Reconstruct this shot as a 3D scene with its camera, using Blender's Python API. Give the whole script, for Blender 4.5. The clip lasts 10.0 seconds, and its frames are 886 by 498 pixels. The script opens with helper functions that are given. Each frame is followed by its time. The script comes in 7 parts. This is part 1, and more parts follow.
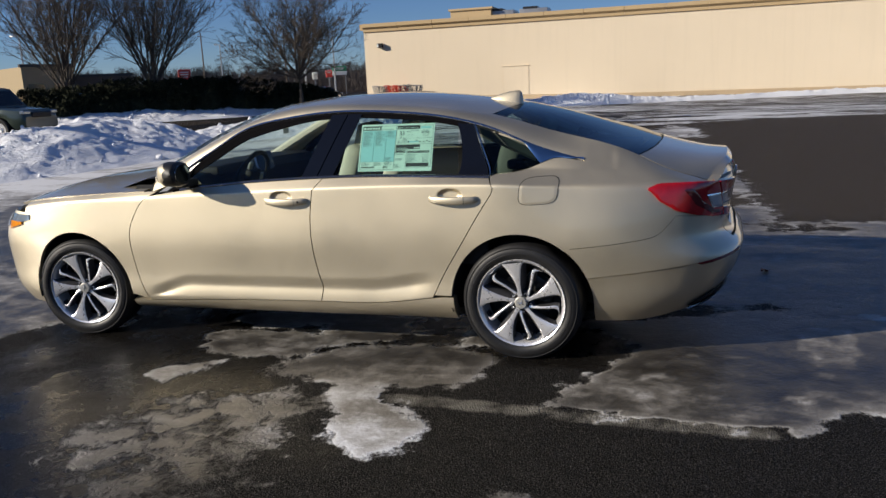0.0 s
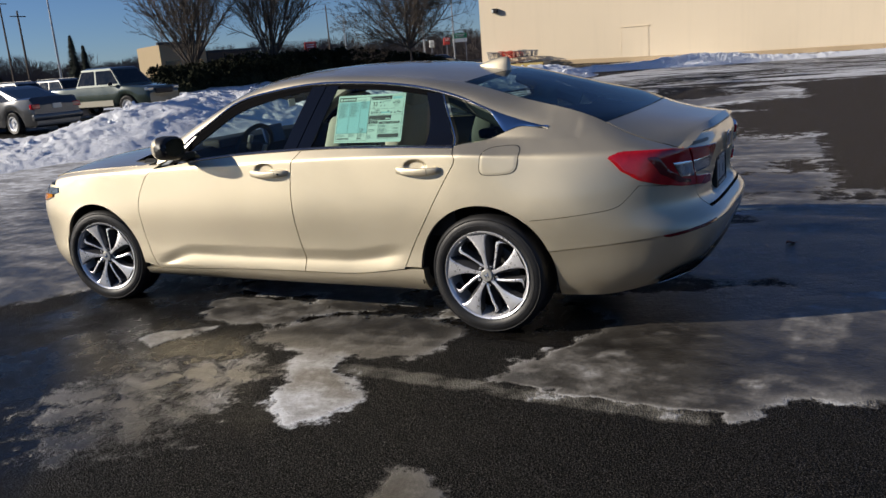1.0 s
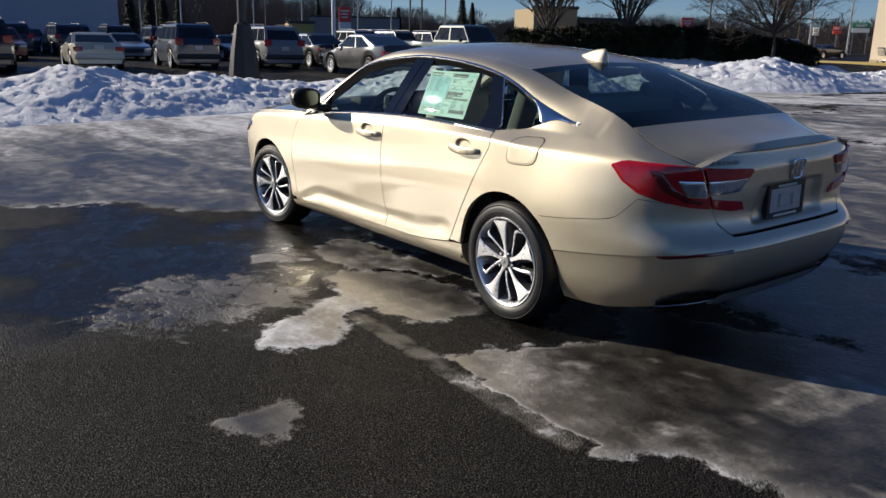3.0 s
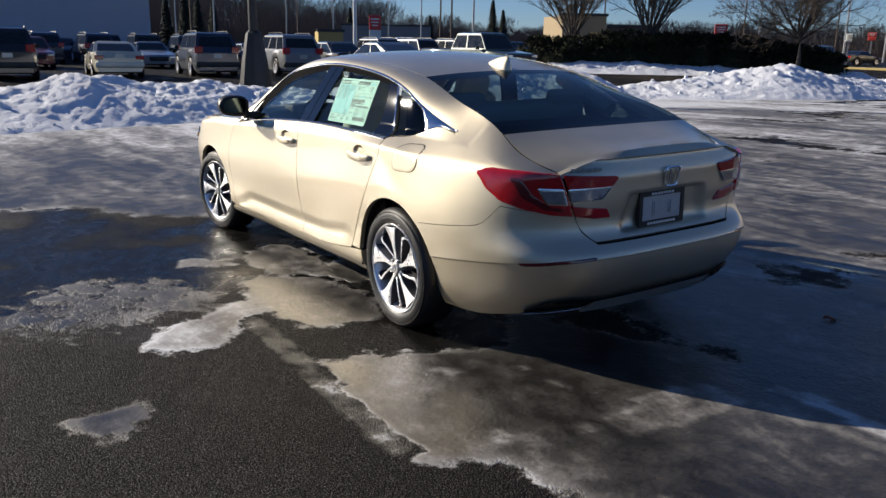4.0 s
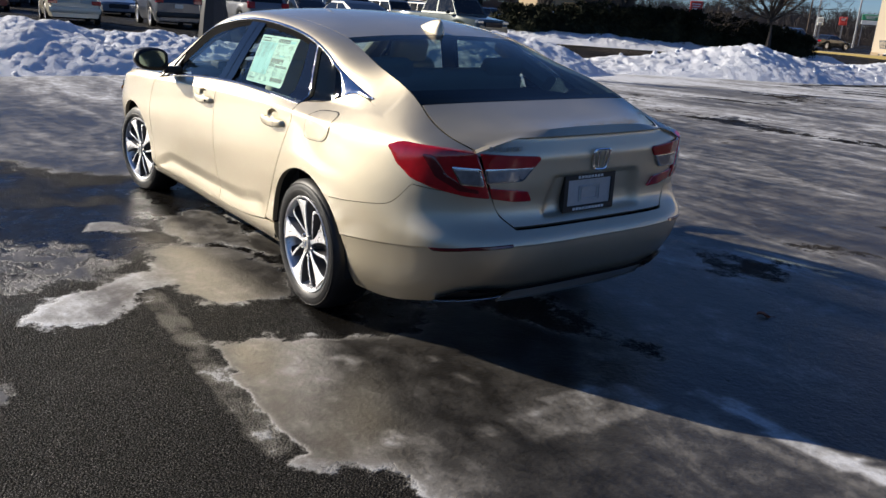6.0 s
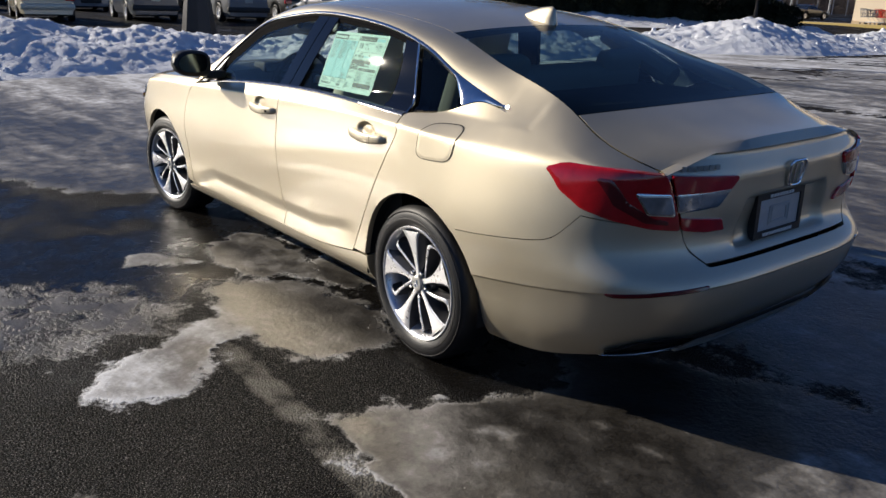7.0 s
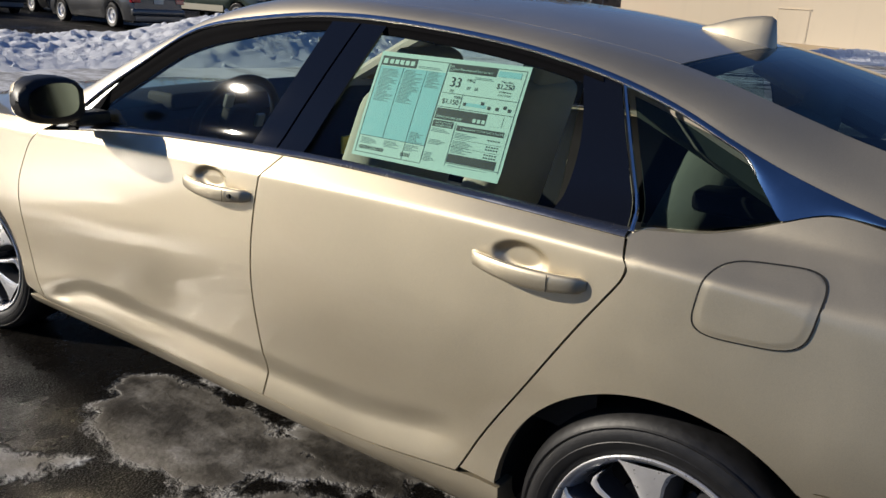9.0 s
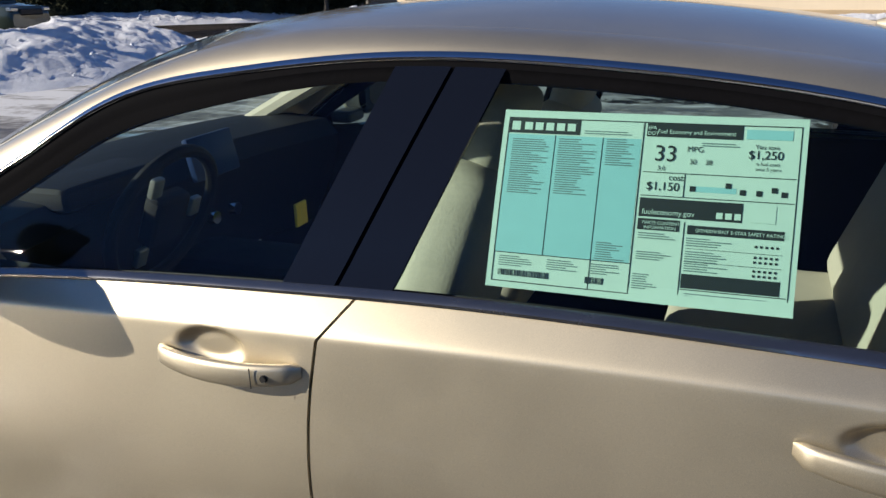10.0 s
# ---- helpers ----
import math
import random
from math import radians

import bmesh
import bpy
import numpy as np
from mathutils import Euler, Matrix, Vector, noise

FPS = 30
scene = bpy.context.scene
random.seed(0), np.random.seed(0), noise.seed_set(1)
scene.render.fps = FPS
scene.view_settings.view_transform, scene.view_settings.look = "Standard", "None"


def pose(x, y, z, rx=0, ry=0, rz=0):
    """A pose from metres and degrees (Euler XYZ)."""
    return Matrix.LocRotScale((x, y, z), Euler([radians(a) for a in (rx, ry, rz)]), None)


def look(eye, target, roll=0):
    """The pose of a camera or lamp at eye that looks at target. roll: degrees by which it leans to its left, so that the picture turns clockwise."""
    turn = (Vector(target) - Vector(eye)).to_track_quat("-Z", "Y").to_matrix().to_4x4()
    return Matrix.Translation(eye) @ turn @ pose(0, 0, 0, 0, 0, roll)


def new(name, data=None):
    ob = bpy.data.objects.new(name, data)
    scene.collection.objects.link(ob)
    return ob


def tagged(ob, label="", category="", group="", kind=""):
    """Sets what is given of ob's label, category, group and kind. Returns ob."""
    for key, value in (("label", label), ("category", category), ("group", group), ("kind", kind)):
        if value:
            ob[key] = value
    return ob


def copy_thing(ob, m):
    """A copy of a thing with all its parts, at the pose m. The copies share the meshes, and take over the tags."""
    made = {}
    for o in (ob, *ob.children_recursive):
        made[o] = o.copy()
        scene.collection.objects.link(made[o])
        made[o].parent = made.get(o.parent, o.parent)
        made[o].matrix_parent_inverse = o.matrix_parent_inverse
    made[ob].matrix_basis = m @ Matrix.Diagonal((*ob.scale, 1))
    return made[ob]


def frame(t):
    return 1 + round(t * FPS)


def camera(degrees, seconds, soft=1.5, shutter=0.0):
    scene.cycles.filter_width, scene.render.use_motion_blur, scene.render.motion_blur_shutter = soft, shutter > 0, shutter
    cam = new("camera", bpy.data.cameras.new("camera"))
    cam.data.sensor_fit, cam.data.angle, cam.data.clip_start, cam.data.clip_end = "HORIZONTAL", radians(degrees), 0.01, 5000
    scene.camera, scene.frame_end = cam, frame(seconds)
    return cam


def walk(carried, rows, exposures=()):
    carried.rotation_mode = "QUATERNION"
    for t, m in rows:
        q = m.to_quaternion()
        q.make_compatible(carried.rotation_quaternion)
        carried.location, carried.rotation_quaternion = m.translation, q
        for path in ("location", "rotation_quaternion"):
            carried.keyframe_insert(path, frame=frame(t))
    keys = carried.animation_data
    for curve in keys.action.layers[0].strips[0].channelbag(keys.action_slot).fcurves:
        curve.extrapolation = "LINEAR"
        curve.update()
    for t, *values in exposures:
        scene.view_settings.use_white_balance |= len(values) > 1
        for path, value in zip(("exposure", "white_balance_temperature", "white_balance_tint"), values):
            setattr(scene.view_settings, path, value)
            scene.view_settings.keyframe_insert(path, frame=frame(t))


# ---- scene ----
cam = camera(58.2, 10.0)
TILT = pose(0, 0, 0, 1.111, -0.798, 0)  # the lot falls a little towards the car's nose
PATH = [
    (0, (2.407, -4.744, 1.513), (1.749, -2.906, 1.079), -3.8),
    (0.5, (2.73, -4.53, 1.477), (1.828, -2.784, 1.102), -6.3),
    (1, (3.146, -4.385, 1.459), (2.204, -2.689, 0.971), -5.8),
    (1.5, (3.473, -4.157, 1.458), (2.441, -2.502, 1.018), -2.6),
    (2, (3.769, -3.966, 1.449), (2.37, -2.597, 1.039), -5.7),
    (2.2, (3.973, -3.848, 1.436), (2.571, -2.513, 0.934), -6.8),
    (3.3, (4.595, -3.303, 1.429), (2.995, -2.22, 0.912), 0.7),
    (3.5, (4.709, -3.177, 1.417), (3.103, -2.117, 0.871), -1.5),
    (4, (4.897, -2.866, 1.429), (3.283, -1.792, 0.936), -0.4),
    (4.5, (5.045, -2.553, 1.419), (3.444, -1.462, 0.923), -0.1),
    (5, (5.113, -2.415, 1.434), (3.567, -1.22, 1.005), 1.6),
    (5.5, (5.055, -2.406, 1.426), (3.498, -1.24, 0.959), 1.8),
    (6, (4.795, -2.497, 1.422), (3.248, -1.367, 0.848), 2.6),
    (6.2, (4.666, -2.565, 1.423), (3.084, -1.487, 0.842), 2.5),
    (7.3, (3.552, -2.64, 1.428), (2.119, -1.396, 0.794), -0.1),
    (7.5, (3.356, -2.661, 1.454), (1.987, -1.34, 0.837), 0.2),
    (8, (2.857, -2.503, 1.403), (1.587, -1.058, 0.856), 2.3),
    (8.5, (2.352, -2.381, 1.373), (1.117, -0.909, 0.817), 2.4),
    (9, (1.859, -2.213, 1.387), (0.737, -0.671, 0.784), 2.5),
    (9.5, (1.36, -2.008, 1.369), (0.35, -0.397, 0.747), 1.5),
    (10, (0.871, -1.832, 1.441), (0.174, -0.069, 0.804), -2.0),
]
walk(cam, [(t, TILT @ look(eye, target, roll)) for t, eye, target, roll in PATH],
     [(0.0, -0.08), (1.0, -0.15), (2.0, -0.2), (3.5, 0.0), (4.5, 0.2), (5.0, 0.28), (6.0, 0.15), (7.5, -0.2), (8.0, -0.3), (9.0, -0.25), (9.5, -0.08), (10.0, 0.08)])

import collections
from mathutils.geometry import delaunay_2d_cdt

# ---- light: a low winter sun from the car's front left, clear sky ----
SUN_AZ, SUN_EL = -122.3, 22.0
world = bpy.data.worlds.new("sky")
scene.world = world
world.use_nodes = True
wn = world.node_tree
sky = wn.nodes.new("ShaderNodeTexSky")
sky.sky_type, sky.sun_disc = "NISHITA", False
sky.sun_elevation, sky.sun_rotation = radians(SUN_EL), radians(SUN_AZ)
sky.altitude, sky.air_density, sky.dust_density, sky.ozone_density = 1500.0, 1.0, 0.0, 4.0
tint = wn.nodes.new("ShaderNodeMix")
tint.data_type, tint.blend_type = "RGBA", "MULTIPLY"
tint.inputs[0].default_value, tint.inputs[7].default_value = 1.0, (0.84, 0.97, 1.26, 1)
wn.links.new(sky.outputs[0], tint.inputs[6])
wn.links.new(tint.outputs[2], wn.nodes["Background"].inputs[0])
wn.nodes["Background"].inputs[1].default_value = 0.066
to_sun = Vector((math.sin(radians(SUN_AZ)) * math.cos(radians(SUN_EL)), math.cos(radians(SUN_AZ)) * math.cos(radians(SUN_EL)), math.sin(radians(SUN_EL))))
sun = new("sun", bpy.data.lights.new("sun", "SUN"))
sun.data.energy, sun.data.angle, sun.data.color = 6.3, radians(0.55), (1.0, 0.905, 0.765)
sun.matrix_world = look(tuple(to_sun * 60), (0, 0, 0))


# ---- mesh helpers ----
class Build:
    """Vertices and faces of one mesh."""

    def __init__(self):
        self.v, self.f = [], []

    def add(self, verts, faces):
        n = len(self.v)
        self.v.extend([tuple(float(c) for c in p) for p in verts])
        self.f.extend([tuple(i + n for i in q) for q in faces])
        return self

    def sheet(self, p, centre=None, closed=False):
        """A grid of points p[i][j]; faces turned away from centre."""
        p = np.asarray(p, float)
        m, n = p.shape[:2]
        i, j = np.meshgrid(np.arange(m - 1), np.arange(n if closed else n - 1), indexing="ij")
        k = (j + 1) % n
        q = np.stack([i * n + j, (i + 1) * n + j, (i + 1) * n + k, i * n + k], -1).reshape(-1, 4)
        if centre is not None:
            nn = np.cross(p[1:, :-1] - p[:-1, :-1], p[:-1, 1:] - p[:-1, :-1])
            if np.sum(nn * (p[:-1, :-1] - np.array(centre))) < 0:
                q = q[:, ::-1]
        return self.add(p.reshape(-1, 3), q.tolist())

    def box(self, c, s, m=None):
        x, y, z = (k / 2 for k in s)
        pts = [Vector((a * x, b * y, d * z)) for a in (-1, 1) for b in (-1, 1) for d in (-1, 1)]
        pts = [(m @ p if m else p) + Vector(c) for p in pts]
        return self.add(pts, [(0, 1, 3, 2), (4, 6, 7, 5), (0, 4, 5, 1), (2, 3, 7, 6), (0, 2, 6, 4), (1, 5, 7, 3)])

    def tube(self, pts, radii, n=8, cap=True):
        """A tube along points, one radius a point."""
        pts = [Vector(p) for p in pts]
        if not hasattr(radii, "__len__"):
            radii = [radii] * len(pts)
        rings, up = [], Vector((0.31, 0.17, 0.93))
        for i, p in enumerate(pts):
            d = (pts[min(i + 1, len(pts) - 1)] - pts[max(i - 1, 0)]).normalized()
            a = d.cross(up)
            a = a.normalized() if a.length > 1e-4 else Vector((1, 0, 0))
            b = d.cross(a)
            rings.append([p + (a * math.cos(2 * math.pi * k / n) + b * math.sin(2 * math.pi * k / n)) * radii[i] for k in range(n)])
        s = len(self.v)
        flat = [v for r in rings for v in r]
        faces = [(i * n + k, (i + 1) * n + k, (i + 1) * n + (k + 1) % n, i * n + (k + 1) % n)[::-1] for i in range(len(pts) - 1) for k in range(n)]
        if cap:
            faces += [tuple(range(n)), tuple(range((len(pts) - 1) * n, len(pts) * n))[::-1]]
        return self.add(flat, faces)

    def lathe(self, prof, n=32, axis="y", c=(0, 0, 0)):
        """Profile of (radius, along the axis), turned round the axis."""
        p = []
        for r, h in prof:
            row = []
            for k in range(n):
                a = 2 * math.pi * k / n
                u, w = r * math.cos(a), r * math.sin(a)
                row.append({"y": (u, h, w), "z": (u, w, h), "x": (h, u, w)}[axis])
            p.append(row)
        p = np.array(p) + np.array(c)
        return self.sheet(p, closed=True)


def mesh(name, b, smooth=True, sharp=None):
    me = bpy.data.meshes.new(name)
    me.from_pydata(b.v, [], b.f)
    if smooth:
        me.polygons.foreach_set("use_smooth", [True] * len(me.polygons))
        if sharp:
            me.set_sharp_from_angle(angle=radians(sharp))
    me.update()
    return me


def part(name, b, mat, parent=None, label="", smooth=True, sharp=35, outward=False):
    """One mesh object, under a thing or a part."""
    if isinstance(b, bmesh.types.BMesh):
        me = bpy.data.meshes.new(name)
        b.to_mesh(me)
        b.free()
        me.polygons.foreach_set("use_smooth", [smooth] * len(me.polygons))
        if smooth and sharp:
            me.set_sharp_from_angle(angle=radians(sharp))
    else:
        me = mesh(name, b, smooth, sharp)
    if outward:
        t = bmesh.new()
        t.from_mesh(me)
        bmesh.ops.recalc_face_normals(t, faces=t.faces)
        t.to_mesh(me)
        t.free()
    me.materials.append(mat)
    ob = new(name, me)
    ob.parent = parent
    if label:
        ob["label"] = label
    return ob


def thing(name, m, label, category, group="", kind=""):
    """An empty at the base of a thing that has parts."""
    ob = new(name)
    ob.empty_display_size = 0.2
    ob.matrix_world = m
    return tagged(ob, label, category, group, kind)


def rounded(c, s, r=0.02, seg=3, m=None, taper=None):
    """A box with rounded edges; taper: scale of its top in x and y."""
    bm = bmesh.new()
    bmesh.ops.create_cube(bm, size=1)
    for v in bm.verts:
        k = (taper if taper and v.co.z > 0 else (1, 1))
        v.co = Vector((v.co.x * s[0] * k[0], v.co.y * s[1] * k[1], v.co.z * s[2]))
    bmesh.ops.bevel(bm, geom=bm.edges[:], offset=r, segments=seg, affect="EDGES", profile=0.6)
    bmesh.ops.transform(bm, matrix=Matrix.Translation(c) @ (m.to_4x4() if m else Matrix()), verts=bm.verts)
    return bm


def lattice(x, y, seed):
    i, j = np.floor(x).astype(np.int64), np.floor(y).astype(np.int64)
    fx, fy = x - i, y - j
    fx, fy = fx * fx * (3 - 2 * fx), fy * fy * (3 - 2 * fy)

    def h(a, b):
        n = (a * 374761393 + b * 668265263 + seed * 974711) & 0x7FFFFFFF
        n = ((n ^ (n >> 13)) * 1274126177) & 0x7FFFFFFF
        return ((n ^ (n >> 16)) & 0xFFFF) / 65535.0
    return (h(i, j) * (1 - fx) + h(i + 1, j) * fx) * (1 - fy) + (h(i, j + 1) * (1 - fx) + h(i + 1, j + 1) * fx) * fy


def fbm(x, y, seed=1, octaves=5):
    """Smooth noise from 0 to 1 over numpy arrays."""
    v, a, t = 0, 1.0, 0
    for o in range(octaves):
        v = v + a * lattice(x * 2 ** o + 17.3 * o, y * 2 ** o - 9.1 * o, seed + o)
        t, a = t + a, a * 0.5
    return v / t


# ---- materials ----
class Nodes:
    """A short way to write a node material."""

    def __init__(self, name, **kw):
        self.mat = bpy.data.materials.new(name)
        self.mat.use_nodes = True
        self.t = self.mat.node_tree
        self.b = self.t.nodes["Principled BSDF"]
        self.set(self.b, kw)
        self._co = None

    def set(self, node, kw):
        for k, v in kw.items():
            k = k.replace("_", " ")
            s = node.inputs[k] if k in node.inputs else node.inputs[k.title()]
            if isinstance(v, bpy.types.NodeSocket):
                self.t.links.new(v, s)
            else:
                s.default_value = (*v, 1) if isinstance(v, tuple) and len(v) == 3 and s.type == "RGBA" else v

    def node(self, kind, **kw):
        n = self.t.nodes.new("ShaderNode" + kind)
        self.set(n, kw)
        return n

    def co(self, scale=(1, 1, 1), world_space=False):
        tc = self.node("TexCoord")
        src = tc.outputs["Object"]
        if world_space:
            src = self.node("NewGeometry").outputs["Position"]
        m = self.node("Mapping", Vector=src, Scale=scale)
        return m.outputs[0]

    def noise(self, scale, detail=4, rough=0.55, vec=None, dist=0.0):
        n = self.node("TexNoise", Scale=scale, Detail=detail, Roughness=rough, Distortion=dist)
        self.t.links.new(vec if vec else self.co(), n.inputs["Vector"])
        return n.outputs["Fac"]

    def ramp(self, fac, *stops):
        n = self.node("ValToRGB", Fac=fac)
        e = n.color_ramp.elements
        while len(e) < len(stops):
            e.new(0.5)
        for s, (p, c) in zip(e, stops):
            s.position = p
            s.color = (*c, 1) if isinstance(c, tuple) else (c, c, c, 1)
        return n.outputs[0]

    def mix(self, fac, a, b, mode="MIX"):
        n = self.t.nodes.new("ShaderNodeMix")
        n.data_type, n.blend_type = "RGBA", mode
        for s, v in ((n.inputs[0], fac), (n.inputs[6], a), (n.inputs[7], b)):
            if isinstance(v, bpy.types.NodeSocket):
                self.t.links.new(v, s)
            else:
                s.default_value = v if s.type == "VALUE" else ((*v, 1) if isinstance(v, tuple) else (v, v, v, 1))
        return n.outputs[2]

    def math(self, op, a, b=0.0, clamp=False):
        n = self.t.nodes.new("ShaderNodeMath")
        n.operation, n.use_clamp = op, clamp
        for s, v in ((n.inputs[0], a), (n.inputs[1], b)):
            if isinstance(v, bpy.types.NodeSocket):
                self.t.links.new(v, s)
            else:
                s.default_value = v
        return n.outputs[0]

    def bump(self, height, strength=0.3, distance=0.01, normal=None):
        n = self.node("Bump", Height=height, Strength=strength, Distance=distance)
        if normal:
            self.t.links.new(normal, n.inputs["Normal"])
        self.t.links.new(n.outputs[0], self.b.inputs["Normal"])
        return n.outputs[0]

    def done(self, **kw):
        self.set(self.b, kw)
        return self.mat


def simple(name, col, rough=0.5, metal=0.0, scale=30.0, vary=0.25, bump=0.0, **kw):
    """A plain material with grain at two scales."""
    m = Nodes(name)
    n = m.math("ADD", m.math("MULTIPLY", m.noise(scale, 5), 0.6), m.math("MULTIPLY", m.noise(scale / 9, 3), 0.4))
    lo, hi = tuple(c * (1 - vary) for c in col), tuple(min(c * (1 + vary), 1) for c in col)
    c = m.ramp(n, (0.3, lo), (0.7, hi))
    r = m.ramp(n, (0.3, max(rough - 0.08, 0.02)), (0.7, min(rough + 0.08, 1)))
    if bump:
        m.bump(n, bump)
    return m.done(Base_Color=c, Roughness=r, Metallic=metal, **kw)


def paint(name, col, flake=0.0, rough=0.28, metal=0.0, dust=0.25):
    """Car paint under a clear coat, with a film of road salt."""
    m = Nodes(name)
    salt = m.noise(2.2, 6, 0.65)
    fine = m.noise(900, 1)
    smear = m.noise(1.0, 6, 0.7, m.co((2.2, 2.0, 9.0)), 0.5)
    c = m.mix(m.math("ADD", m.ramp(salt, (0.5, 0.0), (0.8, 0.16)), m.ramp(smear, (0.56, 0.0), (0.78, 0.26))), col, tuple(min(1, k * 0.7 + dust) for k in col))
    c = m.mix(m.ramp(fine, (0.35, 0.0), (0.65, flake)), c, tuple(min(1, k * 1.5) for k in col))
    return m.done(Base_Color=c, Metallic=metal, Roughness=m.ramp(salt, (0.3, rough), (0.8, rough + 0.14)), Coat_Weight=1.0, Coat_Roughness=m.ramp(salt, (0.42, 0.03), (0.8, 0.16)))


def pane(name, tint, rough=0.02):
    """Clear or tinted sheet glass: what is behind shows through, and the surface mirrors more at a slant."""
    m = Nodes(name)
    t = m.t
    tr = m.node("BsdfTransparent", Color=tint)
    gl = m.node("BsdfGlossy", Roughness=rough)
    lw = m.node("LayerWeight", Blend=0.5)
    slant = m.math("POWER", lw.outputs["Facing"], 5.0)
    mx = m.node("MixShader", Fac=m.math("ADD", m.math("MULTIPLY", slant, 0.93), 0.028))
    t.links.new(tr.outputs[0], mx.inputs[1])
    t.links.new(gl.outputs[0], mx.inputs[2])
    t.links.new(mx.outputs[0], t.nodes["Material Output"].inputs[0])
    t.nodes.remove(m.b)
    return m.mat


GOLD = paint("champagne_paint", (0.59, 0.525, 0.395), 0.30, 0.46, 0.93)
CHROME = simple("chrome", (0.75, 0.76, 0.78), 0.08, 1.0, 60, 0.04)
BLACKGLOSS = Nodes("black_gloss_trim").done(Base_Color=(0.006, 0.007, 0.011), Roughness=0.025, Specular_IOR_Level=0.4)
BLACKPLASTIC = simple("black_plastic", (0.012, 0.012, 0.013), 0.5, 0.0, 90, 0.3, 0.1)
SEAL = simple("black_window_seal", (0.005, 0.005, 0.006), 0.85, 0.0, 120, 0.3, 0.05, Specular_IOR_Level=0.04)
RUBBER = simple("tyre_rubber", (0.010, 0.010, 0.011), 0.5, 0.0, 60, 0.35, 0.12)
ALLOY = simple("machined_alloy", (0.84, 0.84, 0.86), 0.30, 0.7, 50, 0.06)
ALLOYGREY = simple("shaded_alloy", (0.11, 0.11, 0.118), 0.35, 0.6, 50, 0.12)
SATIN = simple("satin_dark_chrome", (0.30, 0.30, 0.31), 0.24, 0.95, 10, 0.02)
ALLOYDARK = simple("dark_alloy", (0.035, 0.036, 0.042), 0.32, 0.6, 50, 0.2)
GLASS_SIDE = pane("tinted_side_glass", (0.76, 0.88, 0.84))
GLASS_REAR = pane("tinted_rear_glass", (0.36, 0.46, 0.46))
GLASS_DARK = pane("dark_quarter_glass", (0.15, 0.20, 0.20))
GLASS_CLEAR = pane("windscreen_glass", (0.90, 0.95, 0.93))
MIRROR = simple("mirror_silver", (0.30, 0.31, 0.31), 0.02, 1.0, 10, 0.02)
IVORY = simple("ivory_cloth", (0.52, 0.48, 0.40), 0.85, 0.0, 160, 0.12, 0.15)
DASH = simple("dark_dash", (0.012, 0.012, 0.013), 0.65, 0.0, 180, 0.25, 0.12, Specular_IOR_Level=0.3)
CAVITY = simple("dark_cavity", (0.010, 0.010, 0.010), 0.9, 0.0, 40, 0.3)
RED_LENS = simple("red_lens", (0.44, 0.007, 0.013), 0.12, 0.0, 25, 0.3, Coat_Weight=1.0, Coat_Roughness=0.02)
DARK_RED = simple("dark_red_reflector", (0.11, 0.004, 0.008), 0.15, 0.0, 25, 0.3, Coat_Weight=1.0)
CLEAR_LENS = simple("clear_lens", (0.40, 0.42, 0.44), 0.12, 0.7, 45, 0.35, Coat_Weight=1.0)
AMBER = simple("amber_lens", (0.80, 0.28, 0.01), 0.15, 0.0, 30, 0.2, Coat_Weight=1.0)
HEADLAMP = simple("headlamp_lens", (0.35, 0.42, 0.5), 0.06, 0.5, 30, 0.3, Coat_Weight=1.0)
WHITE_PLASTIC = simple("white_plastic", (0.72, 0.74, 0.72), 0.45, 0.0, 40, 0.05)
SILVER_PLASTIC = simple("silver_plastic", (0.42, 0.43, 0.42), 0.35, 0.6, 40, 0.1)
# blue base colour stands in for a reflection on the screen
SCREEN = simple("screen_blue_reflection", (0.02, 0.04, 0.11), 0.35, 0.0, 30, 0.2, Specular_IOR_Level=0.2)
YELLOW_TAG = simple("yellow_paper", (0.75, 0.60, 0.08), 0.7, 0.0, 80, 0.08)


def snow_material(name, dirt=0.25):
    m = Nodes(name)
    p = m.co(world_space=True)
    lump, grain, soil = m.noise(8.0, 7, 0.72, p), m.noise(46, 4, 0.6, p), m.noise(0.9, 6, 0.65, p)
    c = m.mix(m.ramp(soil, (0.55, 0.0), (0.78, dirt)), (0.84, 0.86, 0.90), (0.34, 0.31, 0.27))
    h = m.math("ADD", m.math("MULTIPLY", lump, 0.8), m.math("MULTIPLY", grain, 0.25))
    m.bump(h, 0.8, 0.065)
    return m.done(Base_Color=c, Roughness=0.75, Specular_IOR_Level=0.3)


SNOW = snow_material("ploughed_snow")


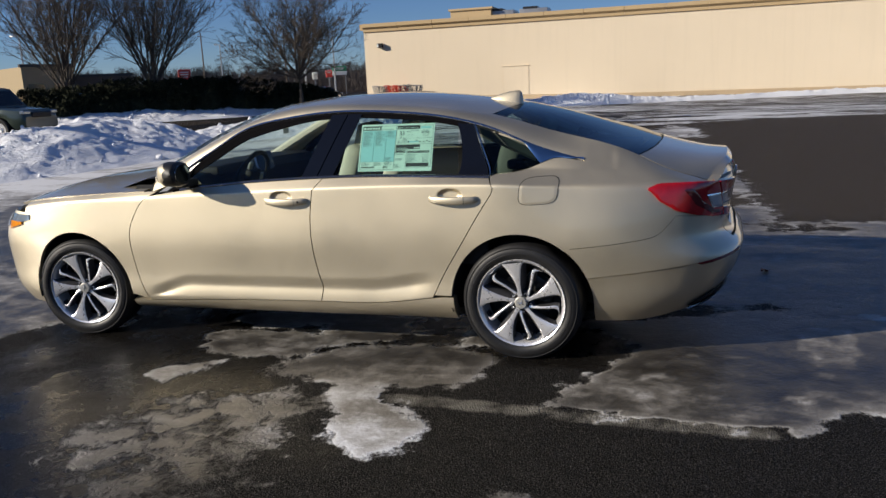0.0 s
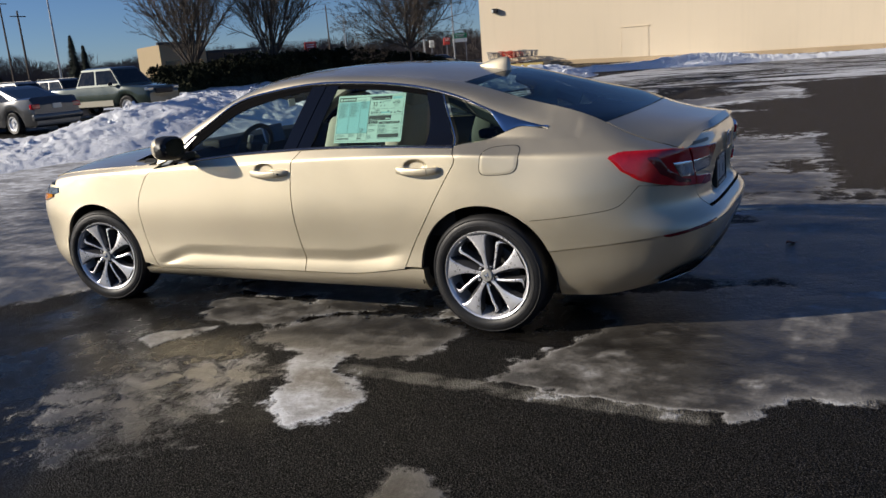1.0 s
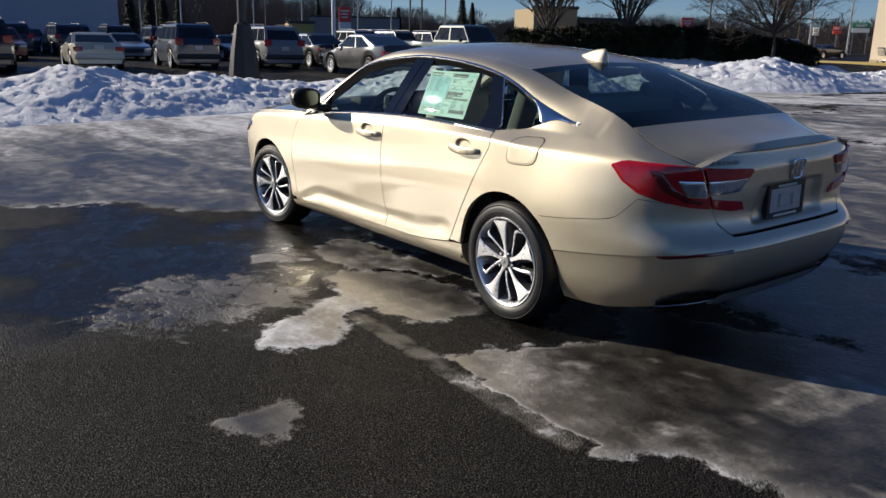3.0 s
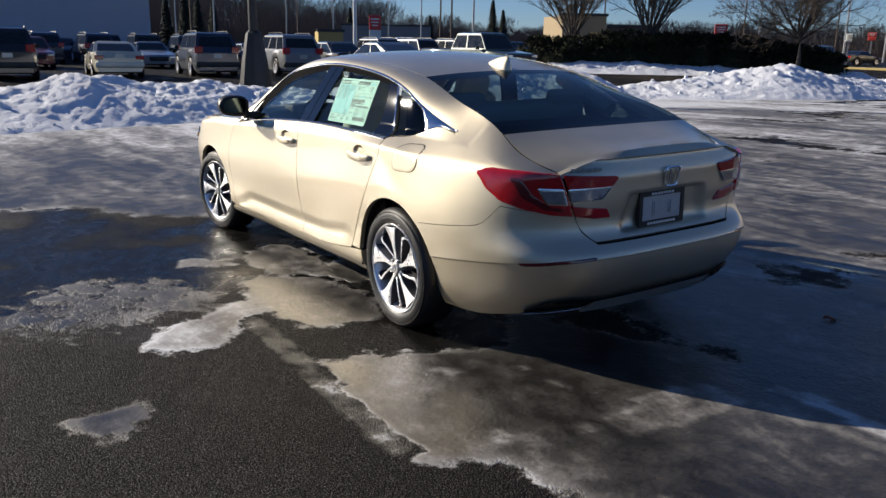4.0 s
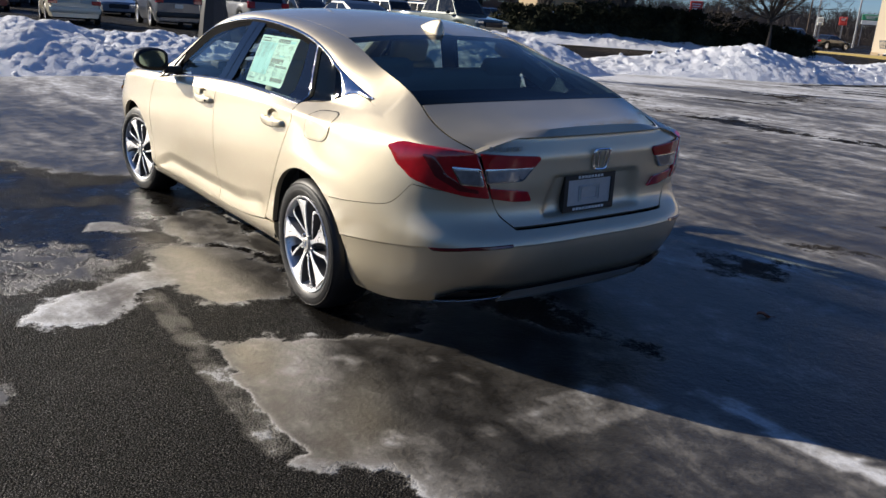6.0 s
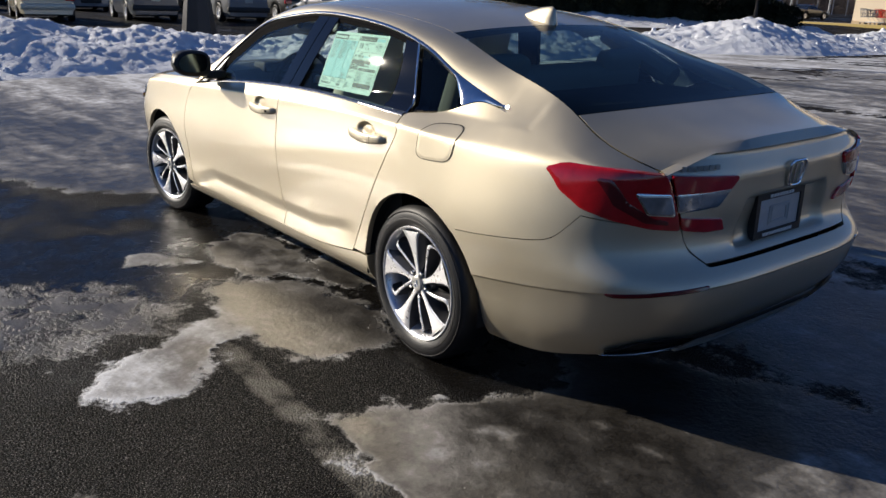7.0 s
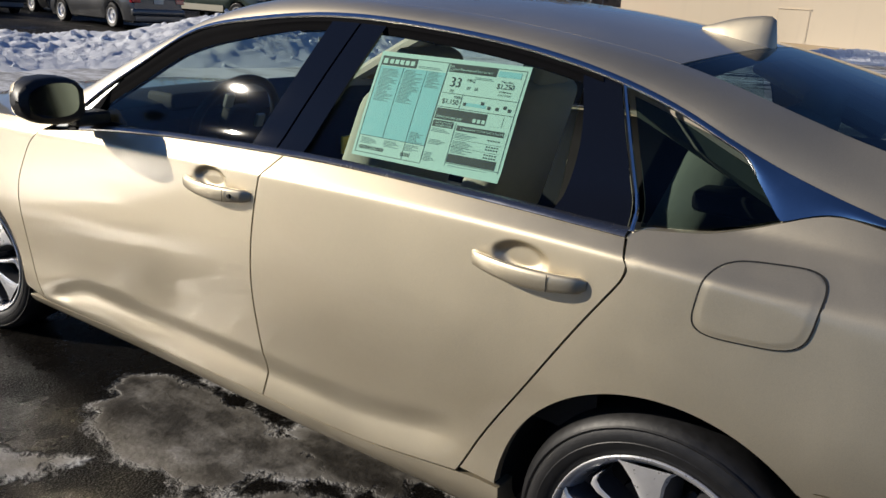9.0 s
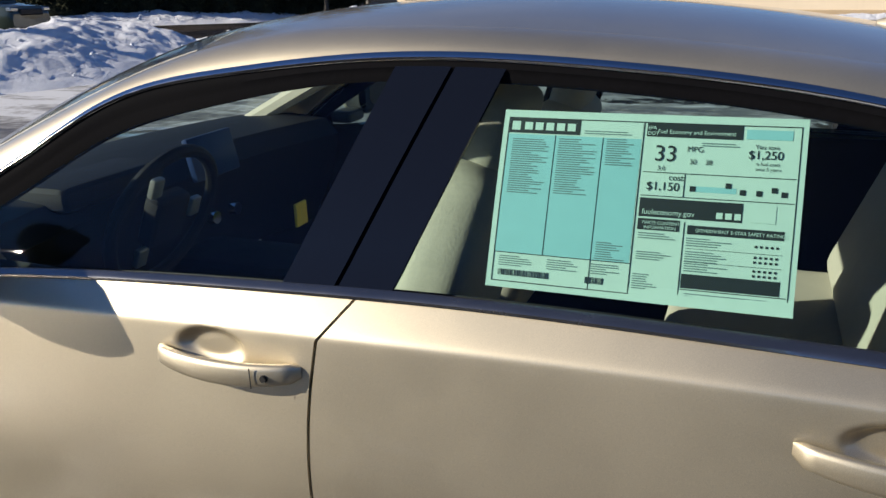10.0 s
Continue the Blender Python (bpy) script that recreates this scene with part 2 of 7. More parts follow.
def lot_material():
    """Wet and dry asphalt with sheets of ice and trodden snow, spread by the sheet's own cover values."""
    m = Nodes("icy_asphalt")
    p = m.co(world_space=True)
    at = m.node("Attribute")
    at.attribute_name = "cover"
    sep = m.node("SeparateColor", Color=at.outputs["Color"])
    ice_f, white, wet = sep.outputs[0], sep.outputs[1], sep.outputs[2]
    stripe = at.outputs["Alpha"]
    big, mid, fine, grit = m.noise(1.3, 6, 0.62, p), m.noise(7.0, 6, 0.62, p), m.noise(45, 4, 0.6, p), m.noise(230, 2, 0.7, p)
    streak = m.noise(1.0, 7, 0.66, m.co((0.8, 2.2, 1), True), 0.8)
    # where the ice begins, with a ragged rim
    edge = m.math("ADD", ice_f, m.math("MULTIPLY", m.math("SUBTRACT", mid, 0.5), 0.6))
    edge = m.math("ADD", edge, m.math("MULTIPLY", m.math("SUBTRACT", fine, 0.5), 0.2))
    sweep = m.noise(1.0, 5, 0.6, m.co((0.20, 0.42, 1), True), 2.2)
    place = m.node("SeparateXYZ", Vector=p)
    away = m.ramp(m.math("DIVIDE", place.outputs[1], 20.0), (0.25, 0.0), (0.55, 1.0))
    edge = m.math("ADD", edge, m.math("MULTIPLY", m.math("MULTIPLY", m.math("SUBTRACT", sweep, 0.52), 1.7), away))
    ice = m.ramp(edge, (0.46, 0.0), (0.56, 1.0))
    rim = m.math("MULTIPLY", m.ramp(edge, (0.48, 0.0), (0.52, 1.0)), m.ramp(edge, (0.54, 1.0), (0.63, 0.0)))
    rim = m.math("MULTIPLY", rim, m.ramp(big, (0.42, 0.15), (0.62, 1.0)))
    # stones of the asphalt
    stone = m.node("TexVoronoi", Vector=p, Scale=115.0)
    pebble = m.node("TexWhiteNoise", Vector=stone.outputs["Position"])
    grain = m.mix(pebble.outputs["Value"], (0.012, 0.0105, 0.009), (0.056, 0.049, 0.041))
    asph = m.mix(m.ramp(stone.outputs["Distance"], (0.15, 1.0), (0.55, 0.0)), (0.0025, 0.0023, 0.0022), grain)
    asph = m.mix(m.ramp(big, (0.35, 0.0), (0.7, 0.35)), asph, (0.018, 0.016, 0.014))
    # dry asphalt, its brown brightened and warmed to carry the sunlight as well
    dry = m.ramp(wet, (0.06, 1.0), (0.24, 0.0))
    asph = m.mix(m.math("MULTIPLY", dry, 0.75), asph, m.mix(mid, (0.042, 0.033, 0.025), (0.092, 0.075, 0.057)))
    # pale specks put the sun's sparkle on the stones into the colour
    glint_speck = m.ramp(grit, (0.61, 0.0), (0.68, 1.0))
    asph = m.mix(m.math("MULTIPLY", glint_speck, 0.55), asph, (0.19, 0.175, 0.15))
    paintw = m.ramp(m.math("ADD", m.math("MULTIPLY", stripe, 0.8), m.math("MULTIPLY", m.math("SUBTRACT", mid, 0.5), 1.6)), (0.45, 0.0), (0.85, 0.6))
    asph = m.mix(paintw, asph, (0.24, 0.225, 0.19))
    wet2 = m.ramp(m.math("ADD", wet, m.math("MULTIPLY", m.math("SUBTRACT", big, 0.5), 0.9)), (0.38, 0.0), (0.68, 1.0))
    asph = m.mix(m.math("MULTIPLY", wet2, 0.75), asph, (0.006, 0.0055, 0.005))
    # ice: a film over the stones, from clear to trodden white
    w = m.math("ADD", white, m.math("MULTIPLY", m.math("SUBTRACT", streak, 0.5), 1.15))
    w = m.math("ADD", w, m.math("MULTIPLY", m.math("SUBTRACT", mid, 0.5), 1.0))
    w = m.math("ADD", w, m.math("MULTIPLY", m.math("SUBTRACT", fine, 0.5), 0.32))
    thin = m.noise(1.0, 6, 0.66, m.co((0.75, 2.6, 1), True), 2.0)
    beyond = m.ramp(m.math("DIVIDE", place.outputs[1], 20.0), (0.045, 0.0), (0.10, 1.0))
    w = m.math("ADD", w, m.math("MULTIPLY", m.math("MULTIPLY", m.ramp(thin, (0.48, 0.0), (0.66, 1.0)), beyond), 0.26))
    broad = m.noise(1.0, 5, 0.6, m.co((0.16, 0.46, 1), True), 1.2)
    w = m.math("ADD", w, m.math("MULTIPLY", m.math("SUBTRACT", broad, 0.5), 1.6))
    w = m.math("ADD", w, m.math("MULTIPLY", rim, 0.42), True)
    milk = m.ramp(w, (0.0, (0.38, 0.34, 0.29)), (0.5, (0.52, 0.49, 0.44)), (1.0, (0.74, 0.75, 0.77)))
    film = m.ramp(w, (0.0, 0.02), (0.3, 0.10), (0.55, 0.32), (0.8, 0.66), (1.0, 0.92))
    icec = m.mix(film, m.mix(0.6, asph, (0.012, 0.011, 0.010)), milk)
    col = m.mix(ice, asph, icec)
    r_as = m.mix(wet2, m.ramp(grit, (0.5, 0.85), (0.7, 0.3)), m.ramp(mid, (0.3, 0.14), (0.7, 0.45)))
    r_ic = m.ramp(w, (0.0, 0.30), (0.5, 0.46), (1.0, 0.68))
    rough = m.mix(ice, r_as, r_ic)
    h_as = m.math("ADD", m.math("MULTIPLY", m.ramp(stone.outputs["Distance"], (0.0, 1.0), (0.7, 0.0)), 0.55), m.math("ADD", m.math("MULTIPLY", fine, 0.35), m.math("MULTIPLY", grit, 0.45)))
    h_as = m.math("MULTIPLY", h_as, m.math("SUBTRACT", 1.0, m.math("MULTIPLY", wet2, 0.90)))
    h_ic = m.math("ADD", m.math("MULTIPLY", mid, 0.42), m.math("ADD", m.math("MULTIPLY", fine, 0.24), 0.7))
    h = m.mix(ice, h_as, h_ic)
    m.bump(h, 0.9, 0.014)
    return m.done(Base_Color=col, Roughness=rough, Specular_IOR_Level=m.mix(ice, m.ramp(grit, (0.5, 0.06), (0.72, 0.6)), 0.5))


LOT = lot_material()
# ---- the sedan's surfaces: x to the tail, y to its right side, z up, in metres ----
def spline(xs, ys):
    """A natural cubic spline through the knots, straight beyond its ends."""
    xs, ys = np.array(xs, float), np.array(ys, float)
    n, h = len(xs), np.diff(xs)
    a, r = np.eye(n), np.zeros(n)
    for i in range(1, n - 1):
        a[i, i - 1:i + 2] = h[i - 1], 2 * (h[i - 1] + h[i]), h[i]
        r[i] = 6 * ((ys[i + 1] - ys[i]) / h[i] - (ys[i] - ys[i - 1]) / h[i - 1])
    m = np.linalg.solve(a, r)

    def f(x):
        x = np.asarray(x, float)
        c = np.clip(x, xs[0], xs[-1])
        i = np.clip(np.searchsorted(xs, c) - 1, 0, n - 2)
        d, e, w = c - xs[i], xs[i + 1] - c, h[i]
        y = (m[i] * e ** 3 + m[i + 1] * d ** 3) / (6 * w) + (ys[i] / w - m[i] * w / 6) * e + (ys[i + 1] / w - m[i + 1] * w / 6) * d
        s0 = (ys[1] - ys[0]) / h[0] - h[0] * (2 * m[0] + m[1]) / 6
        s1 = (ys[-1] - ys[-2]) / h[-1] + h[-1] * (m[-2] + 2 * m[-1]) / 6
        return y + np.minimum(x - xs[0], 0) * s0 + np.maximum(x - xs[-1], 0) * s1
    return f


def step(a, b, x):
    t = np.clip((np.asarray(x, float) - a) / (b - a), 0, 1)
    return t * t * (3 - 2 * t)


crease_z = spline([-2.3, -1.8, -0.9, 0.27, 1.1, 1.35, 1.55, 1.75, 2.0, 2.4], [0.76, 0.84, 0.892, 0.928, 0.938, 0.934, 0.924, 0.917, 0.916, 0.917])
wide = spline([-2.4, -1.43, -0.6, 0.3, 1.0, 1.43, 1.8, 2.1, 2.5], [0.86, 0.885, 0.876, 0.874, 0.873, 0.884, 0.872, 0.857, 0.845])
profile = spline([0.10, 0.20, 0.28, 0.40, 0.62, 0.80, 0.93], [-0.10, -0.045, -0.016, -0.012, 0.0, -0.006, -0.014])
shoulder = spline([-1.0, -0.3, 0.3, 0.95, 1.3, 1.55, 1.75, 2.1, 2.5], [0.79, 0.802, 0.80, 0.775, 0.752, 0.742, 0.745, 0.715, 0.68])
tail_x = spline([0.20, 0.31, 0.38, 0.44, 0.50, 0.545, 0.585, 0.62, 0.75, 0.85, 0.92, 0.99], [2.36, 2.46, 2.505, 2.525, 2.53, 2.522, 2.49, 2.462, 2.46, 2.472, 2.475, 2.44])
nose_x = spline([0.15, 0.30, 0.45, 0.60, 0.70, 0.80, 0.95], [-2.20, -2.30, -2.33, -2.33, -2.30, -2.20, -1.90])
REAR0, REARP, FRONT0, FRONTP = 1.55, 3.8, -1.15, 3.9


def flank(x, z):
    """Half width of the lower body before its ends are rounded in."""
    x, z = np.asarray(x, float), np.asarray(z, float)
    c = crease_z(x)
    zz = z + (0.93 - c) * step(0.45, 0.9, z)
    low = wide(x) + profile(np.minimum(zz, 0.93)) * 1.0
    scoop = step(-0.93, -0.78, x) * step(1.0, 0.80, x)
    zs = z - 0.05 * step(0.55, 1.0, x)
    rise_in = 0.07 * step(-0.92, -0.60, x) + 0.002
    dip = np.where(zs > 0.282 + rise_in, 1 - step(0, 0.075, zs - 0.282 - rise_in), np.clip((zs - 0.282) / rise_in, 0, 1))
    low = low - 0.013 * scoop * dip
    lean_in = 0.026 * step(1.25, 1.75, x)
    low = low - lean_in * np.clip((np.minimum(zz, 0.93) - 0.62) / 0.31, 0, 1) ** 1.3
    soft_r = 0.005 + 0.012 * step(1.5, 2.1, x)
    rise = 0.5 * (zz - 0.93 + np.sqrt((zz - 0.93) ** 2 + soft_r ** 2)) - 0.12 * soft_r
    top = wide(x) - 0.014 - lean_in
    high = top + (shoulder(x) - top) * rise / 0.07
    steep = 0.40 + 1.1 * step(1.35, 1.95, x)
    glass = shoulder(x) - steep * (zz - 1.0) - 0.22 * (zz - 1.0) ** 2
    soft = low + (high - top)
    return np.where(zz < 0.99, soft, np.where(zz < 1.0, high, glass))


def side(x, z):
    """Half width of the body with rounded nose and tail."""
    x = np.asarray(x, float)
    r = np.clip((x - REAR0) / (tail_x(np.minimum(z, 0.98)) - REAR0), 0, 1)
    f = np.clip((x - FRONT0) / (nose_x(np.minimum(z, 0.9)) - FRONT0), 0, 1)
    return flank(x, z) * (1 - r ** REARP) ** (1 / REARP) * (1 - f ** FRONTP) ** (1 / FRONTP)


def tail(y, z):
    """How far back the tail reaches at y and z."""
    w = flank(2.3, z)
    for _ in range(3):
        x = REAR0 + (tail_x(z) - REAR0) * (1 - np.clip(np.abs(y) / w, 0, 1) ** REARP) ** (1 / REARP)
        w = flank(np.minimum(x, 2.3), z)
    return REAR0 + (tail_x(z) - REAR0) * (1 - np.clip(np.abs(y) / w, 0, 1) ** REARP) ** (1 / REARP)


# ---- the ground: one sheet to the horizon ----
SLOPE = (0.0139, 0.0194)


def ground_z(x, y):
    """The lot's tilt near the car, level further off."""
    x, y = np.asarray(x, float), np.asarray(y, float)
    near = SLOPE[0] * x + SLOPE[1] * y
    far = 0.10 + 0.006 * np.clip(y - 18, 0, 45) - step(20, 52, y) * np.interp(x, [-27, -6, 12, 80], [0.0, 0.55, 0.72, 1.1])
    k = step(13, 27, np.hypot(x, y))
    return near + (far - near) * k


def inside(px, py, poly):
    """Signed distance to a polygon, positive inside."""
    d, ins = np.full(px.shape, 1e9), np.zeros(px.shape, bool)
    for (ax, ay), (bx, by) in zip(poly, poly[1:] + poly[:1]):
        ex, ey = bx - ax, by - ay
        t = np.clip(((px - ax) * ex + (py - ay) * ey) / (ex * ex + ey * ey), 0, 1)
        d = np.minimum(d, np.hypot(px - ax - t * ex, py - ay - t * ey))
        c = ((ay > py) != (by > py)) & (px < ex * (py - ay) / (ey if abs(ey) > 1e-9 else 1e-9) + ax)
        ins ^= c
    return np.where(ins, d, -d)


def axis(lo, hi, fine, far=2600):
    """Fine steps from lo to hi, then ever wider ones out to far."""
    mid = list(np.arange(lo, hi + 1e-6, fine))
    a, s = [], fine
    while (a[-1] if a else 0) < far:
        s *= 1.16
        a.append((a[-1] if a else 0) + s)
    return np.array([lo - k for k in a[::-1]] + mid + [hi + k for k in a])


def lot():
    xs, ys = axis(-4.5, 5.2, 0.04), axis(-4.2, 4.0, 0.04)
    x, y = np.meshgrid(xs, ys, indexing="ij")
    z = ground_z(x, y)
    far = step(25, 60, np.hypot(x, y))
    n1, n2 = fbm(x * 0.35, y * 0.35, 3), fbm(x * 1.4, y * 1.4, 8)
    wx, wy = x + (fbm(x * 2.2, y * 2.2, 21) - 0.5) * 0.22, y + (fbm(x * 2.2, y * 2.2, 33) - 0.5) * 0.22
    # broad ice and trodden snow before, beyond and behind the car
    front = [(-1.7, -0.5), (-2.25, -1.25), (-2.95, -1.6), (-3.2, -2.0), (-3.6, -2.9), (-5.0, -5.5), (-13.2, -14), (-13.4, 14), (-11, 36), (-6.5, 16), (-2.6, 14.6), (1.6, 14.6), (2.6, 6.0), (2.9, 2.9), (4.2, 2.8), (9, 3.6), (16, 4.5), (16, 0.9), (5.0, 0.7), (3.0, 0.1), (1.6, 0.3)]
    ice = inside(wx, wy, front) / 0.5
    white = np.full(x.shape, 0.37)
    white = white + 0.42 * step(-5.0, -9.5, x) + 0.16 * step(3, 7, y)
    beyond = [(-6.5, 13.4), (-2.6, 14.4), (2.6, 15.4), (9, 14.2), (40, 12.5), (80, 70), (-20, 70), (-8, 40)]
    b = inside(wx, wy, beyond) / 1.0
    swept = 0.02 + 0.5 * step(-2, -9, x)
    ice, white = np.where(b > 0, np.maximum(np.minimum(b, swept), -0.2), ice), np.where(b > 0, 0.80, white)
    # frosted sheet behind the rear wheel
    rear = [(1.62, -1.52), (1.72, -1.12), (2.0, -0.6), (1.6, -0.2), (3.0, 0.3), (5.2, 1.0), (9, 1.8), (9, -0.8), (5, -0.95), (3.65, -0.92), (3.28, -1.2), (2.99, -1.25), (2.81, -1.33), (2.65, -1.56), (2.1, -1.52)]
    r = inside(wx, wy, rear) / 0.28
    white = np.where(r > -0.3, 0.23, white)
    ice = np.maximum(ice, r)
    # refrozen puddle between the wheels, and its white tongue
    pool = [(0.05, -1.22), (0.18, -1.06), (0.48, -0.80), (0.93, -0.70), (1.30, -0.88), (1.33, -1.2), (1.1, -1.33), (0.85, -1.38), (0.6, -1.42), (0.3, -1.3)]
    tongue = [(0.45, -1.36), (0.62, -1.5), (0.74, -1.7), (0.82, -1.9), (1.08, -2.07), (1.2, -1.92), (1.18, -1.68), (1.02, -1.52), (0.86, -1.36), (0.6, -1.3)]
    lens = [(-0.52, -1.42), (-0.5, -1.28), (-0.34, -1.2), (-0.2, -1.13), (-0.24, -1.28), (-0.34, -1.46)]
    flake = [(1.70, -2.5), (1.94, -2.44), (1.92, -2.24), (1.62, -2.18)]
    # thin ice film whose tan colour stands in for reflected sunlight
    glint_veil = [(-0.3, -2.2), (-0.2, -1.75), (0.25, -1.5), (0.62, -1.62), (0.6, -2.15), (0.45, -2.6), (0.1, -2.5)]
    chips = [(0.9, -0.42), (1.3, -0.5), (1.4, -0.75), (1.0, -0.72)]
    patches = [(glint_veil, 0.08, 0.9), (pool, 0.30, 0.3), (tongue, 0.47, 0.22), (lens, 0.55, 0.18), (flake, 0.22, 0.25), (chips, 0.5, 0.2)]
    for i in range(10):
        a, q = random.uniform(0, 6.28), random.uniform(0.08, 0.3)
        cx, cy = random.uniform(-0.9, 0.5), random.uniform(-0.95, -0.3)
        patches.append(([(cx + q * 1.6 * math.cos(a + k), cy + q * 0.6 * math.sin(a + k)) for k in range(6)], 0.4, 0.16))
    patches.append(([(3.05, -0.03), (3.8, 0.07), (5.2, 0.21), (5.2, 0.27), (3.7, 0.13), (3.05, 0.02)], 0.75, 0.10))
    # whiter patch: a faint sheen painted onto the ice
    patches.append(([(2.90, -0.72), (3.06, -0.70), (3.04, -0.2), (2.86, -0.22)], 0.50, 0.2))
    flecks = random.Random(64)
    for _ in range(12):
        cx, cy, q = flecks.uniform(1.75, 4.2), flecks.uniform(-1.35, -0.55), flecks.uniform(0.010, 0.030)
        patches.append(([(cx + q * (1.8 + 0.6 * flecks.random()) * math.cos(k), cy + q * math.sin(k)) for k in range(6)], 0.55, 0.05))
    for poly, wv, soft in patches:
        f = np.minimum(inside(wx, wy, poly) / soft, 0.10 if poly is glint_veil else 9.0)
        white = np.where(f > -0.25, np.maximum(wv, np.where(ice > 0.1, white, 0)), white)
        ice = np.maximum(ice, f)
    # dark spaces of bare asphalt beyond
    bare = [(-6.0, 9.2), (-4.0, 7.9), (-1.6, 7.1), (0.5, 6.8), (2.5, 5.6), (2.9, 2.95), (4.2, 3.1), (16, 4.6), (40, 8), (40, 13.2), (6, 14.2), (2.7, 14.8), (-2.6, 13.4), (-5.5, 11.5)]
    ice = np.minimum(ice, np.where(far > 0.5, 1, np.maximum(-inside(wx, wy, bare) / 1.6 + 0.1 + 2.6 * (fbm(x * 0.9, y * 1.6, 91) - 0.5), -0.17 + 2.4 * (fbm(x * 0.5, y * 1.0, 61) - 0.5) + 0.55 * step(2.2, -1.0, x))))
    thaw = inside(wx, wy, [(1.75, 1.45), (1.9, 2.0), (2.3, 2.2), (2.6, 1.7), (2.3, 1.3)]) / 0.8
    ice = np.minimum(ice, 0.25 - thaw)
    ice = np.clip(0.5 + 0.5 * ice, 0, 1)
    wet = 0.30 - 0.22 * step(1.5, 3.5, y) + 0.45 * step(0.35, 0.65, fbm(x * 0.8, y * 0.8, 55)) * step(1.4, -0.4, x) * step(-3.6, -2.0, y)
    wet = wet + 0.22 * step(0.9, -0.4, x) * step(-1.1, -1.9, y)
    # darker, smoother asphalt under the sedan and out along its left side
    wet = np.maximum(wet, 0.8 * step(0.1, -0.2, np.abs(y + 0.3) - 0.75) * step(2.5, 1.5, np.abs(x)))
    pud = inside(wx, wy, [(-3.2, -2.6), (-2.6, -1.2), (-1.2, -0.9), (-0.6, -1.5), (-0.4, -2.2), (-1.2, -3.4), (-2.6, -3.2)])
    wet = np.clip(np.maximum(wet, step(-0.6, 0.7, pud) * 0.60), 0, 1)
    # faded parking stripes
    line = np.zeros(x.shape)
    for x0, x1, yl, k, h in ((0.85, 2.68, -1.50, -0.045, 0.06), (3.1, 5.5, -0.02, 0.1, 0.05), (1.8, 2.95, 3.27, 0.0, 0.05), (-1.6, 2.95, 6.09, 0.0, 0.05), (-2.8, 2.98, 8.75, 0.0, 0.05), (-3.2, 2.98, 11.4, 0.0, 0.05), (1.5, 30, 11.6, -0.10, 0.08)):
        dd = np.abs(y - (yl + k * (x - (x0 + x1) / 2)))
        line = np.maximum(line, step(h + 0.05, h - 0.03, dd) * step(x0 - 0.05, x0 + 0.05, x) * step(x1 + 0.05, x1 - 0.05, x))
    ice = np.where((line > 0.5) & (y < -1.3), np.minimum(ice, 0.46), ice)
    thick = step(0.45, 0.6, ice) * (0.004 + 0.012 * n2 * step(2.0, 4.0, np.hypot(x, y))) * (1 - far)
    ruts = 0.030 * (fbm(x * 1.4, y * 3.6, 71, 4) - 0.5) * step(1.0, 2.0, y) * step(0.5, 0.7, ice) * (1 - step(12, 25, np.hypot(x, y)))
    z = z + ruts + thick + 0.012 * (n1 - 0.5) * step(3, 8, np.hypot(x, y))
    b = Build().sheet(np.stack([x, y, z], -1), (0, 0, -50))
    me = mesh("ground", b, True, None)
    col = me.color_attributes.new("cover", "FLOAT_COLOR", "POINT")
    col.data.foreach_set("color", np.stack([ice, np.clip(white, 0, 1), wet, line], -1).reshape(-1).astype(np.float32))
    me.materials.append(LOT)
    return tagged(new("ground", me), "parking lot asphalt, wet and patched with ice and trodden snow", "ground", kind="structure")


lot()


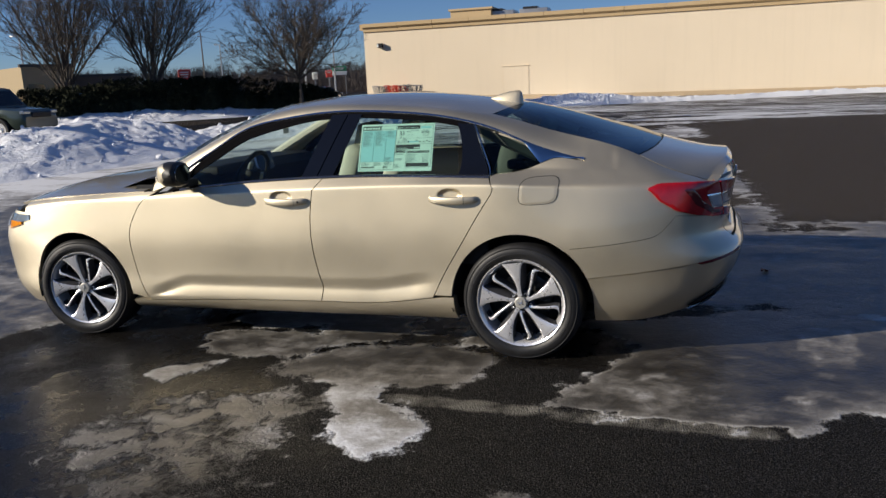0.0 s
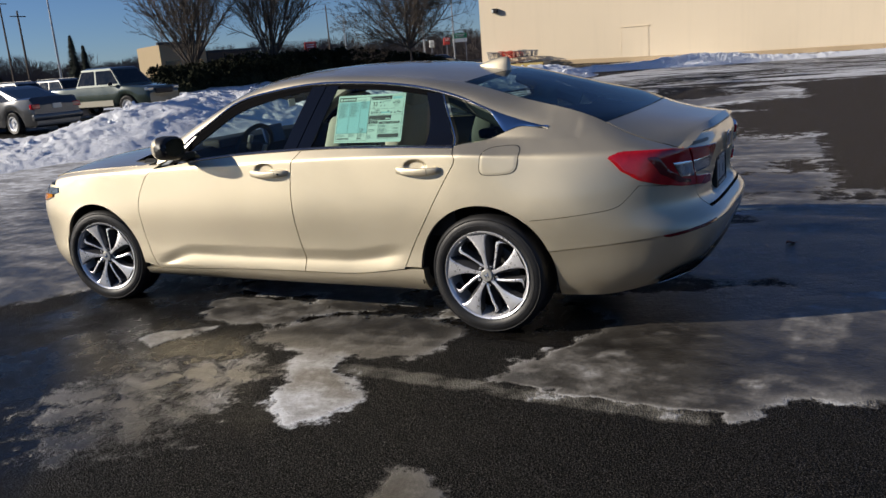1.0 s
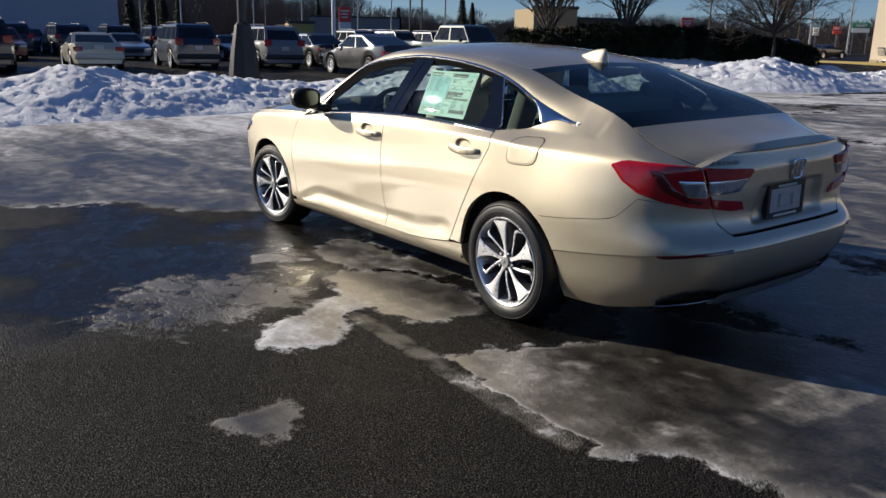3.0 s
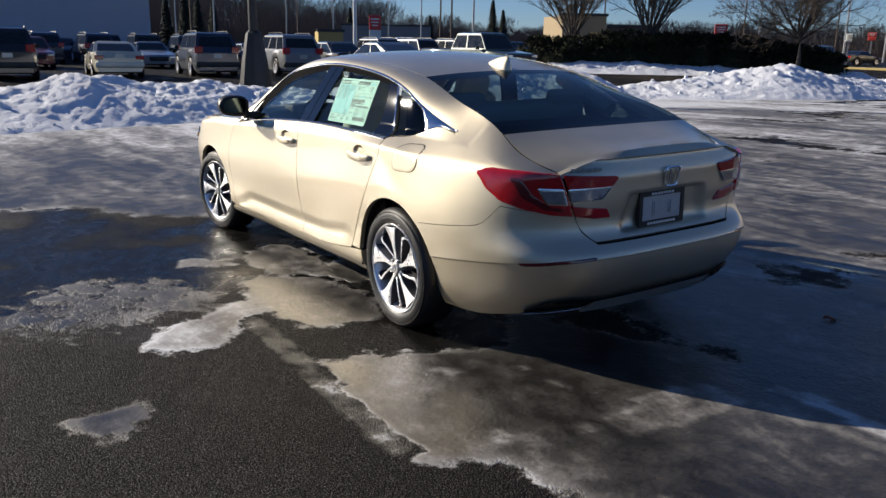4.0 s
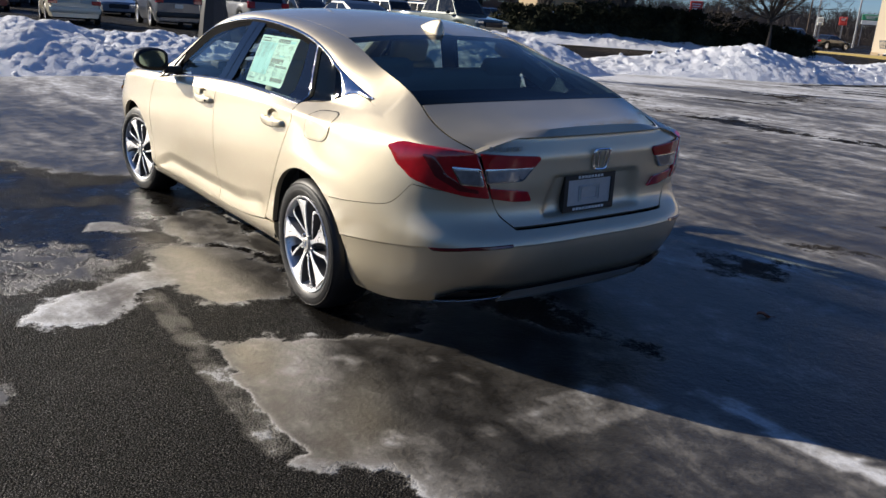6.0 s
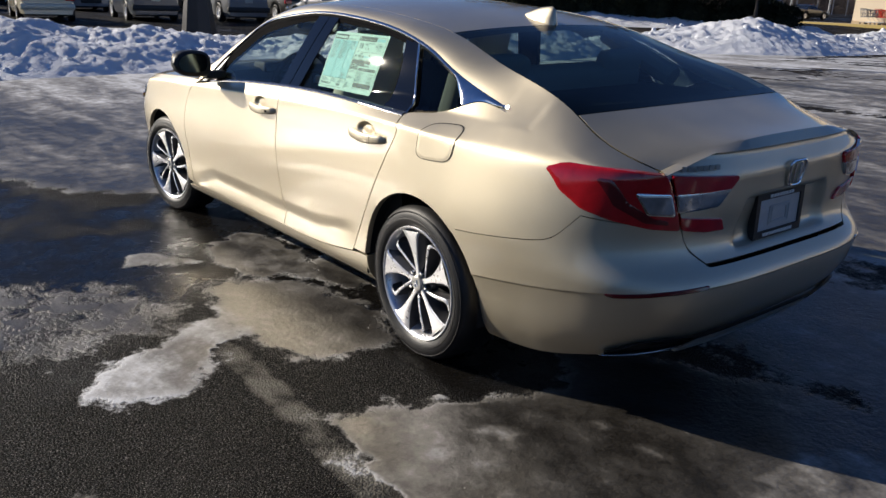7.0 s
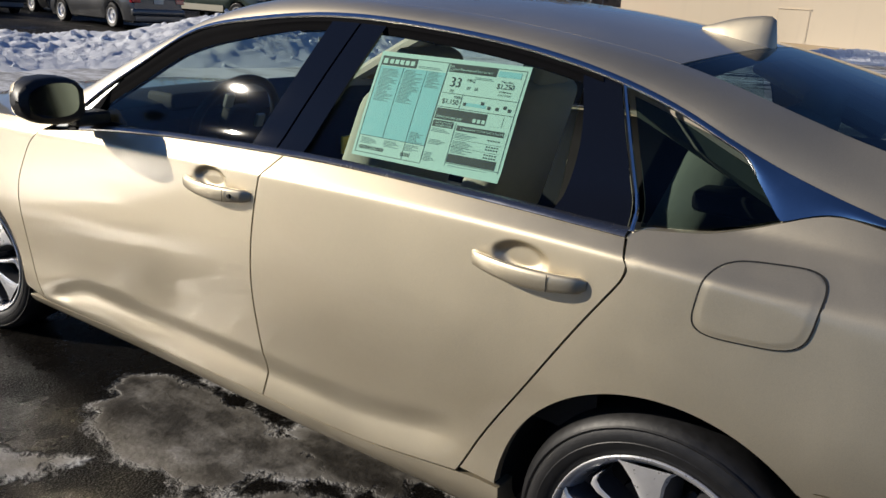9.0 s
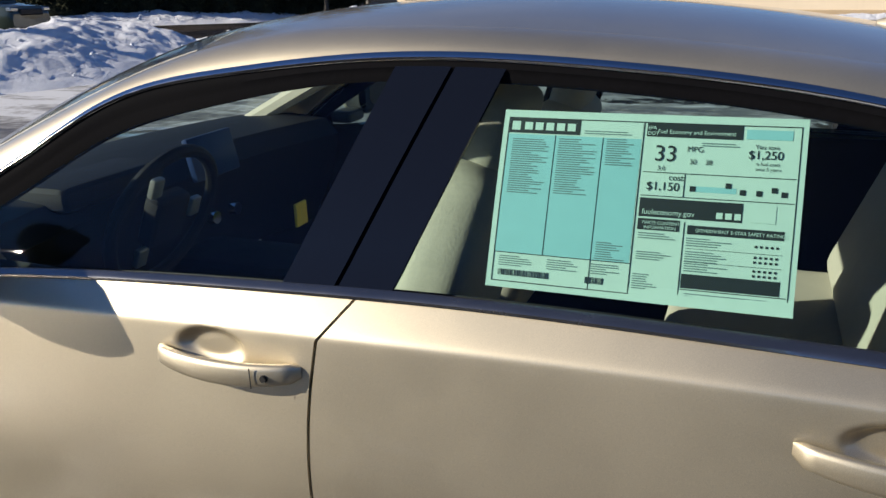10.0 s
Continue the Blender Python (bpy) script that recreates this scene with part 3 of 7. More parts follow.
# ---- heaps of ploughed snow ----
def snow_bank(label, spine, seed, rough=0.18, clods=110):
    """A ridge along a spine of (x, y, half width, height)."""
    t = np.linspace(0, 1, len(spine))
    sx, sy, sw, sh = (spline(t, [p[k] for p in spine]) for k in range(4))
    length = sum(math.dist(a[:2], b[:2]) for a, b in zip(spine, spine[1:]))
    m, n = int(length / 0.075), 84
    u, v = np.meshgrid(np.linspace(0, 1, m), np.linspace(-1.15, 1.15, n), indexing="ij")
    dx, dy = sx(u + 0.01) - sx(u - 0.01), sy(u + 0.01) - sy(u - 0.01)
    k = np.hypot(dx, dy)
    w = np.maximum(sw(u), 0.3)
    x, y = sx(u) - dy / k * v * w, sy(u) + dx / k * v * w
    big, small = fbm(x * 0.55, y * 0.55, seed, 4), fbm(x * 2.1, y * 2.1, seed + 40, 5)
    lumps = np.abs(fbm(x * 4.4, y * 4.4, seed + 80, 4) - 0.5) + 0.6 * np.abs(fbm(x * 7.5, y * 7.5, seed + 120, 3) - 0.5)
    shape = np.clip(1 - np.abs(v) ** 1.3, -0.2, 1)
    ends = step(0, 0.06, u) * step(1, 0.94, u)
    h = np.maximum(sh(u), 0.05) * shape * (0.72 + 0.56 * big) + (small - 0.5) * rough * np.clip(shape + 0.12, 0, 1) + (0.2 - lumps) * 0.09 * np.clip(shape + 0.15, 0, 1) + (fbm(x * 9.0, y * 9.0, seed + 160, 3) - 0.5) * 0.11 * np.clip(shape + 0.25, 0, 1)
    h = h + 0.10 * (fbm(x * 1.3, y * 1.3, seed + 200, 4) - 0.55) * np.clip(1.6 - 2 * shape, 0, 1)
    h = h * ends - 0.06 * (1 - ends) - 0.05 * (np.abs(v) > 1.05)
    b = Build().sheet(np.stack([x, y, ground_z(x, y) + h], -1), (float(sx(0.5)), float(sy(0.5)), -30))
    ob = part("snow_bank", b, SNOW, sharp=None)
    # frozen clods lying on the ridge
    rnd = random.Random(seed)
    shapes = []
    for k in range(5):
        bm = bmesh.new()
        bmesh.ops.create_icosphere(bm, subdivisions=2, radius=1)
        for v in bm.verts:
            v.co *= 0.85 + 0.5 * noise.noise(v.co * 1.4 + Vector((7.1 * k, seed, 0)))
        me = bpy.data.meshes.new("snow_clod")
        bm.to_mesh(me)
        bm.free()
        me.polygons.foreach_set("use_smooth", [True] * len(me.polygons))
        me.materials.append(SNOW)
        shapes.append(me)
    for _ in range(clods):
        i, j = rnd.randrange(int(m * 0.05), int(m * 0.95)), rnd.randrange(int(n * 0.08), int(n * 0.92))
        r = rnd.uniform(0.03, 0.075) * (1.6 if rnd.random() < 0.12 else 1)
        clod = new("snow_clod", rnd.choice(shapes))
        clod.parent = ob
        clod.location = (x[i, j], y[i, j], float(ground_z(x[i, j], y[i, j])) + h[i, j] + r * 0.05)
        clod.rotation_euler = (rnd.uniform(0, 6), rnd.uniform(0, 6), rnd.uniform(0, 6))
        clod.scale = (r * rnd.uniform(0.8, 1.4), r, r * rnd.uniform(0.6, 1.0))
    return tagged(ob, label, "snow bank", "ploughed snow")


snow_bank("long lumpy ridge of ploughed snow before parked cars", [(-13.2, -16, 2.4, 0.40), (-13.2, -9, 2.6, 0.5), (-13.3, -5, 2.6, 0.48), (-13.5, -1.8, 2.8, 0.66), (-13.5, 0.8, 2.7, 0.82), (-13.5, 2.8, 2.6, 0.72), (-13.4, 4.6, 2.5, 0.48), (-12.9, 6.6, 2.5, 0.50), (-12.2, 8.6, 2.7, 0.82), (-12.0, 11.6, 2.8, 0.86), (-12.2, 13.8, 2.2, 0.62)], 11)
snow_bank("tall heap of ploughed snow in front of a dark hedge", [(-12.2, 13.2, 1.5, 0.4), (-11.5, 15.2, 1.9, 0.38), (-10.3, 18.4, 2.5, 0.86), (-9.7, 20.6, 2.4, 0.74), (-9.9, 24.0, 2.2, 0.42), (-10.1, 27.0, 2.2, 0.55), (-10.0, 31, 2.0, 0.6), (-10.5, 35, 1.5, 0.4)], 37)
snow_bank("low bank of snow under the hedge", [(-33, 24, 2.0, 0.4), (-29, 28, 2.2, 0.55), (-25, 33, 2.2, 0.5), (-22, 38, 2.0, 0.4), (-19, 42, 1.6, 0.35)], 53)
snow_bank("heap of ploughed snow against the store's side", [(-13.5, 38, 1.2, 0.3), (-9.5, 42.5, 1.6, 0.35), (-7, 44, 2.0, 0.6), (-5, 45, 2.2, 0.7), (-2.5, 46.5, 1.8, 0.35), (4, 51, 1.6, 0.25), (14, 56, 1.6, 0.3), (30, 59, 1.6, 0.3), (44, 60, 1.6, 0.3)], 71)


# ---- the champagne sedan ----
sedan = thing("sedan_car", TILT, "champagne gold four-door sedan with alloy wheels on icy asphalt", "car")
MID = (0.2, 0.0, 0.6)


def panel(b, p, depth=0.022, centre=MID, inward=None):
    """A sheet of body metal with its edges turned in."""
    p = np.asarray(p, float)
    b.sheet(p, centre)
    gu, gv = np.gradient(p, axis=0), np.gradient(p, axis=1)
    nrm = np.cross(gu, gv)
    nrm /= np.maximum(np.linalg.norm(nrm, axis=2, keepdims=True), 1e-9)
    if np.sum(nrm * (p - np.array(centre))) < 0:
        nrm = -nrm
    q = p - nrm * depth if inward is None else p + np.array(inward) * depth
    m, n = p.shape[:2]
    loop = [(i, 0) for i in range(m)] + [(m - 1, j) for j in range(1, n)] + [(i, n - 1) for i in range(m - 2, -1, -1)] + [(0, j) for j in range(n - 2, 0, -1)]
    a, c = [p[i, j] for i, j in loop], [q[i, j] for i, j in loop]
    k = len(loop)
    b.add(a + c, [(i, (i + 1) % k, k + (i + 1) % k, k + i) for i in range(k)])
    return b


def both(p, right):
    p = np.array(p, float)
    if right:
        p[..., 1] *= -1
    return p


ARCH_F, ARCH_R, ARCH_Z, ARCH_A = -1.43, 1.423, 0.305, 0.376
GAP = 0.003
f_gap = spline([0.25, 0.30, 0.42, 0.57, 0.717, 0.80, 0.887, 0.96], [-0.925, -0.945, -0.982, -0.998, -0.983, -0.938, -0.856, -0.70])
b_low = spline([0.24, 0.283, 0.363, 0.439, 0.57, 0.701, 0.82, 0.92], [0.255, 0.262, 0.277, 0.266, 0.248, 0.244, 0.253, 0.270])
r_low = spline([0.30, 0.325, 0.419, 0.601, 0.805, 0.87, 0.905, 0.922], [0.925, 0.941, 0.992, 1.108, 1.240, 1.285, 1.304, 1.306])
belt_z = spline([-0.85, -0.67, -0.56, 0.226, 0.413, 0.9, 1.122, 1.35], [0.905, 0.925, 0.937, 0.982, 0.986, 0.980, 0.974, 0.966])
sill_z = spline([-1.1, -0.853, -0.29, 0.27, 0.67, 0.94, 1.1], [0.250, 0.254, 0.271, 0.28, 0.288, 0.322, 0.34])
dlo_z = spline([-0.72, -0.603, -0.404, -0.26, 0.0, 0.312, 0.672, 0.939, 1.128, 1.316, 1.488, 1.601, 1.747], [0.955, 1.040, 1.155, 1.236, 1.298, 1.325, 1.312, 1.282, 1.243, 1.182, 1.105, 1.064, 1.024])
RAIL = [-0.95, -0.6, -0.3, -0.1, 0.3, 0.7, 1.1, 1.25, 1.6, 2.01, 2.1, 2.2, 2.28, 2.345]
in_y = spline(RAIL, [0.70, 0.655, 0.605, 0.575, 0.555, 0.545, 0.535, 0.535, 0.575, 0.615, 0.628, 0.628, 0.612, 0.578])
in_z = spline(RAIL, [0.965, 1.135, 1.268, 1.335, 1.372, 1.352, 1.300, 1.270, 1.168, 1.040, 0.994, 0.952, 0.924, 0.898])
top_z = spline([-1.25, -0.95, -0.6, -0.25, 0.0, 0.3, 0.6, 0.9, 1.25, 1.6, 2.08, 2.2, 2.36, 2.44], [0.955, 1.105, 1.258, 1.362, 1.394, 1.406, 1.395, 1.364, 1.303, 1.213, 1.050, 1.020, 0.990, 0.985])


def b_gap(z):
    return np.where(z < 0.92, b_low(z), 0.270 + (z - 0.92) * 0.85)


def r_gap(z):
    return np.where(z < 0.922, r_low(z), 1.306 - (z - 0.922) * 0.62)


def arch_top(x, cx):
    return ARCH_Z + np.sqrt(np.maximum(ARCH_A ** 2 - (x - cx) ** 2, 0))


def dent(x, z, hx):
    """The hollow behind a door handle."""
    return 0.017 * np.exp(-((((x - hx) / 0.060) ** 2 + ((z - 0.884) / 0.030) ** 2) ** 4))


def dense(c, w, n):
    """Steps from 0 to 1 that crowd round c."""
    t = np.linspace(0, 1, 2000)
    k = np.cumsum(1 + 2.6 * np.exp(-((t - c) / w) ** 2))
    k = (k - k[0]) / (k[-1] - k[0])
    return np.interp(np.linspace(0, 1, n), k, t)


def flank_panel(b, left, right, low, high, nu, nv, right_side, us=None, hx=None, vs=None):
    """A panel of the flank between two upright and two lengthways edges."""
    u, v = np.meshgrid(us if us is not None else np.linspace(0, 1, nu), vs if vs is not None else np.linspace(0, 1, nv), indexing="ij")
    z = 0.3 + 0.6 * v
    for _ in range(12):
        a, c = left(z), right(z)
        x = a + (c - a) * u
        z = low(x) + (high(x) - low(x)) * v
    y = side(x, z)
    if hx is not None:
        y = y - dent(x, z, hx)
    return panel(b, both(np.stack([x, -y, z], -1), right_side))


def ruled(low, top, nv, right_side, left, right):
    """A panel of the flank drawn between a lower and an upper line of (x, z)."""
    v = np.linspace(0, 1, nv)[None, :]
    u = np.linspace(0, 1, len(low))[:, None]
    x = low[:, :1] + (top[:, :1] - low[:, :1]) * v
    z = low[:, 1:] + (top[:, 1:] - low[:, 1:]) * v
    if left:
        x = x + np.clip(1 - 5 * u, 0, 1) * (left(z[0]) - x[0])[None, :]
    if right:
        x = x + np.clip(1 - 5 * (1 - u), 0, 1) * (right(z[-1]) - x[-1])[None, :]
    return panel(Build(), both(np.stack([x, -side(x, z), z], -1), right_side), 0.026, MID, (0, -1 if right_side else 1, 0))


HANDLE = {"front": 0.103, "rear": 1.092}
CUP = {"front": 0.070, "rear": 1.073}
quarter_top = spline([1.25, 1.30, 1.36, 1.43, 1.50, 1.565, 1.60, 1.66, 1.747, 1.9, 2.1, 2.3, 2.42], [0.968, 0.977, 0.982, 0.990, 1.010, 1.034, 1.043, 1.040, 1.024, 0.987, 0.935, 0.896, 0.872])
seam_z = spline([1.6, 1.667, 1.85, 2.005, 2.083, 2.124, 2.159, 2.202], [0.600, 0.604, 0.621, 0.641, 0.655, 0.673, 0.706, 0.755])
low_seam = spline([1.754, 2.049, 2.28, 2.469, 2.55], [0.452, 0.485, 0.513, 0.531, 0.532])

doors = {}
for rs in (False, True):
    # fender
    th = np.linspace(math.pi, 0.0, 62)
    low = np.concatenate([np.stack([np.linspace(-1.86, ARCH_F - ARCH_A - 0.002, 5), np.full(5, ARCH_Z)], -1), np.stack([ARCH_F + ARCH_A * np.cos(th), ARCH_Z + ARCH_A * np.sin(th)], -1)[1:-1], np.stack([np.linspace(ARCH_F + ARCH_A + 0.002, -0.946, 7), np.linspace(ARCH_Z - 0.012, ARCH_Z - 0.045, 7)], -1)])
    tx = np.concatenate([np.linspace(-1.86, -1.80, 5), np.linspace(-1.80, -0.90, 62)[1:-1], np.linspace(-0.90, -0.80, 7)])
    part("fender", ruled(low, np.stack([tx, crease_z(tx) + 0.03], -1), 44, rs, None, lambda z: f_gap(z) - GAP), GOLD, sedan)
    # doors
    for name, l, r, hx in (("front_door", lambda z: f_gap(z) + GAP, lambda z: b_gap(z) - GAP, CUP["front"]), ("rear_door", lambda z: b_gap(z) + GAP, lambda z: r_gap(z) - GAP, CUP["rear"])):
        b = Build()
        flank_panel(b, l, r, lambda x: sill_z(x) + 0.004, lambda x: belt_z(x) - 0.006, 0, 0, rs, dense(0.86 if hx < 0.5 else 0.78, 0.11, 130), hx, dense(0.885, 0.10, 110))
        doors[name, rs] = part(name, b, GOLD, sedan)
    # quarter panel
    th = np.concatenate([np.linspace(math.pi - 0.09, 1.45, 48), np.linspace(1.45, math.acos((1.667 - ARCH_R) / ARCH_A), 22)[1:]])
    cx = np.concatenate([np.linspace(1.667, 2.05, 14), np.linspace(2.05, 2.202, 26)[1:]])
    dx = np.linspace(2.202, 2.37, 14)[1:]
    low = np.concatenate([np.stack([ARCH_R + ARCH_A * np.cos(th), ARCH_Z + ARCH_A * np.sin(th)], -1), np.stack([cx, seam_z(cx) + 0.001], -1)[1:], np.stack([dx, 0.756 - 0.12 * (dx - 2.202)], -1)])
    gz = np.concatenate([np.linspace(0.339, 0.905, 38), np.linspace(0.905, 0.968, 11)[1:]])
    tx = np.concatenate([np.linspace(1.281, 1.70, 22)[1:], 1.70 + (cx[1:] - 1.667) / (2.202 - 1.667) * 0.50, np.linspace(2.20, 2.37, 14)[1:]])
    top = np.concatenate([np.stack([r_gap(gz) + GAP, gz], -1), np.stack([tx, quarter_top(tx)], -1)])
    quarter = part("quarter_panel", ruled(low, top, 64, rs, None, None), GOLD, sedan)
    # sill
    b = Build()
    x = np.linspace(-1.055, 1.058, 90)
    v = np.linspace(0, 1, 14)
    xx, vv = np.meshgrid(x, v, indexing="ij")
    top = np.minimum(sill_z(np.minimum(xx, 1.0)), 0.337) - 0.002
    zz = 0.192 + (top - 0.192) * vv
    panel(b, both(np.stack([xx, -(side(xx, zz) - 0.003 - 0.03 * (1 - vv) ** 3), zz], -1), rs), 0.06)
    part("sill", b, GOLD, sedan)
    # pillar and roof rail from the windscreen to the boot
    b = Build()
    xs = np.concatenate([np.linspace(-0.815, 1.7, 130), np.linspace(1.72, 2.345, 40)])
    rows = []
    for x in xs:
        if x < 1.747:
            zb = float(dlo_z(max(x, -0.72))) + 0.012 if x > -0.72 else 0.955 - 0.30 * (-0.72 - x)
        else:
            zb = float(quarter_top(x)) + 0.0
        zb = min(zb, float(in_z(x)) - 0.004)
        yb = float(side(x, zb))
        yi, zi = float(in_y(x)), float(in_z(x))
        t = np.linspace(0, 1, 14)
        k = float(step(1.15, 1.85, x))
        slope = max((float(side(x, zb)) - float(side(x, zb - 0.01))) / 0.01, -1.7)
        s = 0.5 * (zi - zb)
        cy, cz = yi + (yb - yi) * 0.72, zb + (zi - zb) * 0.80
        ty, tz = max(yb + slope * s, 0.35 * yb + 0.65 * yi), zb + s
        cy, cz = cy + (ty - cy) * k, cz + (tz - cz) * k
        rows.append(np.stack([np.full(14, x), -((1 - t) ** 2 * yb + 2 * t * (1 - t) * cy + t * t * yi), (1 - t) ** 2 * zb + 2 * t * (1 - t) * cz + t * t * zi], -1))
    panel(b, both(rows, rs), 0.02)
    part("roof_rail", b, GOLD, sedan)

# roof, bonnet, screens
u = np.linspace(-1, 1, 41)


def span(b, xs_side, centre_x, n, bulge=2.2, depth=0.015):
    """A sheet from the left rail to the right, along matching places on the rail and the middle line."""
    rows = []
    for s, c in zip(np.linspace(*xs_side, n), np.linspace(*centre_x, n)):
        ys, zs, zc = float(in_y(s)) - 0.003, float(in_z(s)), float(top_z(c))
        k = np.abs(u) ** bulge
        rows.append(np.stack([c + (s - c) * np.abs(u) ** 2.2, u * ys, zc + (zs - zc) * k], -1))
    return panel(b, np.array(rows), depth, (0.3, 0, 0.2))


part("roof", span(Build(), (-0.10, 1.235), (-0.16, 1.275), 60), GOLD, sedan)
part("windscreen", span(Build(), (-0.86, -0.105), (-1.22, -0.165), 24, 2.4, 0.005), GLASS_CLEAR, sedan)
part("rear_window", span(Build(), (1.24, 2.01), (1.28, 2.075), 30, 2.6, 0.005), GLASS_REAR, sedan)
# dark printed border of the rear window
for lo, hi, cl, ch in ((1.24, 1.30, 1.28, 1.335), (1.955, 2.01, 2.02, 2.075)):
    rows = []
    for s, c in zip(np.linspace(lo, hi, 5), np.linspace(cl, ch, 5)):
        ys, zs, zc = float(in_y(s)) - 0.003, float(in_z(s)) - 0.008, float(top_z(c)) - 0.008
        rows.append(np.stack([c + (s - c) * np.abs(u) ** 2.2, u * ys, zc + (zs - zc) * np.abs(u) ** 2.6], -1))
    part("window_border", Build().sheet(np.array(rows), (0.3, 0, 0.2)), BLACKPLASTIC, sedan)

b = Build()
rows = []
for x in np.linspace(-2.22, -0.885, 40):
    w = float(side(x, crease_z(x) + 0.02)) - 0.012
    w = max(w, 0.25)
    ze, zc = float(crease_z(x)) + 0.034, float(crease_z(x)) + 0.034 + 0.055 * float(step(-2.3, -1.6, x))
    xc = x - 0.12 * (1 - np.abs(u) ** 2) * (1 if x < -1.6 else -1.2 * float(step(-1.6, -0.9, x)) + 1)
    rows.append(np.stack([xc, u * w, zc + (ze - zc) * np.abs(u) ** 2.4], -1))
panel(b, np.array(rows), 0.02, (-1.5, 0, 0.2))
part("bonnet", b, GOLD, sedan)

# nose: bumper, lamps
b = Build()
ph, vv = np.meshgrid(np.linspace(-1, 1, 81), np.linspace(0, 1, 26), indexing="ij")
zz = 0.19 + vv * (0.80 - 0.19)
a0 = math.pi / 2
an = ph * a0
lx = nose_x(zz) - FRONT0
xx = FRONT0 + lx * np.cos(an) ** (2 / FRONTP)
yy = np.sign(an) * flank(np.maximum(xx, -2.2), zz) * np.abs(np.sin(an)) ** (2 / FRONTP)
keep = xx < -1.8
xx = np.minimum(xx, -1.80 - 0.0 * xx)
yy = np.where(keep, yy, np.sign(an) * side(np.full(xx.shape, -1.80), zz))
panel(b, np.stack([xx, yy, zz], -1), 0.02, (-1.2, 0, 0.5))
part("front_bumper", b, GOLD, sedan)
for rs in (False, True):
    head = None
    for nm, x0, x1, z0, z1, mt, off in (("headlamp", -2.14, -1.80, 0.690, 0.785, HEADLAMP, 0.008), ("indicator", -2.03, -1.88, 0.690, 0.742, AMBER, 0.013)):
        uu, vv = np.meshgrid(np.linspace(0, 1, 14), np.linspace(0, 1, 6), indexing="ij")
        xx = x0 + (x1 - x0) * uu
        zz = z0 + (0.065 if nm == "headlamp" else 0.035) * uu + (z1 - z0 - (0.062 if nm == "headlamp" else 0.036) * uu) * vv
        p = np.stack([xx, -(side(xx, zz) + off), zz], -1)
        ob = part(nm, panel(Build(), both(p, rs), 0.03), mt, head or sedan)
        head = head or ob

# boot lid: deck, lip and upright face with the number-plate hollow
u = np.linspace(-1, 1, 61)
rows = []
for s, c in zip(np.linspace(2.018, 2.343, 22), np.linspace(2.083, 2.438, 22)):
    ys, zs, zc = float(in_y(s)) - 0.0075, float(in_z(s)) + 0.002, float(top_z(c)) + 0.002
    rows.append(np.stack([c + (s - c) * np.abs(u) ** 3.0, u * ys, zc + (zs - zc) * np.abs(u) ** 3.2], -1))
lip = rows[-1]
half = spline([0.595, 0.65, 0.72, 0.80, 0.90, 0.97], [0.437, 0.493, 0.525, 0.554, 0.584, 0.605])
for k, z in enumerate(np.concatenate([np.linspace(0.955, 0.90, 8), np.linspace(0.89, 0.598, 40)])):
    y = u * float(half(z))
    zz = np.minimum(z, lip[:, 2] - 0.004 - 0.002 * k) if k < 8 else np.full(u.shape, z)
    x = tail(y, zz)
    hollow = step(0.30, 0.255, np.abs(y) + 0.25 * (zz - 0.62)) * step(0.80, 0.775, zz) * step(0.612, 0.632, zz)
    under = 0.018 * step(0.965, 0.94, zz) * step(0.86, 0.93, zz) if k >= 1 else 0
    rows.append(np.stack([x - 0.024 * hollow - under, y, zz], -1))
boot = part("boot_lid", panel(Build(), np.array(rows), 0.02, (1.9, 0, 0.75)), GOLD, sedan)

# rear bumper
us = np.linspace(-1, 1, 281)
vs = np.concatenate([np.linspace(0, 0.97, 20), np.linspace(1.0, 2.0, 26)])
uu, vv = np.meshgrid(us, vs, indexing="ij")


def around(z, share):
    """Places on the tail at a height, by the share of the way from the wheel arch to the middle line."""
    ll = tail_x(z) - REAR0
    xa = ARCH_R + np.sqrt(np.maximum(ARCH_A ** 2 - np.maximum(z - ARCH_Z, 0) ** 2, 0)) + 0.004
    fa = np.arcsin(np.clip((xa - REAR0) / ll, 0, 1) ** (REARP / 2))
    an = fa + (math.pi / 2 - fa) * share
    x = REAR0 + ll * np.sin(an) ** (2 / REARP)
    return x, flank(np.minimum(x, 2.2), z) * np.cos(an) ** (2 / REARP)


share = 1 - np.abs(us)
hi = np.full(us.shape, 0.62)
for _ in range(40):
    xr, yr = around(hi, share)
    want = np.where(xr < 2.202, seam_z(np.maximum(xr, 1.667)), 0.755 - 0.12 * (xr - 2.202))
    want = np.where(yr < 0.552, np.interp(yr, [0.437, 0.493, 0.525, 0.55], [0.588, 0.640, 0.706, 0.757]), want) - 0.002
    hi = hi + 0.3 * (want - hi)
xl, yl = around(np.full(us.shape, 0.49), share)
crest = np.minimum(low_seam(np.minimum(xl, 2.5)), hi - 0.03)
xb, yb = around(np.full(us.shape, 0.26), share)
lo = 0.212 + 0.050 * step(2.0, 2.45, xb)
zz = np.where(vv < 1, lo[:, None] + (crest - lo)[:, None] * vv, crest[:, None] + (hi - crest)[:, None] * (vv - 1))
xx, yy = around(zz, 1 - np.abs(uu))
inset = np.where(vv < 1, 0.003 + (0.034 + 0.018 * step(1.9, 2.35, xx)) * (1 - vv), 0.0)
ang = np.arctan2(np.maximum(xx - 1.75, 0) ** 3, 0.12 * yy)
p = np.stack([xx - inset * np.sin(ang), np.sign(uu) * (yy - inset * np.cos(ang)), zz], -1)
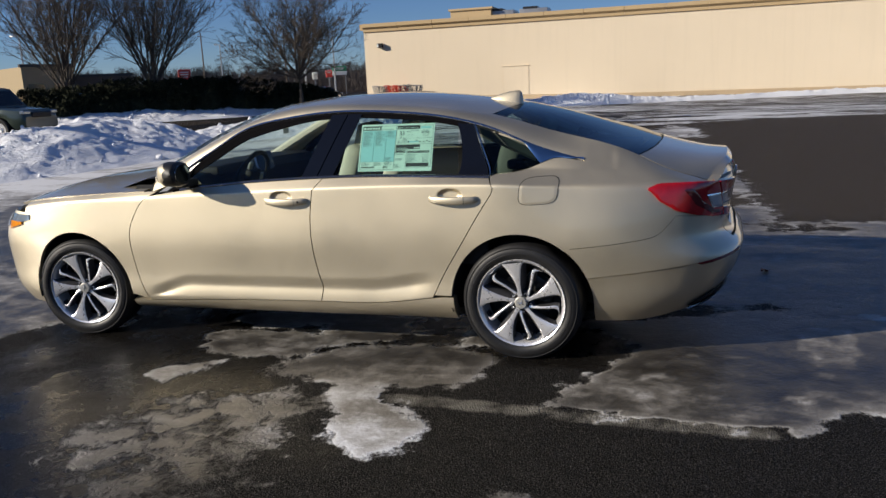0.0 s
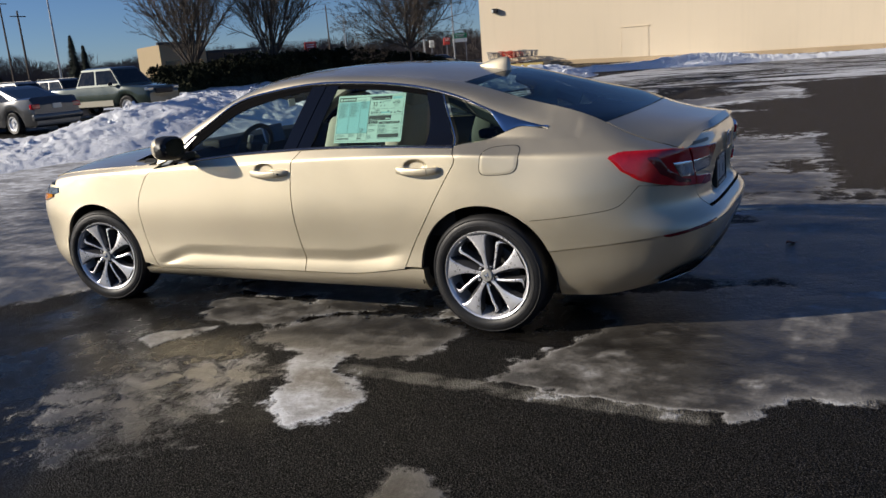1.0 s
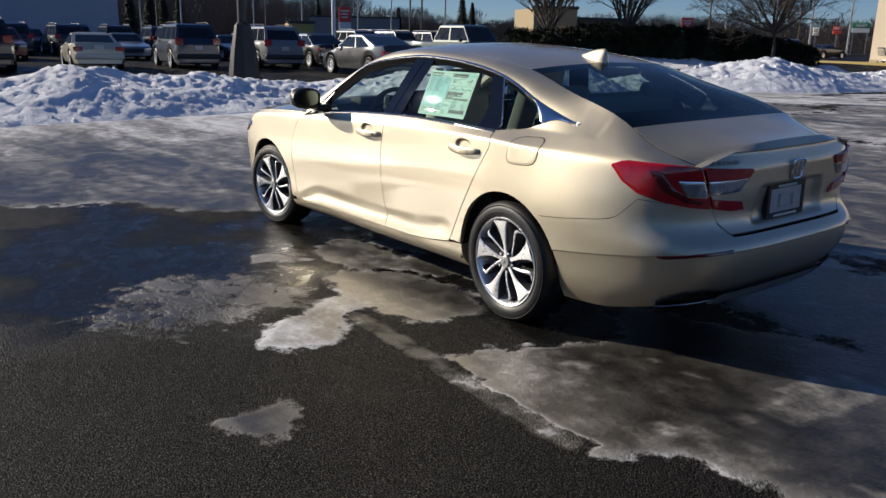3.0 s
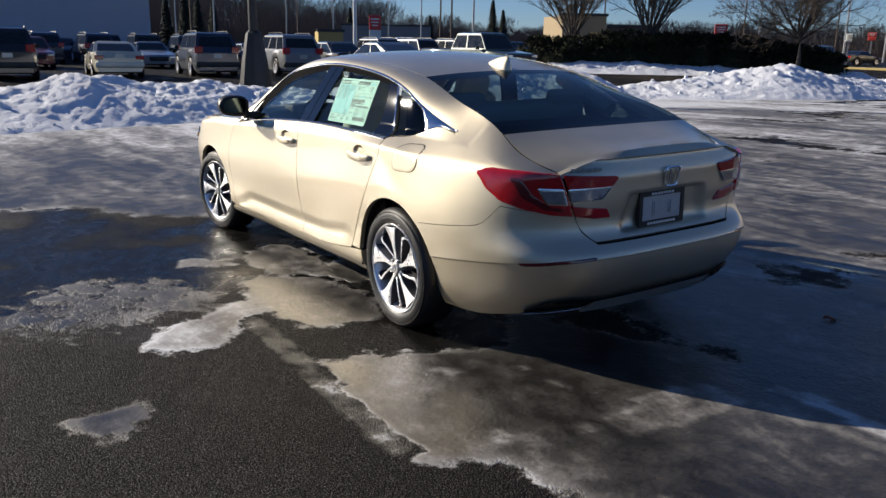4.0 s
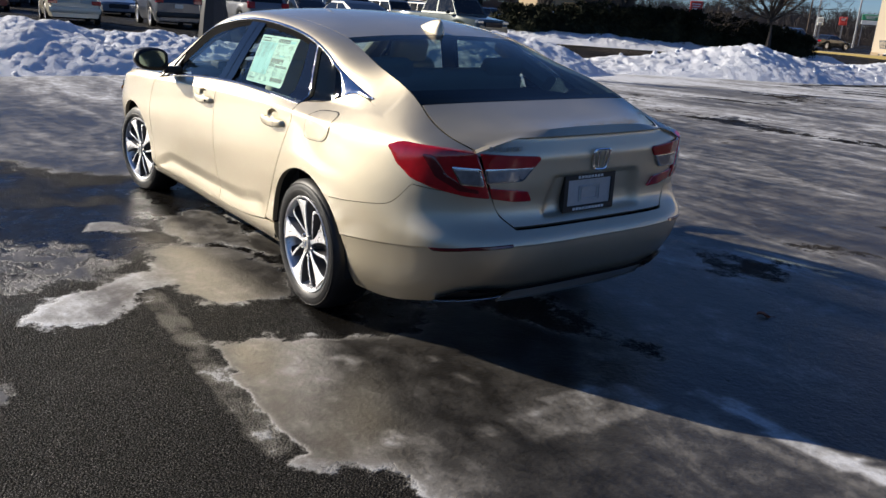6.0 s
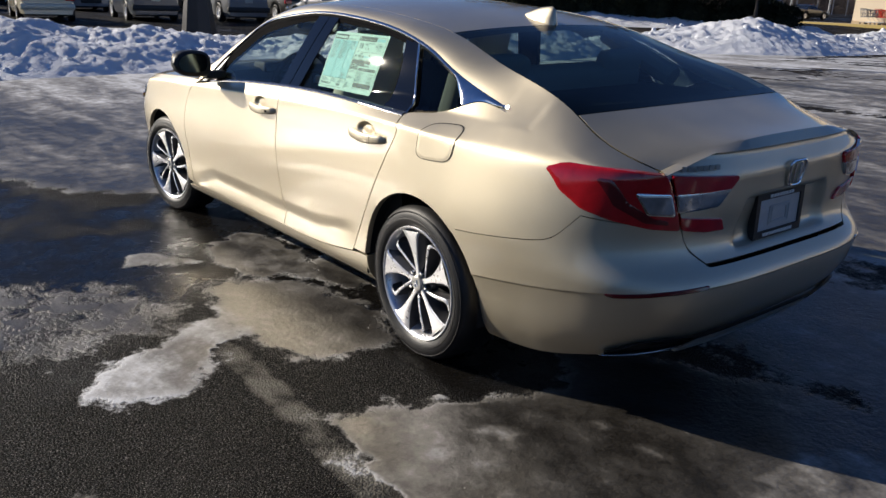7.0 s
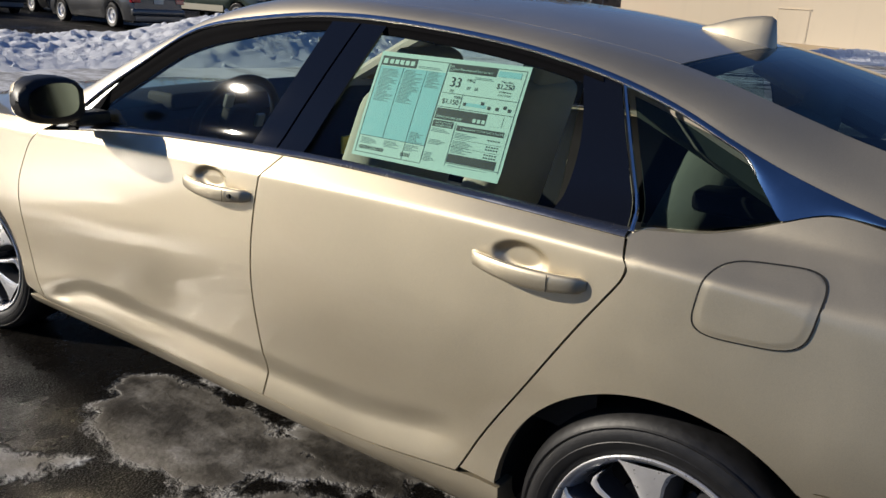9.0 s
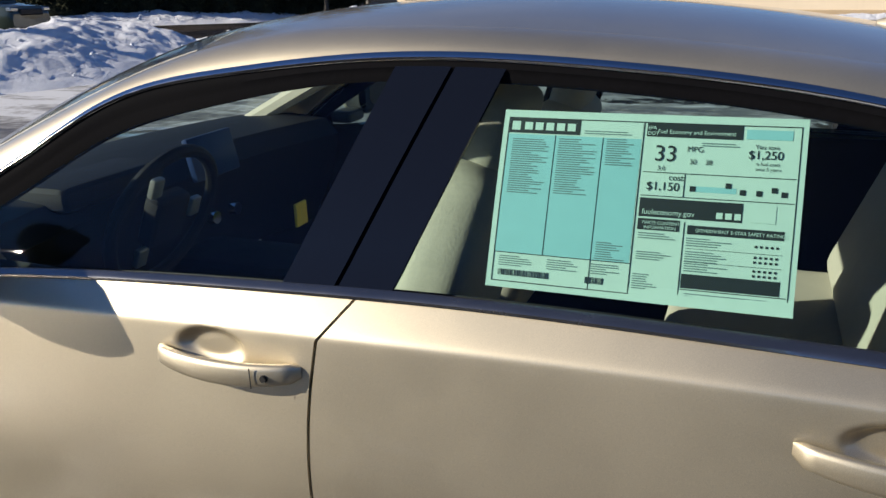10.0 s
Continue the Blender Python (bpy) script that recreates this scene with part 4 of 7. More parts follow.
bumper = part("rear_bumper", panel(Build(), p, 0.03, (1.9, 0, 0.4)), GOLD, sedan, sharp=9)


def on_tail(poly, off, n=1, mirror=False, soft=1, cell=0.011, drop=0.0025, low=False):
    """A patch lying on the tail: an even net over an outline of (y, z), put off metres proud of the body, its rim rolled in."""
    for _ in range(soft):
        cut = []
        for (ay, az), (by, bz) in zip(poly, poly[1:] + poly[:1]):
            q = min(0.25, 0.006 / max(math.hypot(by - ay, bz - az), 1e-6))
            cut += [(ay + (by - ay) * q, az + (bz - az) * q), (by - (by - ay) * q, bz - (bz - az) * q)]
        poly = cut
    slope = lambda y, z: abs(float(tail(y + 0.002, z)) - float(tail(y - 0.002, z))) / 0.004
    rim = []
    for (ay, az), (by, bz) in zip(poly, poly[1:] + poly[:1]):
        st = max(slope(ay, az), slope(by, bz), slope((ay + by) / 2, (az + bz) / 2))
        k = max(1, int(math.hypot((by - ay) * math.hypot(1, min(st, 6)), bz - az) / cell))
        rim += [(ay + (by - ay) * i / k, az + (bz - az) * i / k) for i in range(k)]
    py, pz = np.array(rim).T
    ys = [py.min()]
    while ys[-1] < py.max():
        ys.append(ys[-1] + cell / math.hypot(1, min(slope(ys[-1], float(pz.mean())), 5)))
    gy, gz = np.meshgrid(np.array(ys), np.arange(pz.min(), pz.max(), cell), indexing="ij")
    near = inside(gy, gz, rim)
    grid = [(float(y), float(z)) for y, z in zip(gy[near > 0.0045], gz[near > 0.0045])]
    inner = []
    m = len(rim)
    for i in range(m):
        (ay, az), (by, bz) = rim[i - 1], rim[(i + 1) % m]
        ly = math.hypot(by - ay, bz - az)
        for sg in (1, -1):
            q = (rim[i][0] - sg * (bz - az) / ly * 0.003, rim[i][1] + sg * (by - ay) / ly * 0.003)
            if float(inside(np.array([q[0]]), np.array([q[1]]), rim)[0]) > 0.002:
                inner.append(q)
    flat = rim + inner + grid
    pts, _, faces, _, _, _ = delaunay_2d_cdt([Vector(p) for p in flat], [(i, (i + 1) % m) for i in range(m)], [], 1, 1e-6)
    dist = inside(np.array([p.x for p in pts]), np.array([p.y for p in pts]), rim)
    front = []
    for p, dd in zip(pts, dist):
        y, z = p.x, p.y
        x = float(tail(y, z))
        sy = (float(tail(y + 0.004, z)) - float(tail(y - 0.004, z))) / 0.008
        nx, ny = 1 / math.hypot(1, sy), -sy / math.hypot(1, sy)
        d = off - (drop if dd < 0.001 else 0) - (max(0.51 - z, 0) / 0.25 * 0.050 if low else 0)
        front.append(((x + nx * d, y + ny * d, z), (x - nx * 0.02, y - ny * 0.02, z), dd < 0.001))
    b = Build().add([f[0] for f in front] + [f[1] for f in front], [])
    k = len(front)
    count = collections.Counter()
    for f in faces:
        for i in range(len(f)):
            count[frozenset((f[i], f[(i + 1) % len(f)]))] += 1
    for f in faces:
        f = list(f)
        if mirror:
            f = f[::-1]
        b.f.append(tuple(f))
        for i in range(len(f)):
            c, e = f[i], f[(i + 1) % len(f)]
            if count[frozenset((c, e))] == 1:
                b.f.append((e, c, k + c, k + e))
    if mirror:
        b.v = [(x, -y, z) for x, y, z in b.v]
    return b


def grown(poly, d):
    """An outline moved out from its middle by about d."""
    cy, cz = sum(q[0] for q in poly) / len(poly), sum(q[1] for q in poly) / len(poly)
    return [(y + math.copysign(d, y - cy), z + math.copysign(d, z - cz)) for y, z in poly]


OUTER = [(-0.798, 0.895), (-0.772, 0.917), (-0.687, 0.91), (-0.599, 0.898), (-0.569, 0.807), (-0.538, 0.714), (-0.631, 0.725), (-0.726, 0.752), (-0.771, 0.779), (-0.793, 0.829)]
INNER = [(-0.589, 0.897), (-0.343, 0.882), (-0.333, 0.87), (-0.361, 0.836), (-0.568, 0.833), (-0.545, 0.759), (-0.375, 0.739), (-0.348, 0.695), (-0.434, 0.697), (-0.53, 0.714), (-0.561, 0.807)]
WHITE_O = [(-0.67, 0.838), (-0.59, 0.834), (-0.57, 0.77), (-0.641, 0.777)]
CLEAR_I = [(-0.566, 0.832), (-0.363, 0.838), (-0.41, 0.788), (-0.554, 0.779)]
for rs in (False, True):
    lamp = part("tail_lamp", on_tail(OUTER, 0.012, mirror=rs), RED_LENS, sedan, "red tail lamp with dark edges")
    part("reversing_lens", on_tail(WHITE_O, 0.0165, mirror=rs, drop=0.0008), CLEAR_LENS, lamp, "clear silver lens")
    part("lens_rim", on_tail(grown(WHITE_O, 0.005), 0.0150, mirror=rs, drop=0.001), CHROME, lamp, "bright rim of the clear lens")
    part("light_bar", on_tail([(-0.743, 0.881), (-0.718, 0.883), (-0.687, 0.81), (-0.63, 0.762), (-0.586, 0.753), (-0.581, 0.737), (-0.651, 0.747), (-0.716, 0.797)], 0.0133, mirror=rs, drop=0.0005), DARK_RED, lamp, "darker red light bar")
    inner = part("lid_lamp", on_tail(INNER, 0.010, mirror=rs), RED_LENS, boot, "red lamp half on the boot lid")
    part("lens_rim", on_tail(grown(CLEAR_I, 0.004), 0.0100, mirror=rs, drop=0.001), CHROME, inner, "bright rim of the clear lens")
    part("clear_lens", on_tail(CLEAR_I, 0.0115, mirror=rs, drop=0.0008), CLEAR_LENS, inner, "clear silver lens")
    part("bumper_reflector", on_tail([(-0.755, 0.516), (-0.631, 0.533), (-0.468, 0.541), (-0.469, 0.527), (-0.631, 0.517), (-0.741, 0.502)], 0.003, mirror=rs), DARK_RED, bumper, "slim dark red reflector")
    part("exhaust_surround", on_tail([(-0.703, 0.270), (-0.638, 0.325), (-0.528, 0.337), (-0.417, 0.322), (-0.441, 0.289), (-0.586, 0.281)], 0.008, mirror=rs, low=True), BLACKPLASTIC, bumper, "black lower corner insert")
    part("chrome_strip", on_tail([(-0.704, 0.266), (-0.588, 0.276), (-0.43, 0.284), (-0.43, 0.275), (-0.588, 0.266), (-0.7, 0.256)], 0.014, mirror=rs, low=True), CHROME, bumper, "thin chrome strip")
part("lower_valance", on_tail([(-0.44, 0.248), (-0.40, 0.308), (0.40, 0.308), (0.44, 0.248), (0.0, 0.236)], 0.020, low=True), SILVER_PLASTIC, bumper, "silver-grey lower valance")
part("lower_valance_line", on_tail([(-0.60, 0.328), (-0.40, 0.322), (0.40, 0.322), (0.60, 0.328), (0.60, 0.316), (0.40, 0.308), (-0.40, 0.308), (-0.60, 0.316)], 0.006, low=True), BLACKPLASTIC, bumper, "dark groove above the valance")
# badge: a chrome frame, and lettering as plain bars
ring = []
for t in np.linspace(0, 2 * math.pi, 41)[:-1]:
    cy, cz = (math.copysign(abs(f) ** 0.45, f) for f in (math.cos(t), math.sin(t)))
    cy = cy * (0.044 + 0.006 * cz)
    row = []
    for q in np.linspace(0, 2 * math.pi, 9)[:-1]:
        k = 1 + 0.12 * math.cos(q)
        row.append((float(tail(cy * k, 0.85 + 0.044 * cz * k)) + 0.008 + 0.006 * math.sin(q), cy * k, 0.85 + 0.044 * cz * k))
    ring.append(row)
badge = part("badge", Build().sheet(np.array(ring + ring[:1]), closed=True), CHROME, boot, "chrome badge", outward=True)
for dy in (-1, 1):
    part("badge_bar", Build().tube([(float(tail(0, z)) + 0.010, dy * (0.017 + 0.05 * (z - 0.85)), z) for z in (0.818, 0.85, 0.884)], 0.0055, 8), CHROME, badge)
for k in range(6):
    y = -0.545 + 0.0235 * k
    b = Build().box((float(tail(y, 0.913)) - 0.004, y, 0.914), (0.006, 0.015, 0.016), Matrix.Rotation(-1.0 + 0.1 * k, 3, "Z"))
    part("letter_bar", b, SILVER_PLASTIC, boot, "silver lettering bar", smooth=False)
# number-plate frame with its dealer card
xp = float(tail(0, 0.70)) - 0.006
CARD = simple("grey_card", (0.46, 0.46, 0.45), 0.4, 0.0, 40, 0.1)
plate = part("plate_frame", Build().box((xp - 0.014, -0.018, 0.772), (0.04, 0.30, 0.022)).box((xp - 0.014, -0.018, 0.636), (0.04, 0.30, 0.026)).box((xp - 0.014, -0.157, 0.704), (0.04, 0.022, 0.115)).box((xp - 0.014, 0.121, 0.704), (0.04, 0.022, 0.115)), BLACKPLASTIC, boot, "black number-plate frame", smooth=False)
part("plate_card", rounded((xp - 0.003, -0.018, 0.704), (0.008, 0.27, 0.13), 0.003), CARD, plate, "grey blank card")
b = Build()
for s in (0.08, 0.062):
    b.box((xp + 0.003, -0.018, 0.70 + s * 0.4), (0.006, s * 1.5, 0.006)).box((xp + 0.003, -0.018, 0.70 - s * 0.4), (0.006, s * 1.5, 0.006))
    b.box((xp + 0.003, -0.018 - s * 0.75, 0.70), (0.006, 0.006, s * 0.8)).box((xp + 0.003, -0.018 + s * 0.75, 0.70), (0.006, 0.006, s * 0.8))
part("card_emboss", b, CARD, plate, smooth=False)
for yy0, z0, n in ((-0.092, 0.772, 8), (-0.112, 0.636, 10)):
    for k in range(n):
        part("letter_bar", Build().box((xp + 0.008, yy0 + 0.019 * k + 0.005, z0), (0.003, 0.013, 0.011)), WHITE_PLASTIC, plate, "white lettering bar", smooth=False)

# shark-fin aerial
rows = []
for x, w, h in ((1.085, 0.004, 0.004), (1.12, 0.026, 0.020), (1.16, 0.034, 0.040), (1.20, 0.037, 0.056), (1.24, 0.036, 0.068), (1.262, 0.030, 0.070), (1.275, 0.022, 0.060), (1.282, 0.012, 0.02), (1.285, 0.004, 0.0)):
    z0 = float(top_z(min(x, 1.25))) - 0.012
    t = np.linspace(0, math.pi, 11)
    rows.append(np.stack([np.full(11, x) + 0.0 * t, -w * np.cos(t) * (1 - 0.55 * np.sin(t)), z0 + (h + 0.014) * np.sin(t) ** 0.75], -1))
part("aerial", Build().sheet(np.array(rows), (1.2, 0, 1.2)), GOLD, sedan, "gold shark-fin aerial", sharp=60)


# ---- side windows, pillars, chrome ----
def window_panel(b, top, low, x0, x1, n, m, off, rs, slant=None, depth=0.006):
    """A pane or pillar in the slope of the side glass."""
    uu, vv = np.meshgrid(np.linspace(0, 1, n), np.linspace(0, 1, m), indexing="ij")
    xx = x0 + (x1 - x0) * uu
    for _ in range(8):
        zl, zh = low(xx), top(xx)
        zz = zl + np.maximum(zh - zl, 0.001) * vv
        sl = slant(zz) if slant else (x0, x1)
        xx = sl[0] + (sl[1] - sl[0]) * uu
    yy = side(xx, zz) - off
    return panel(b, both(np.stack([xx, -yy, zz], -1), rs), depth)


def lean(z, xb, xt):
    return xb + (xt - xb) * (z - 0.98) / 0.34


low_edge = lambda x: np.maximum(belt_z(x) + 0.006, 0.0)
for rs in (False, True):
    top_edge = lambda x: dlo_z(x) - 0.002
    # front pane with its dark frame, from the mirror triangle to the B pillar
    fd, rd = doors["front_door", rs], doors["rear_door", rs]
    part("front_pane", window_panel(Build(), lambda x: dlo_z(x) - 0.022, low_edge, -0.62, 0.2, 40, 12, 0.016, rs, lambda z: (np.maximum(-0.64 + (z - 0.95) * 0.0, -0.70 + (z - 0.955) * 1.45), lean(z, 0.185, 0.335))), GLASS_SIDE, fd, "slightly tinted window")
    part("b_pillar", window_panel(Build(), top_edge, low_edge, 0.18, 0.37, 8, 12, 0.002, rs, lambda z: (lean(z, 0.18, 0.335), lean(z, 0.272, 0.43))), BLACKGLOSS, fd, "glossy black door pillar")
    part("b_pillar", window_panel(Build(), top_edge, low_edge, 0.28, 0.45, 8, 12, 0.002, rs, lambda z: (lean(z, 0.28, 0.437), lean(z, 0.372, 0.52))), BLACKGLOSS, rd, "glossy black door pillar")
    # added dark strip that stops light leaking between the two pillars
    part("pillar_gap_strip", window_panel(Build(), lambda x: dlo_z(x) - 0.006, low_edge, 0.2, 0.36, 8, 12, 0.012, rs, lambda z: (lean(z, 0.20, 0.355), lean(z, 0.355, 0.505))), SEAL, sedan, "dark strip added behind the gap between the doors")
    part("rear_pane", window_panel(Build(), lambda x: dlo_z(x) - 0.020, low_edge, 0.37, 1.10, 40, 14, 0.014, rs, lambda z: (lean(z, 0.37, 0.515), lean(z, 1.095, 1.07))), GLASS_SIDE, rd, "slightly tinted window")
    part("c_pillar_trim", window_panel(Build(), top_edge, low_edge, 1.10, 1.24, 8, 12, 0.004, rs, lambda z: (lean(z, 1.105, 1.065) + 0.022 * np.sin(np.clip((z - 0.98) / 0.26, 0, 1) * math.pi), lean(z, 1.268, 1.125))), BLACKGLOSS, rd, "glossy black rear door pillar")
    # fixed quarter light with its bright divider
    part("quarter_light", window_panel(Build(), lambda x: dlo_z(x) - 0.014, lambda x: quarter_top(x) + 0.006, 1.28, 1.60, 30, 10, 0.012, rs, lambda z: (lean(z, 1.290, 1.150), np.minimum(1.61 + 0 * z, 1.60 - (z - 1.05) * 1.9 + 0.05))), GLASS_DARK, quarter if rs else quarter, "dark quarter window")
    b = Build()
    pts = [(float(lean(z, 1.281, 1.135)), 0, z) for z in np.linspace(0.972, 1.24, 10)]
    b.tube([(x, (1 if rs else -1) * (float(side(x, z)) + 0.001), z) for x, _, z in pts], 0.0045, 6)
    part("window_divider", b, CHROME, sedan, "thin bright window divider")
    # chrome line round the glass: over the top, widening into the quarter blade
    b = Build()
    rows = []
    for x in np.concatenate([np.linspace(-0.70, 1.45, 120), np.linspace(1.46, 1.747, 30)]):
        zt = float(dlo_z(x)) + 0.012
        w = 0.013 + 0.062 * min(max((x - 1.44) / 0.085, 0), 1)
        zl = max(zt - w, float(quarter_top(x)) + 0.003) if x > 1.43 else zt - w
        zl = zl + (zt - 0.004 - zl) * float(step(1.68, 1.747, x))
        k = np.linspace(0, 1, 6)
        zz = zt + (zl - zt) * k
        yy = side(np.full(6, x), zz) + 0.005 * np.sin(k * math.pi) + 0.002
        rows.append(np.stack([np.full(6, x), -yy, zz], -1))
    panel(b, both(rows, rs), 0.012)
    part("chrome_moulding", b, CHROME, sedan, "chrome window moulding")
    b = Build()
    rows = []
    for x in np.linspace(-0.62, 1.278, 90):
        zz = float(belt_z(x)) + np.linspace(-0.004, 0.009, 4)
        rows.append(np.stack([np.full(4, x), -(side(np.full(4, x), zz) + np.array([0.005, 0.009, 0.009, 0.0])), zz], -1))
    panel(b, both(rows, rs), 0.012)
    part("belt_moulding", b, SATIN, sedan, "slim satin belt moulding")
    # rubber and frame inside the chrome
    b = Build()
    rows = []
    for x in np.linspace(-0.69, 1.12, 110):
        zt = float(dlo_z(x))
        wf = 0.034 + 0.020 * float(step(0.25, -0.2, x))
        k = np.linspace(0, 1, 7)
        zz = zt - wf * k
        yy = side(np.full(7, x), zz) - 0.001 - 0.011 * k ** 2 - 0.004 * (k > 0.35)
        rows.append(np.stack([np.full(7, x) + 0.01 * k, -yy, zz], -1))
    panel(b, both(rows, rs), 0.02)
    part("window_frame", b, SEAL, sedan, "black rubber window frame")
    # mirror
    sgn = 1 if rs else -1
    sail = part("mirror_sail", window_panel(Build(), lambda x: dlo_z(x) - 0.004, low_edge, -0.68, -0.60, 10, 6, 0.003, rs, lambda z: (-0.672 + (z - 0.955) * 1.25, -0.60 + (z - 0.955) * 0.5)), SEAL, fd, "black mirror triangle")
    part("sail_trim", window_panel(Build(), lambda x: dlo_z(x) - 0.004, low_edge, -0.73, -0.68, 8, 6, 0.001, rs, lambda z: (-0.722 + (z - 0.955) * 1.3, -0.676 + (z - 0.955) * 1.25)), SILVER_PLASTIC, fd, "pale triangle before the window")
    rows = []
    for t, d, h in ((0.0, 0.03, 0.040), (0.07, 0.10, 0.062), (0.2, 0.135, 0.073), (0.45, 0.150, 0.077), (0.7, 0.145, 0.073), (0.88, 0.115, 0.058), (0.97, 0.06, 0.036), (1.0, 0.02, 0.012)):
        a = np.linspace(0, 2 * math.pi, 33)[:-1]
        c_, s_ = np.cos(a), np.sin(a)
        xr = -0.495 + 0.050 * t - 0.02 * float(step(0.85, 1.0, t))
        sx = np.where(c_ > 0, np.abs(c_) ** 0.35, -np.abs(c_) ** 0.9)
        sz = np.sign(s_) * np.abs(s_) ** 0.8
        lift = 0.020 * t * np.clip(-s_, 0, 1)
        rows.append(np.stack([xr - d / 2 + sx * d / 2, np.full(32, sgn * (0.885 + 0.215 * t)), 1.036 + 0.006 * t + sz * h + lift], -1))
    b = Build().sheet(np.array(rows), (-0.55, sgn * 0.99, 1.04), closed=True)
    shell = part("mirror_shell", b, BLACKPLASTIC, fd, "black door mirror shell", outward=True)
    rows2 = np.array(rows)[1:-1, 9:23] + np.array([-0.004, 0, 0.0015])
    part("mirror_cap", panel(Build(), rows2, 0.004, (-0.50, sgn * 0.99, 1.03)), GOLD, shell, "gold mirror cap")
    ring, back = [], []
    for q in np.linspace(0, 2 * math.pi, 41)[:-1]:
        t = 0.50 + 0.40 * math.copysign(abs(math.cos(q)) ** 0.6, math.cos(q))
        z = 1.048 + 0.050 * math.copysign(abs(math.sin(q)) ** 0.6, math.sin(q)) * (1 - 0.25 * max(t - 0.6, 0) / 0.3)
        ring.append((-0.495 + 0.050 * t + 0.003, sgn * (0.885 + 0.215 * t), z))
        back.append((-0.495 + 0.050 * t - 0.004, sgn * (0.885 + 0.215 * t), z))
    g = Build().add(ring + back, [tuple(range(40))] + [(i, (i + 1) % 40, 40 + (i + 1) % 40, 40 + i) for i in range(40)])
    part("mirror_glass", g, MIRROR, shell, "mirror glass", smooth=False, outward=True)
    part("mirror_foot", rounded((-0.555, sgn * 0.845, 0.975), (0.085, 0.12, 0.045), 0.018), BLACKPLASTIC, fd, "black mirror foot")
    # handles
    for dn in ("front", "rear"):
        hx, door = HANDLE[dn], doors[dn + "_door", rs]
        rows = []
        for t in np.linspace(0, 1, 22):
            x = hx - 0.138 + 0.277 * t
            zc = 0.866 - 0.002 * t - 0.006 * math.sin(math.pi * t)
            out = 0.004 + 0.030 * math.sin(math.pi * min(max(t * 1.02, 0.0), 1)) ** 0.55
            hh = 0.011 + 0.010 * math.sin(math.pi * min(0.10 + t * 0.8, 1)) ** 0.7
            a = np.linspace(0, 2 * math.pi, 15)[:-1]
            y0 = float(side(x, zc))
            yy = y0 + out + 0.010 * np.sign(np.cos(a)) * np.abs(np.cos(a)) ** 0.7 - 0.004
            zz = zc + hh * np.sign(np.sin(a)) * np.abs(np.sin(a)) ** 0.7
            if t in (0.0, 1.0):
                yy, zz = y0 + (yy - y0) * 0.2, zc + (zz - zc) * 0.6
            rows.append(np.stack([np.full(14, x), sgn * yy, zz], -1))
        handle = part("door_handle", Build().sheet(np.array(rows), (hx, sgn * 0.87, 0.86), closed=True), GOLD, door, "gold pull handle", outward=True, sharp=50)
        zl = 0.857
        ring = Build().sheet(np.array([[(hx + 0.066, sgn * (float(side(hx, zl)) + 0.0372), zl + 0.003 + d) for d in (-0.017, 0.018)], [(hx + 0.0685, sgn * (float(side(hx, zl)) + 0.0372), zl + 0.003 + d) for d in (-0.017, 0.018)]]))
        part("handle_joint", ring, CAVITY, handle, smooth=False)
        if dn == "front" and not rs:
            xk = hx + 0.088
            part("key_hole", Build().lathe([(0.0, 0.0), (0.0055, 0.0), (0.0065, 0.003), (0.0065, 0.006)], 16, "y", (xk, -(float(side(xk, 0.86)) + 0.0345), 0.86)), CAVITY, handle, "dark key hole")
    # dark structure behind the gaps
    b = Build()
    xs, vs = np.meshgrid(np.linspace(-0.99, 0.97, 40), np.linspace(0, 1, 14), indexing="ij")
    zz = 0.20 + vs * (0.955 - 0.20)
    b.sheet(both(np.stack([xs, -(side(xs, zz) - 0.045), zz], -1), rs), MID)
    xs, vs = np.meshgrid(np.linspace(0.97, 2.30, 40), np.linspace(0, 1, 8), indexing="ij")
    zz = 0.72 + vs * (0.955 - 0.72 - 0.12 * step(1.35, 1.6, xs))
    b.sheet(both(np.stack([xs, -(side(xs, zz) - 0.035), zz], -1), rs), MID)
    part("inner_structure", b, CAVITY, sedan)
    # wheel housings
    for cx in (ARCH_F, ARCH_R):
        b = Build()
        a = np.linspace(-0.16, math.pi + 0.16, 40)
        rows = [[(cx + (ARCH_A + 0.005) * math.cos(t), sgn * y, ARCH_Z + (ARCH_A + 0.005) * math.sin(t)) for t in a] for y in (0.852, 0.62)]
        b.sheet(np.array(rows))
        b.add([(cx, sgn * 0.62, ARCH_Z)] + [tuple(p) for p in rows[1]], [(0, i, i + 1) for i in range(1, 40)])
        part("wheel_housing", b, CAVITY, sedan)

# rear panel and floor behind the lamps and under the car
b = Build().box((0.1, 0, 0.20), (3.9, 1.35, 0.04)).box((2.30, 0, 0.62), (0.04, 1.1, 0.56)).box((2.0, 0, 0.40), (0.5, 1.25, 0.3))
part("underbody", b, CAVITY, sedan, smooth=False)

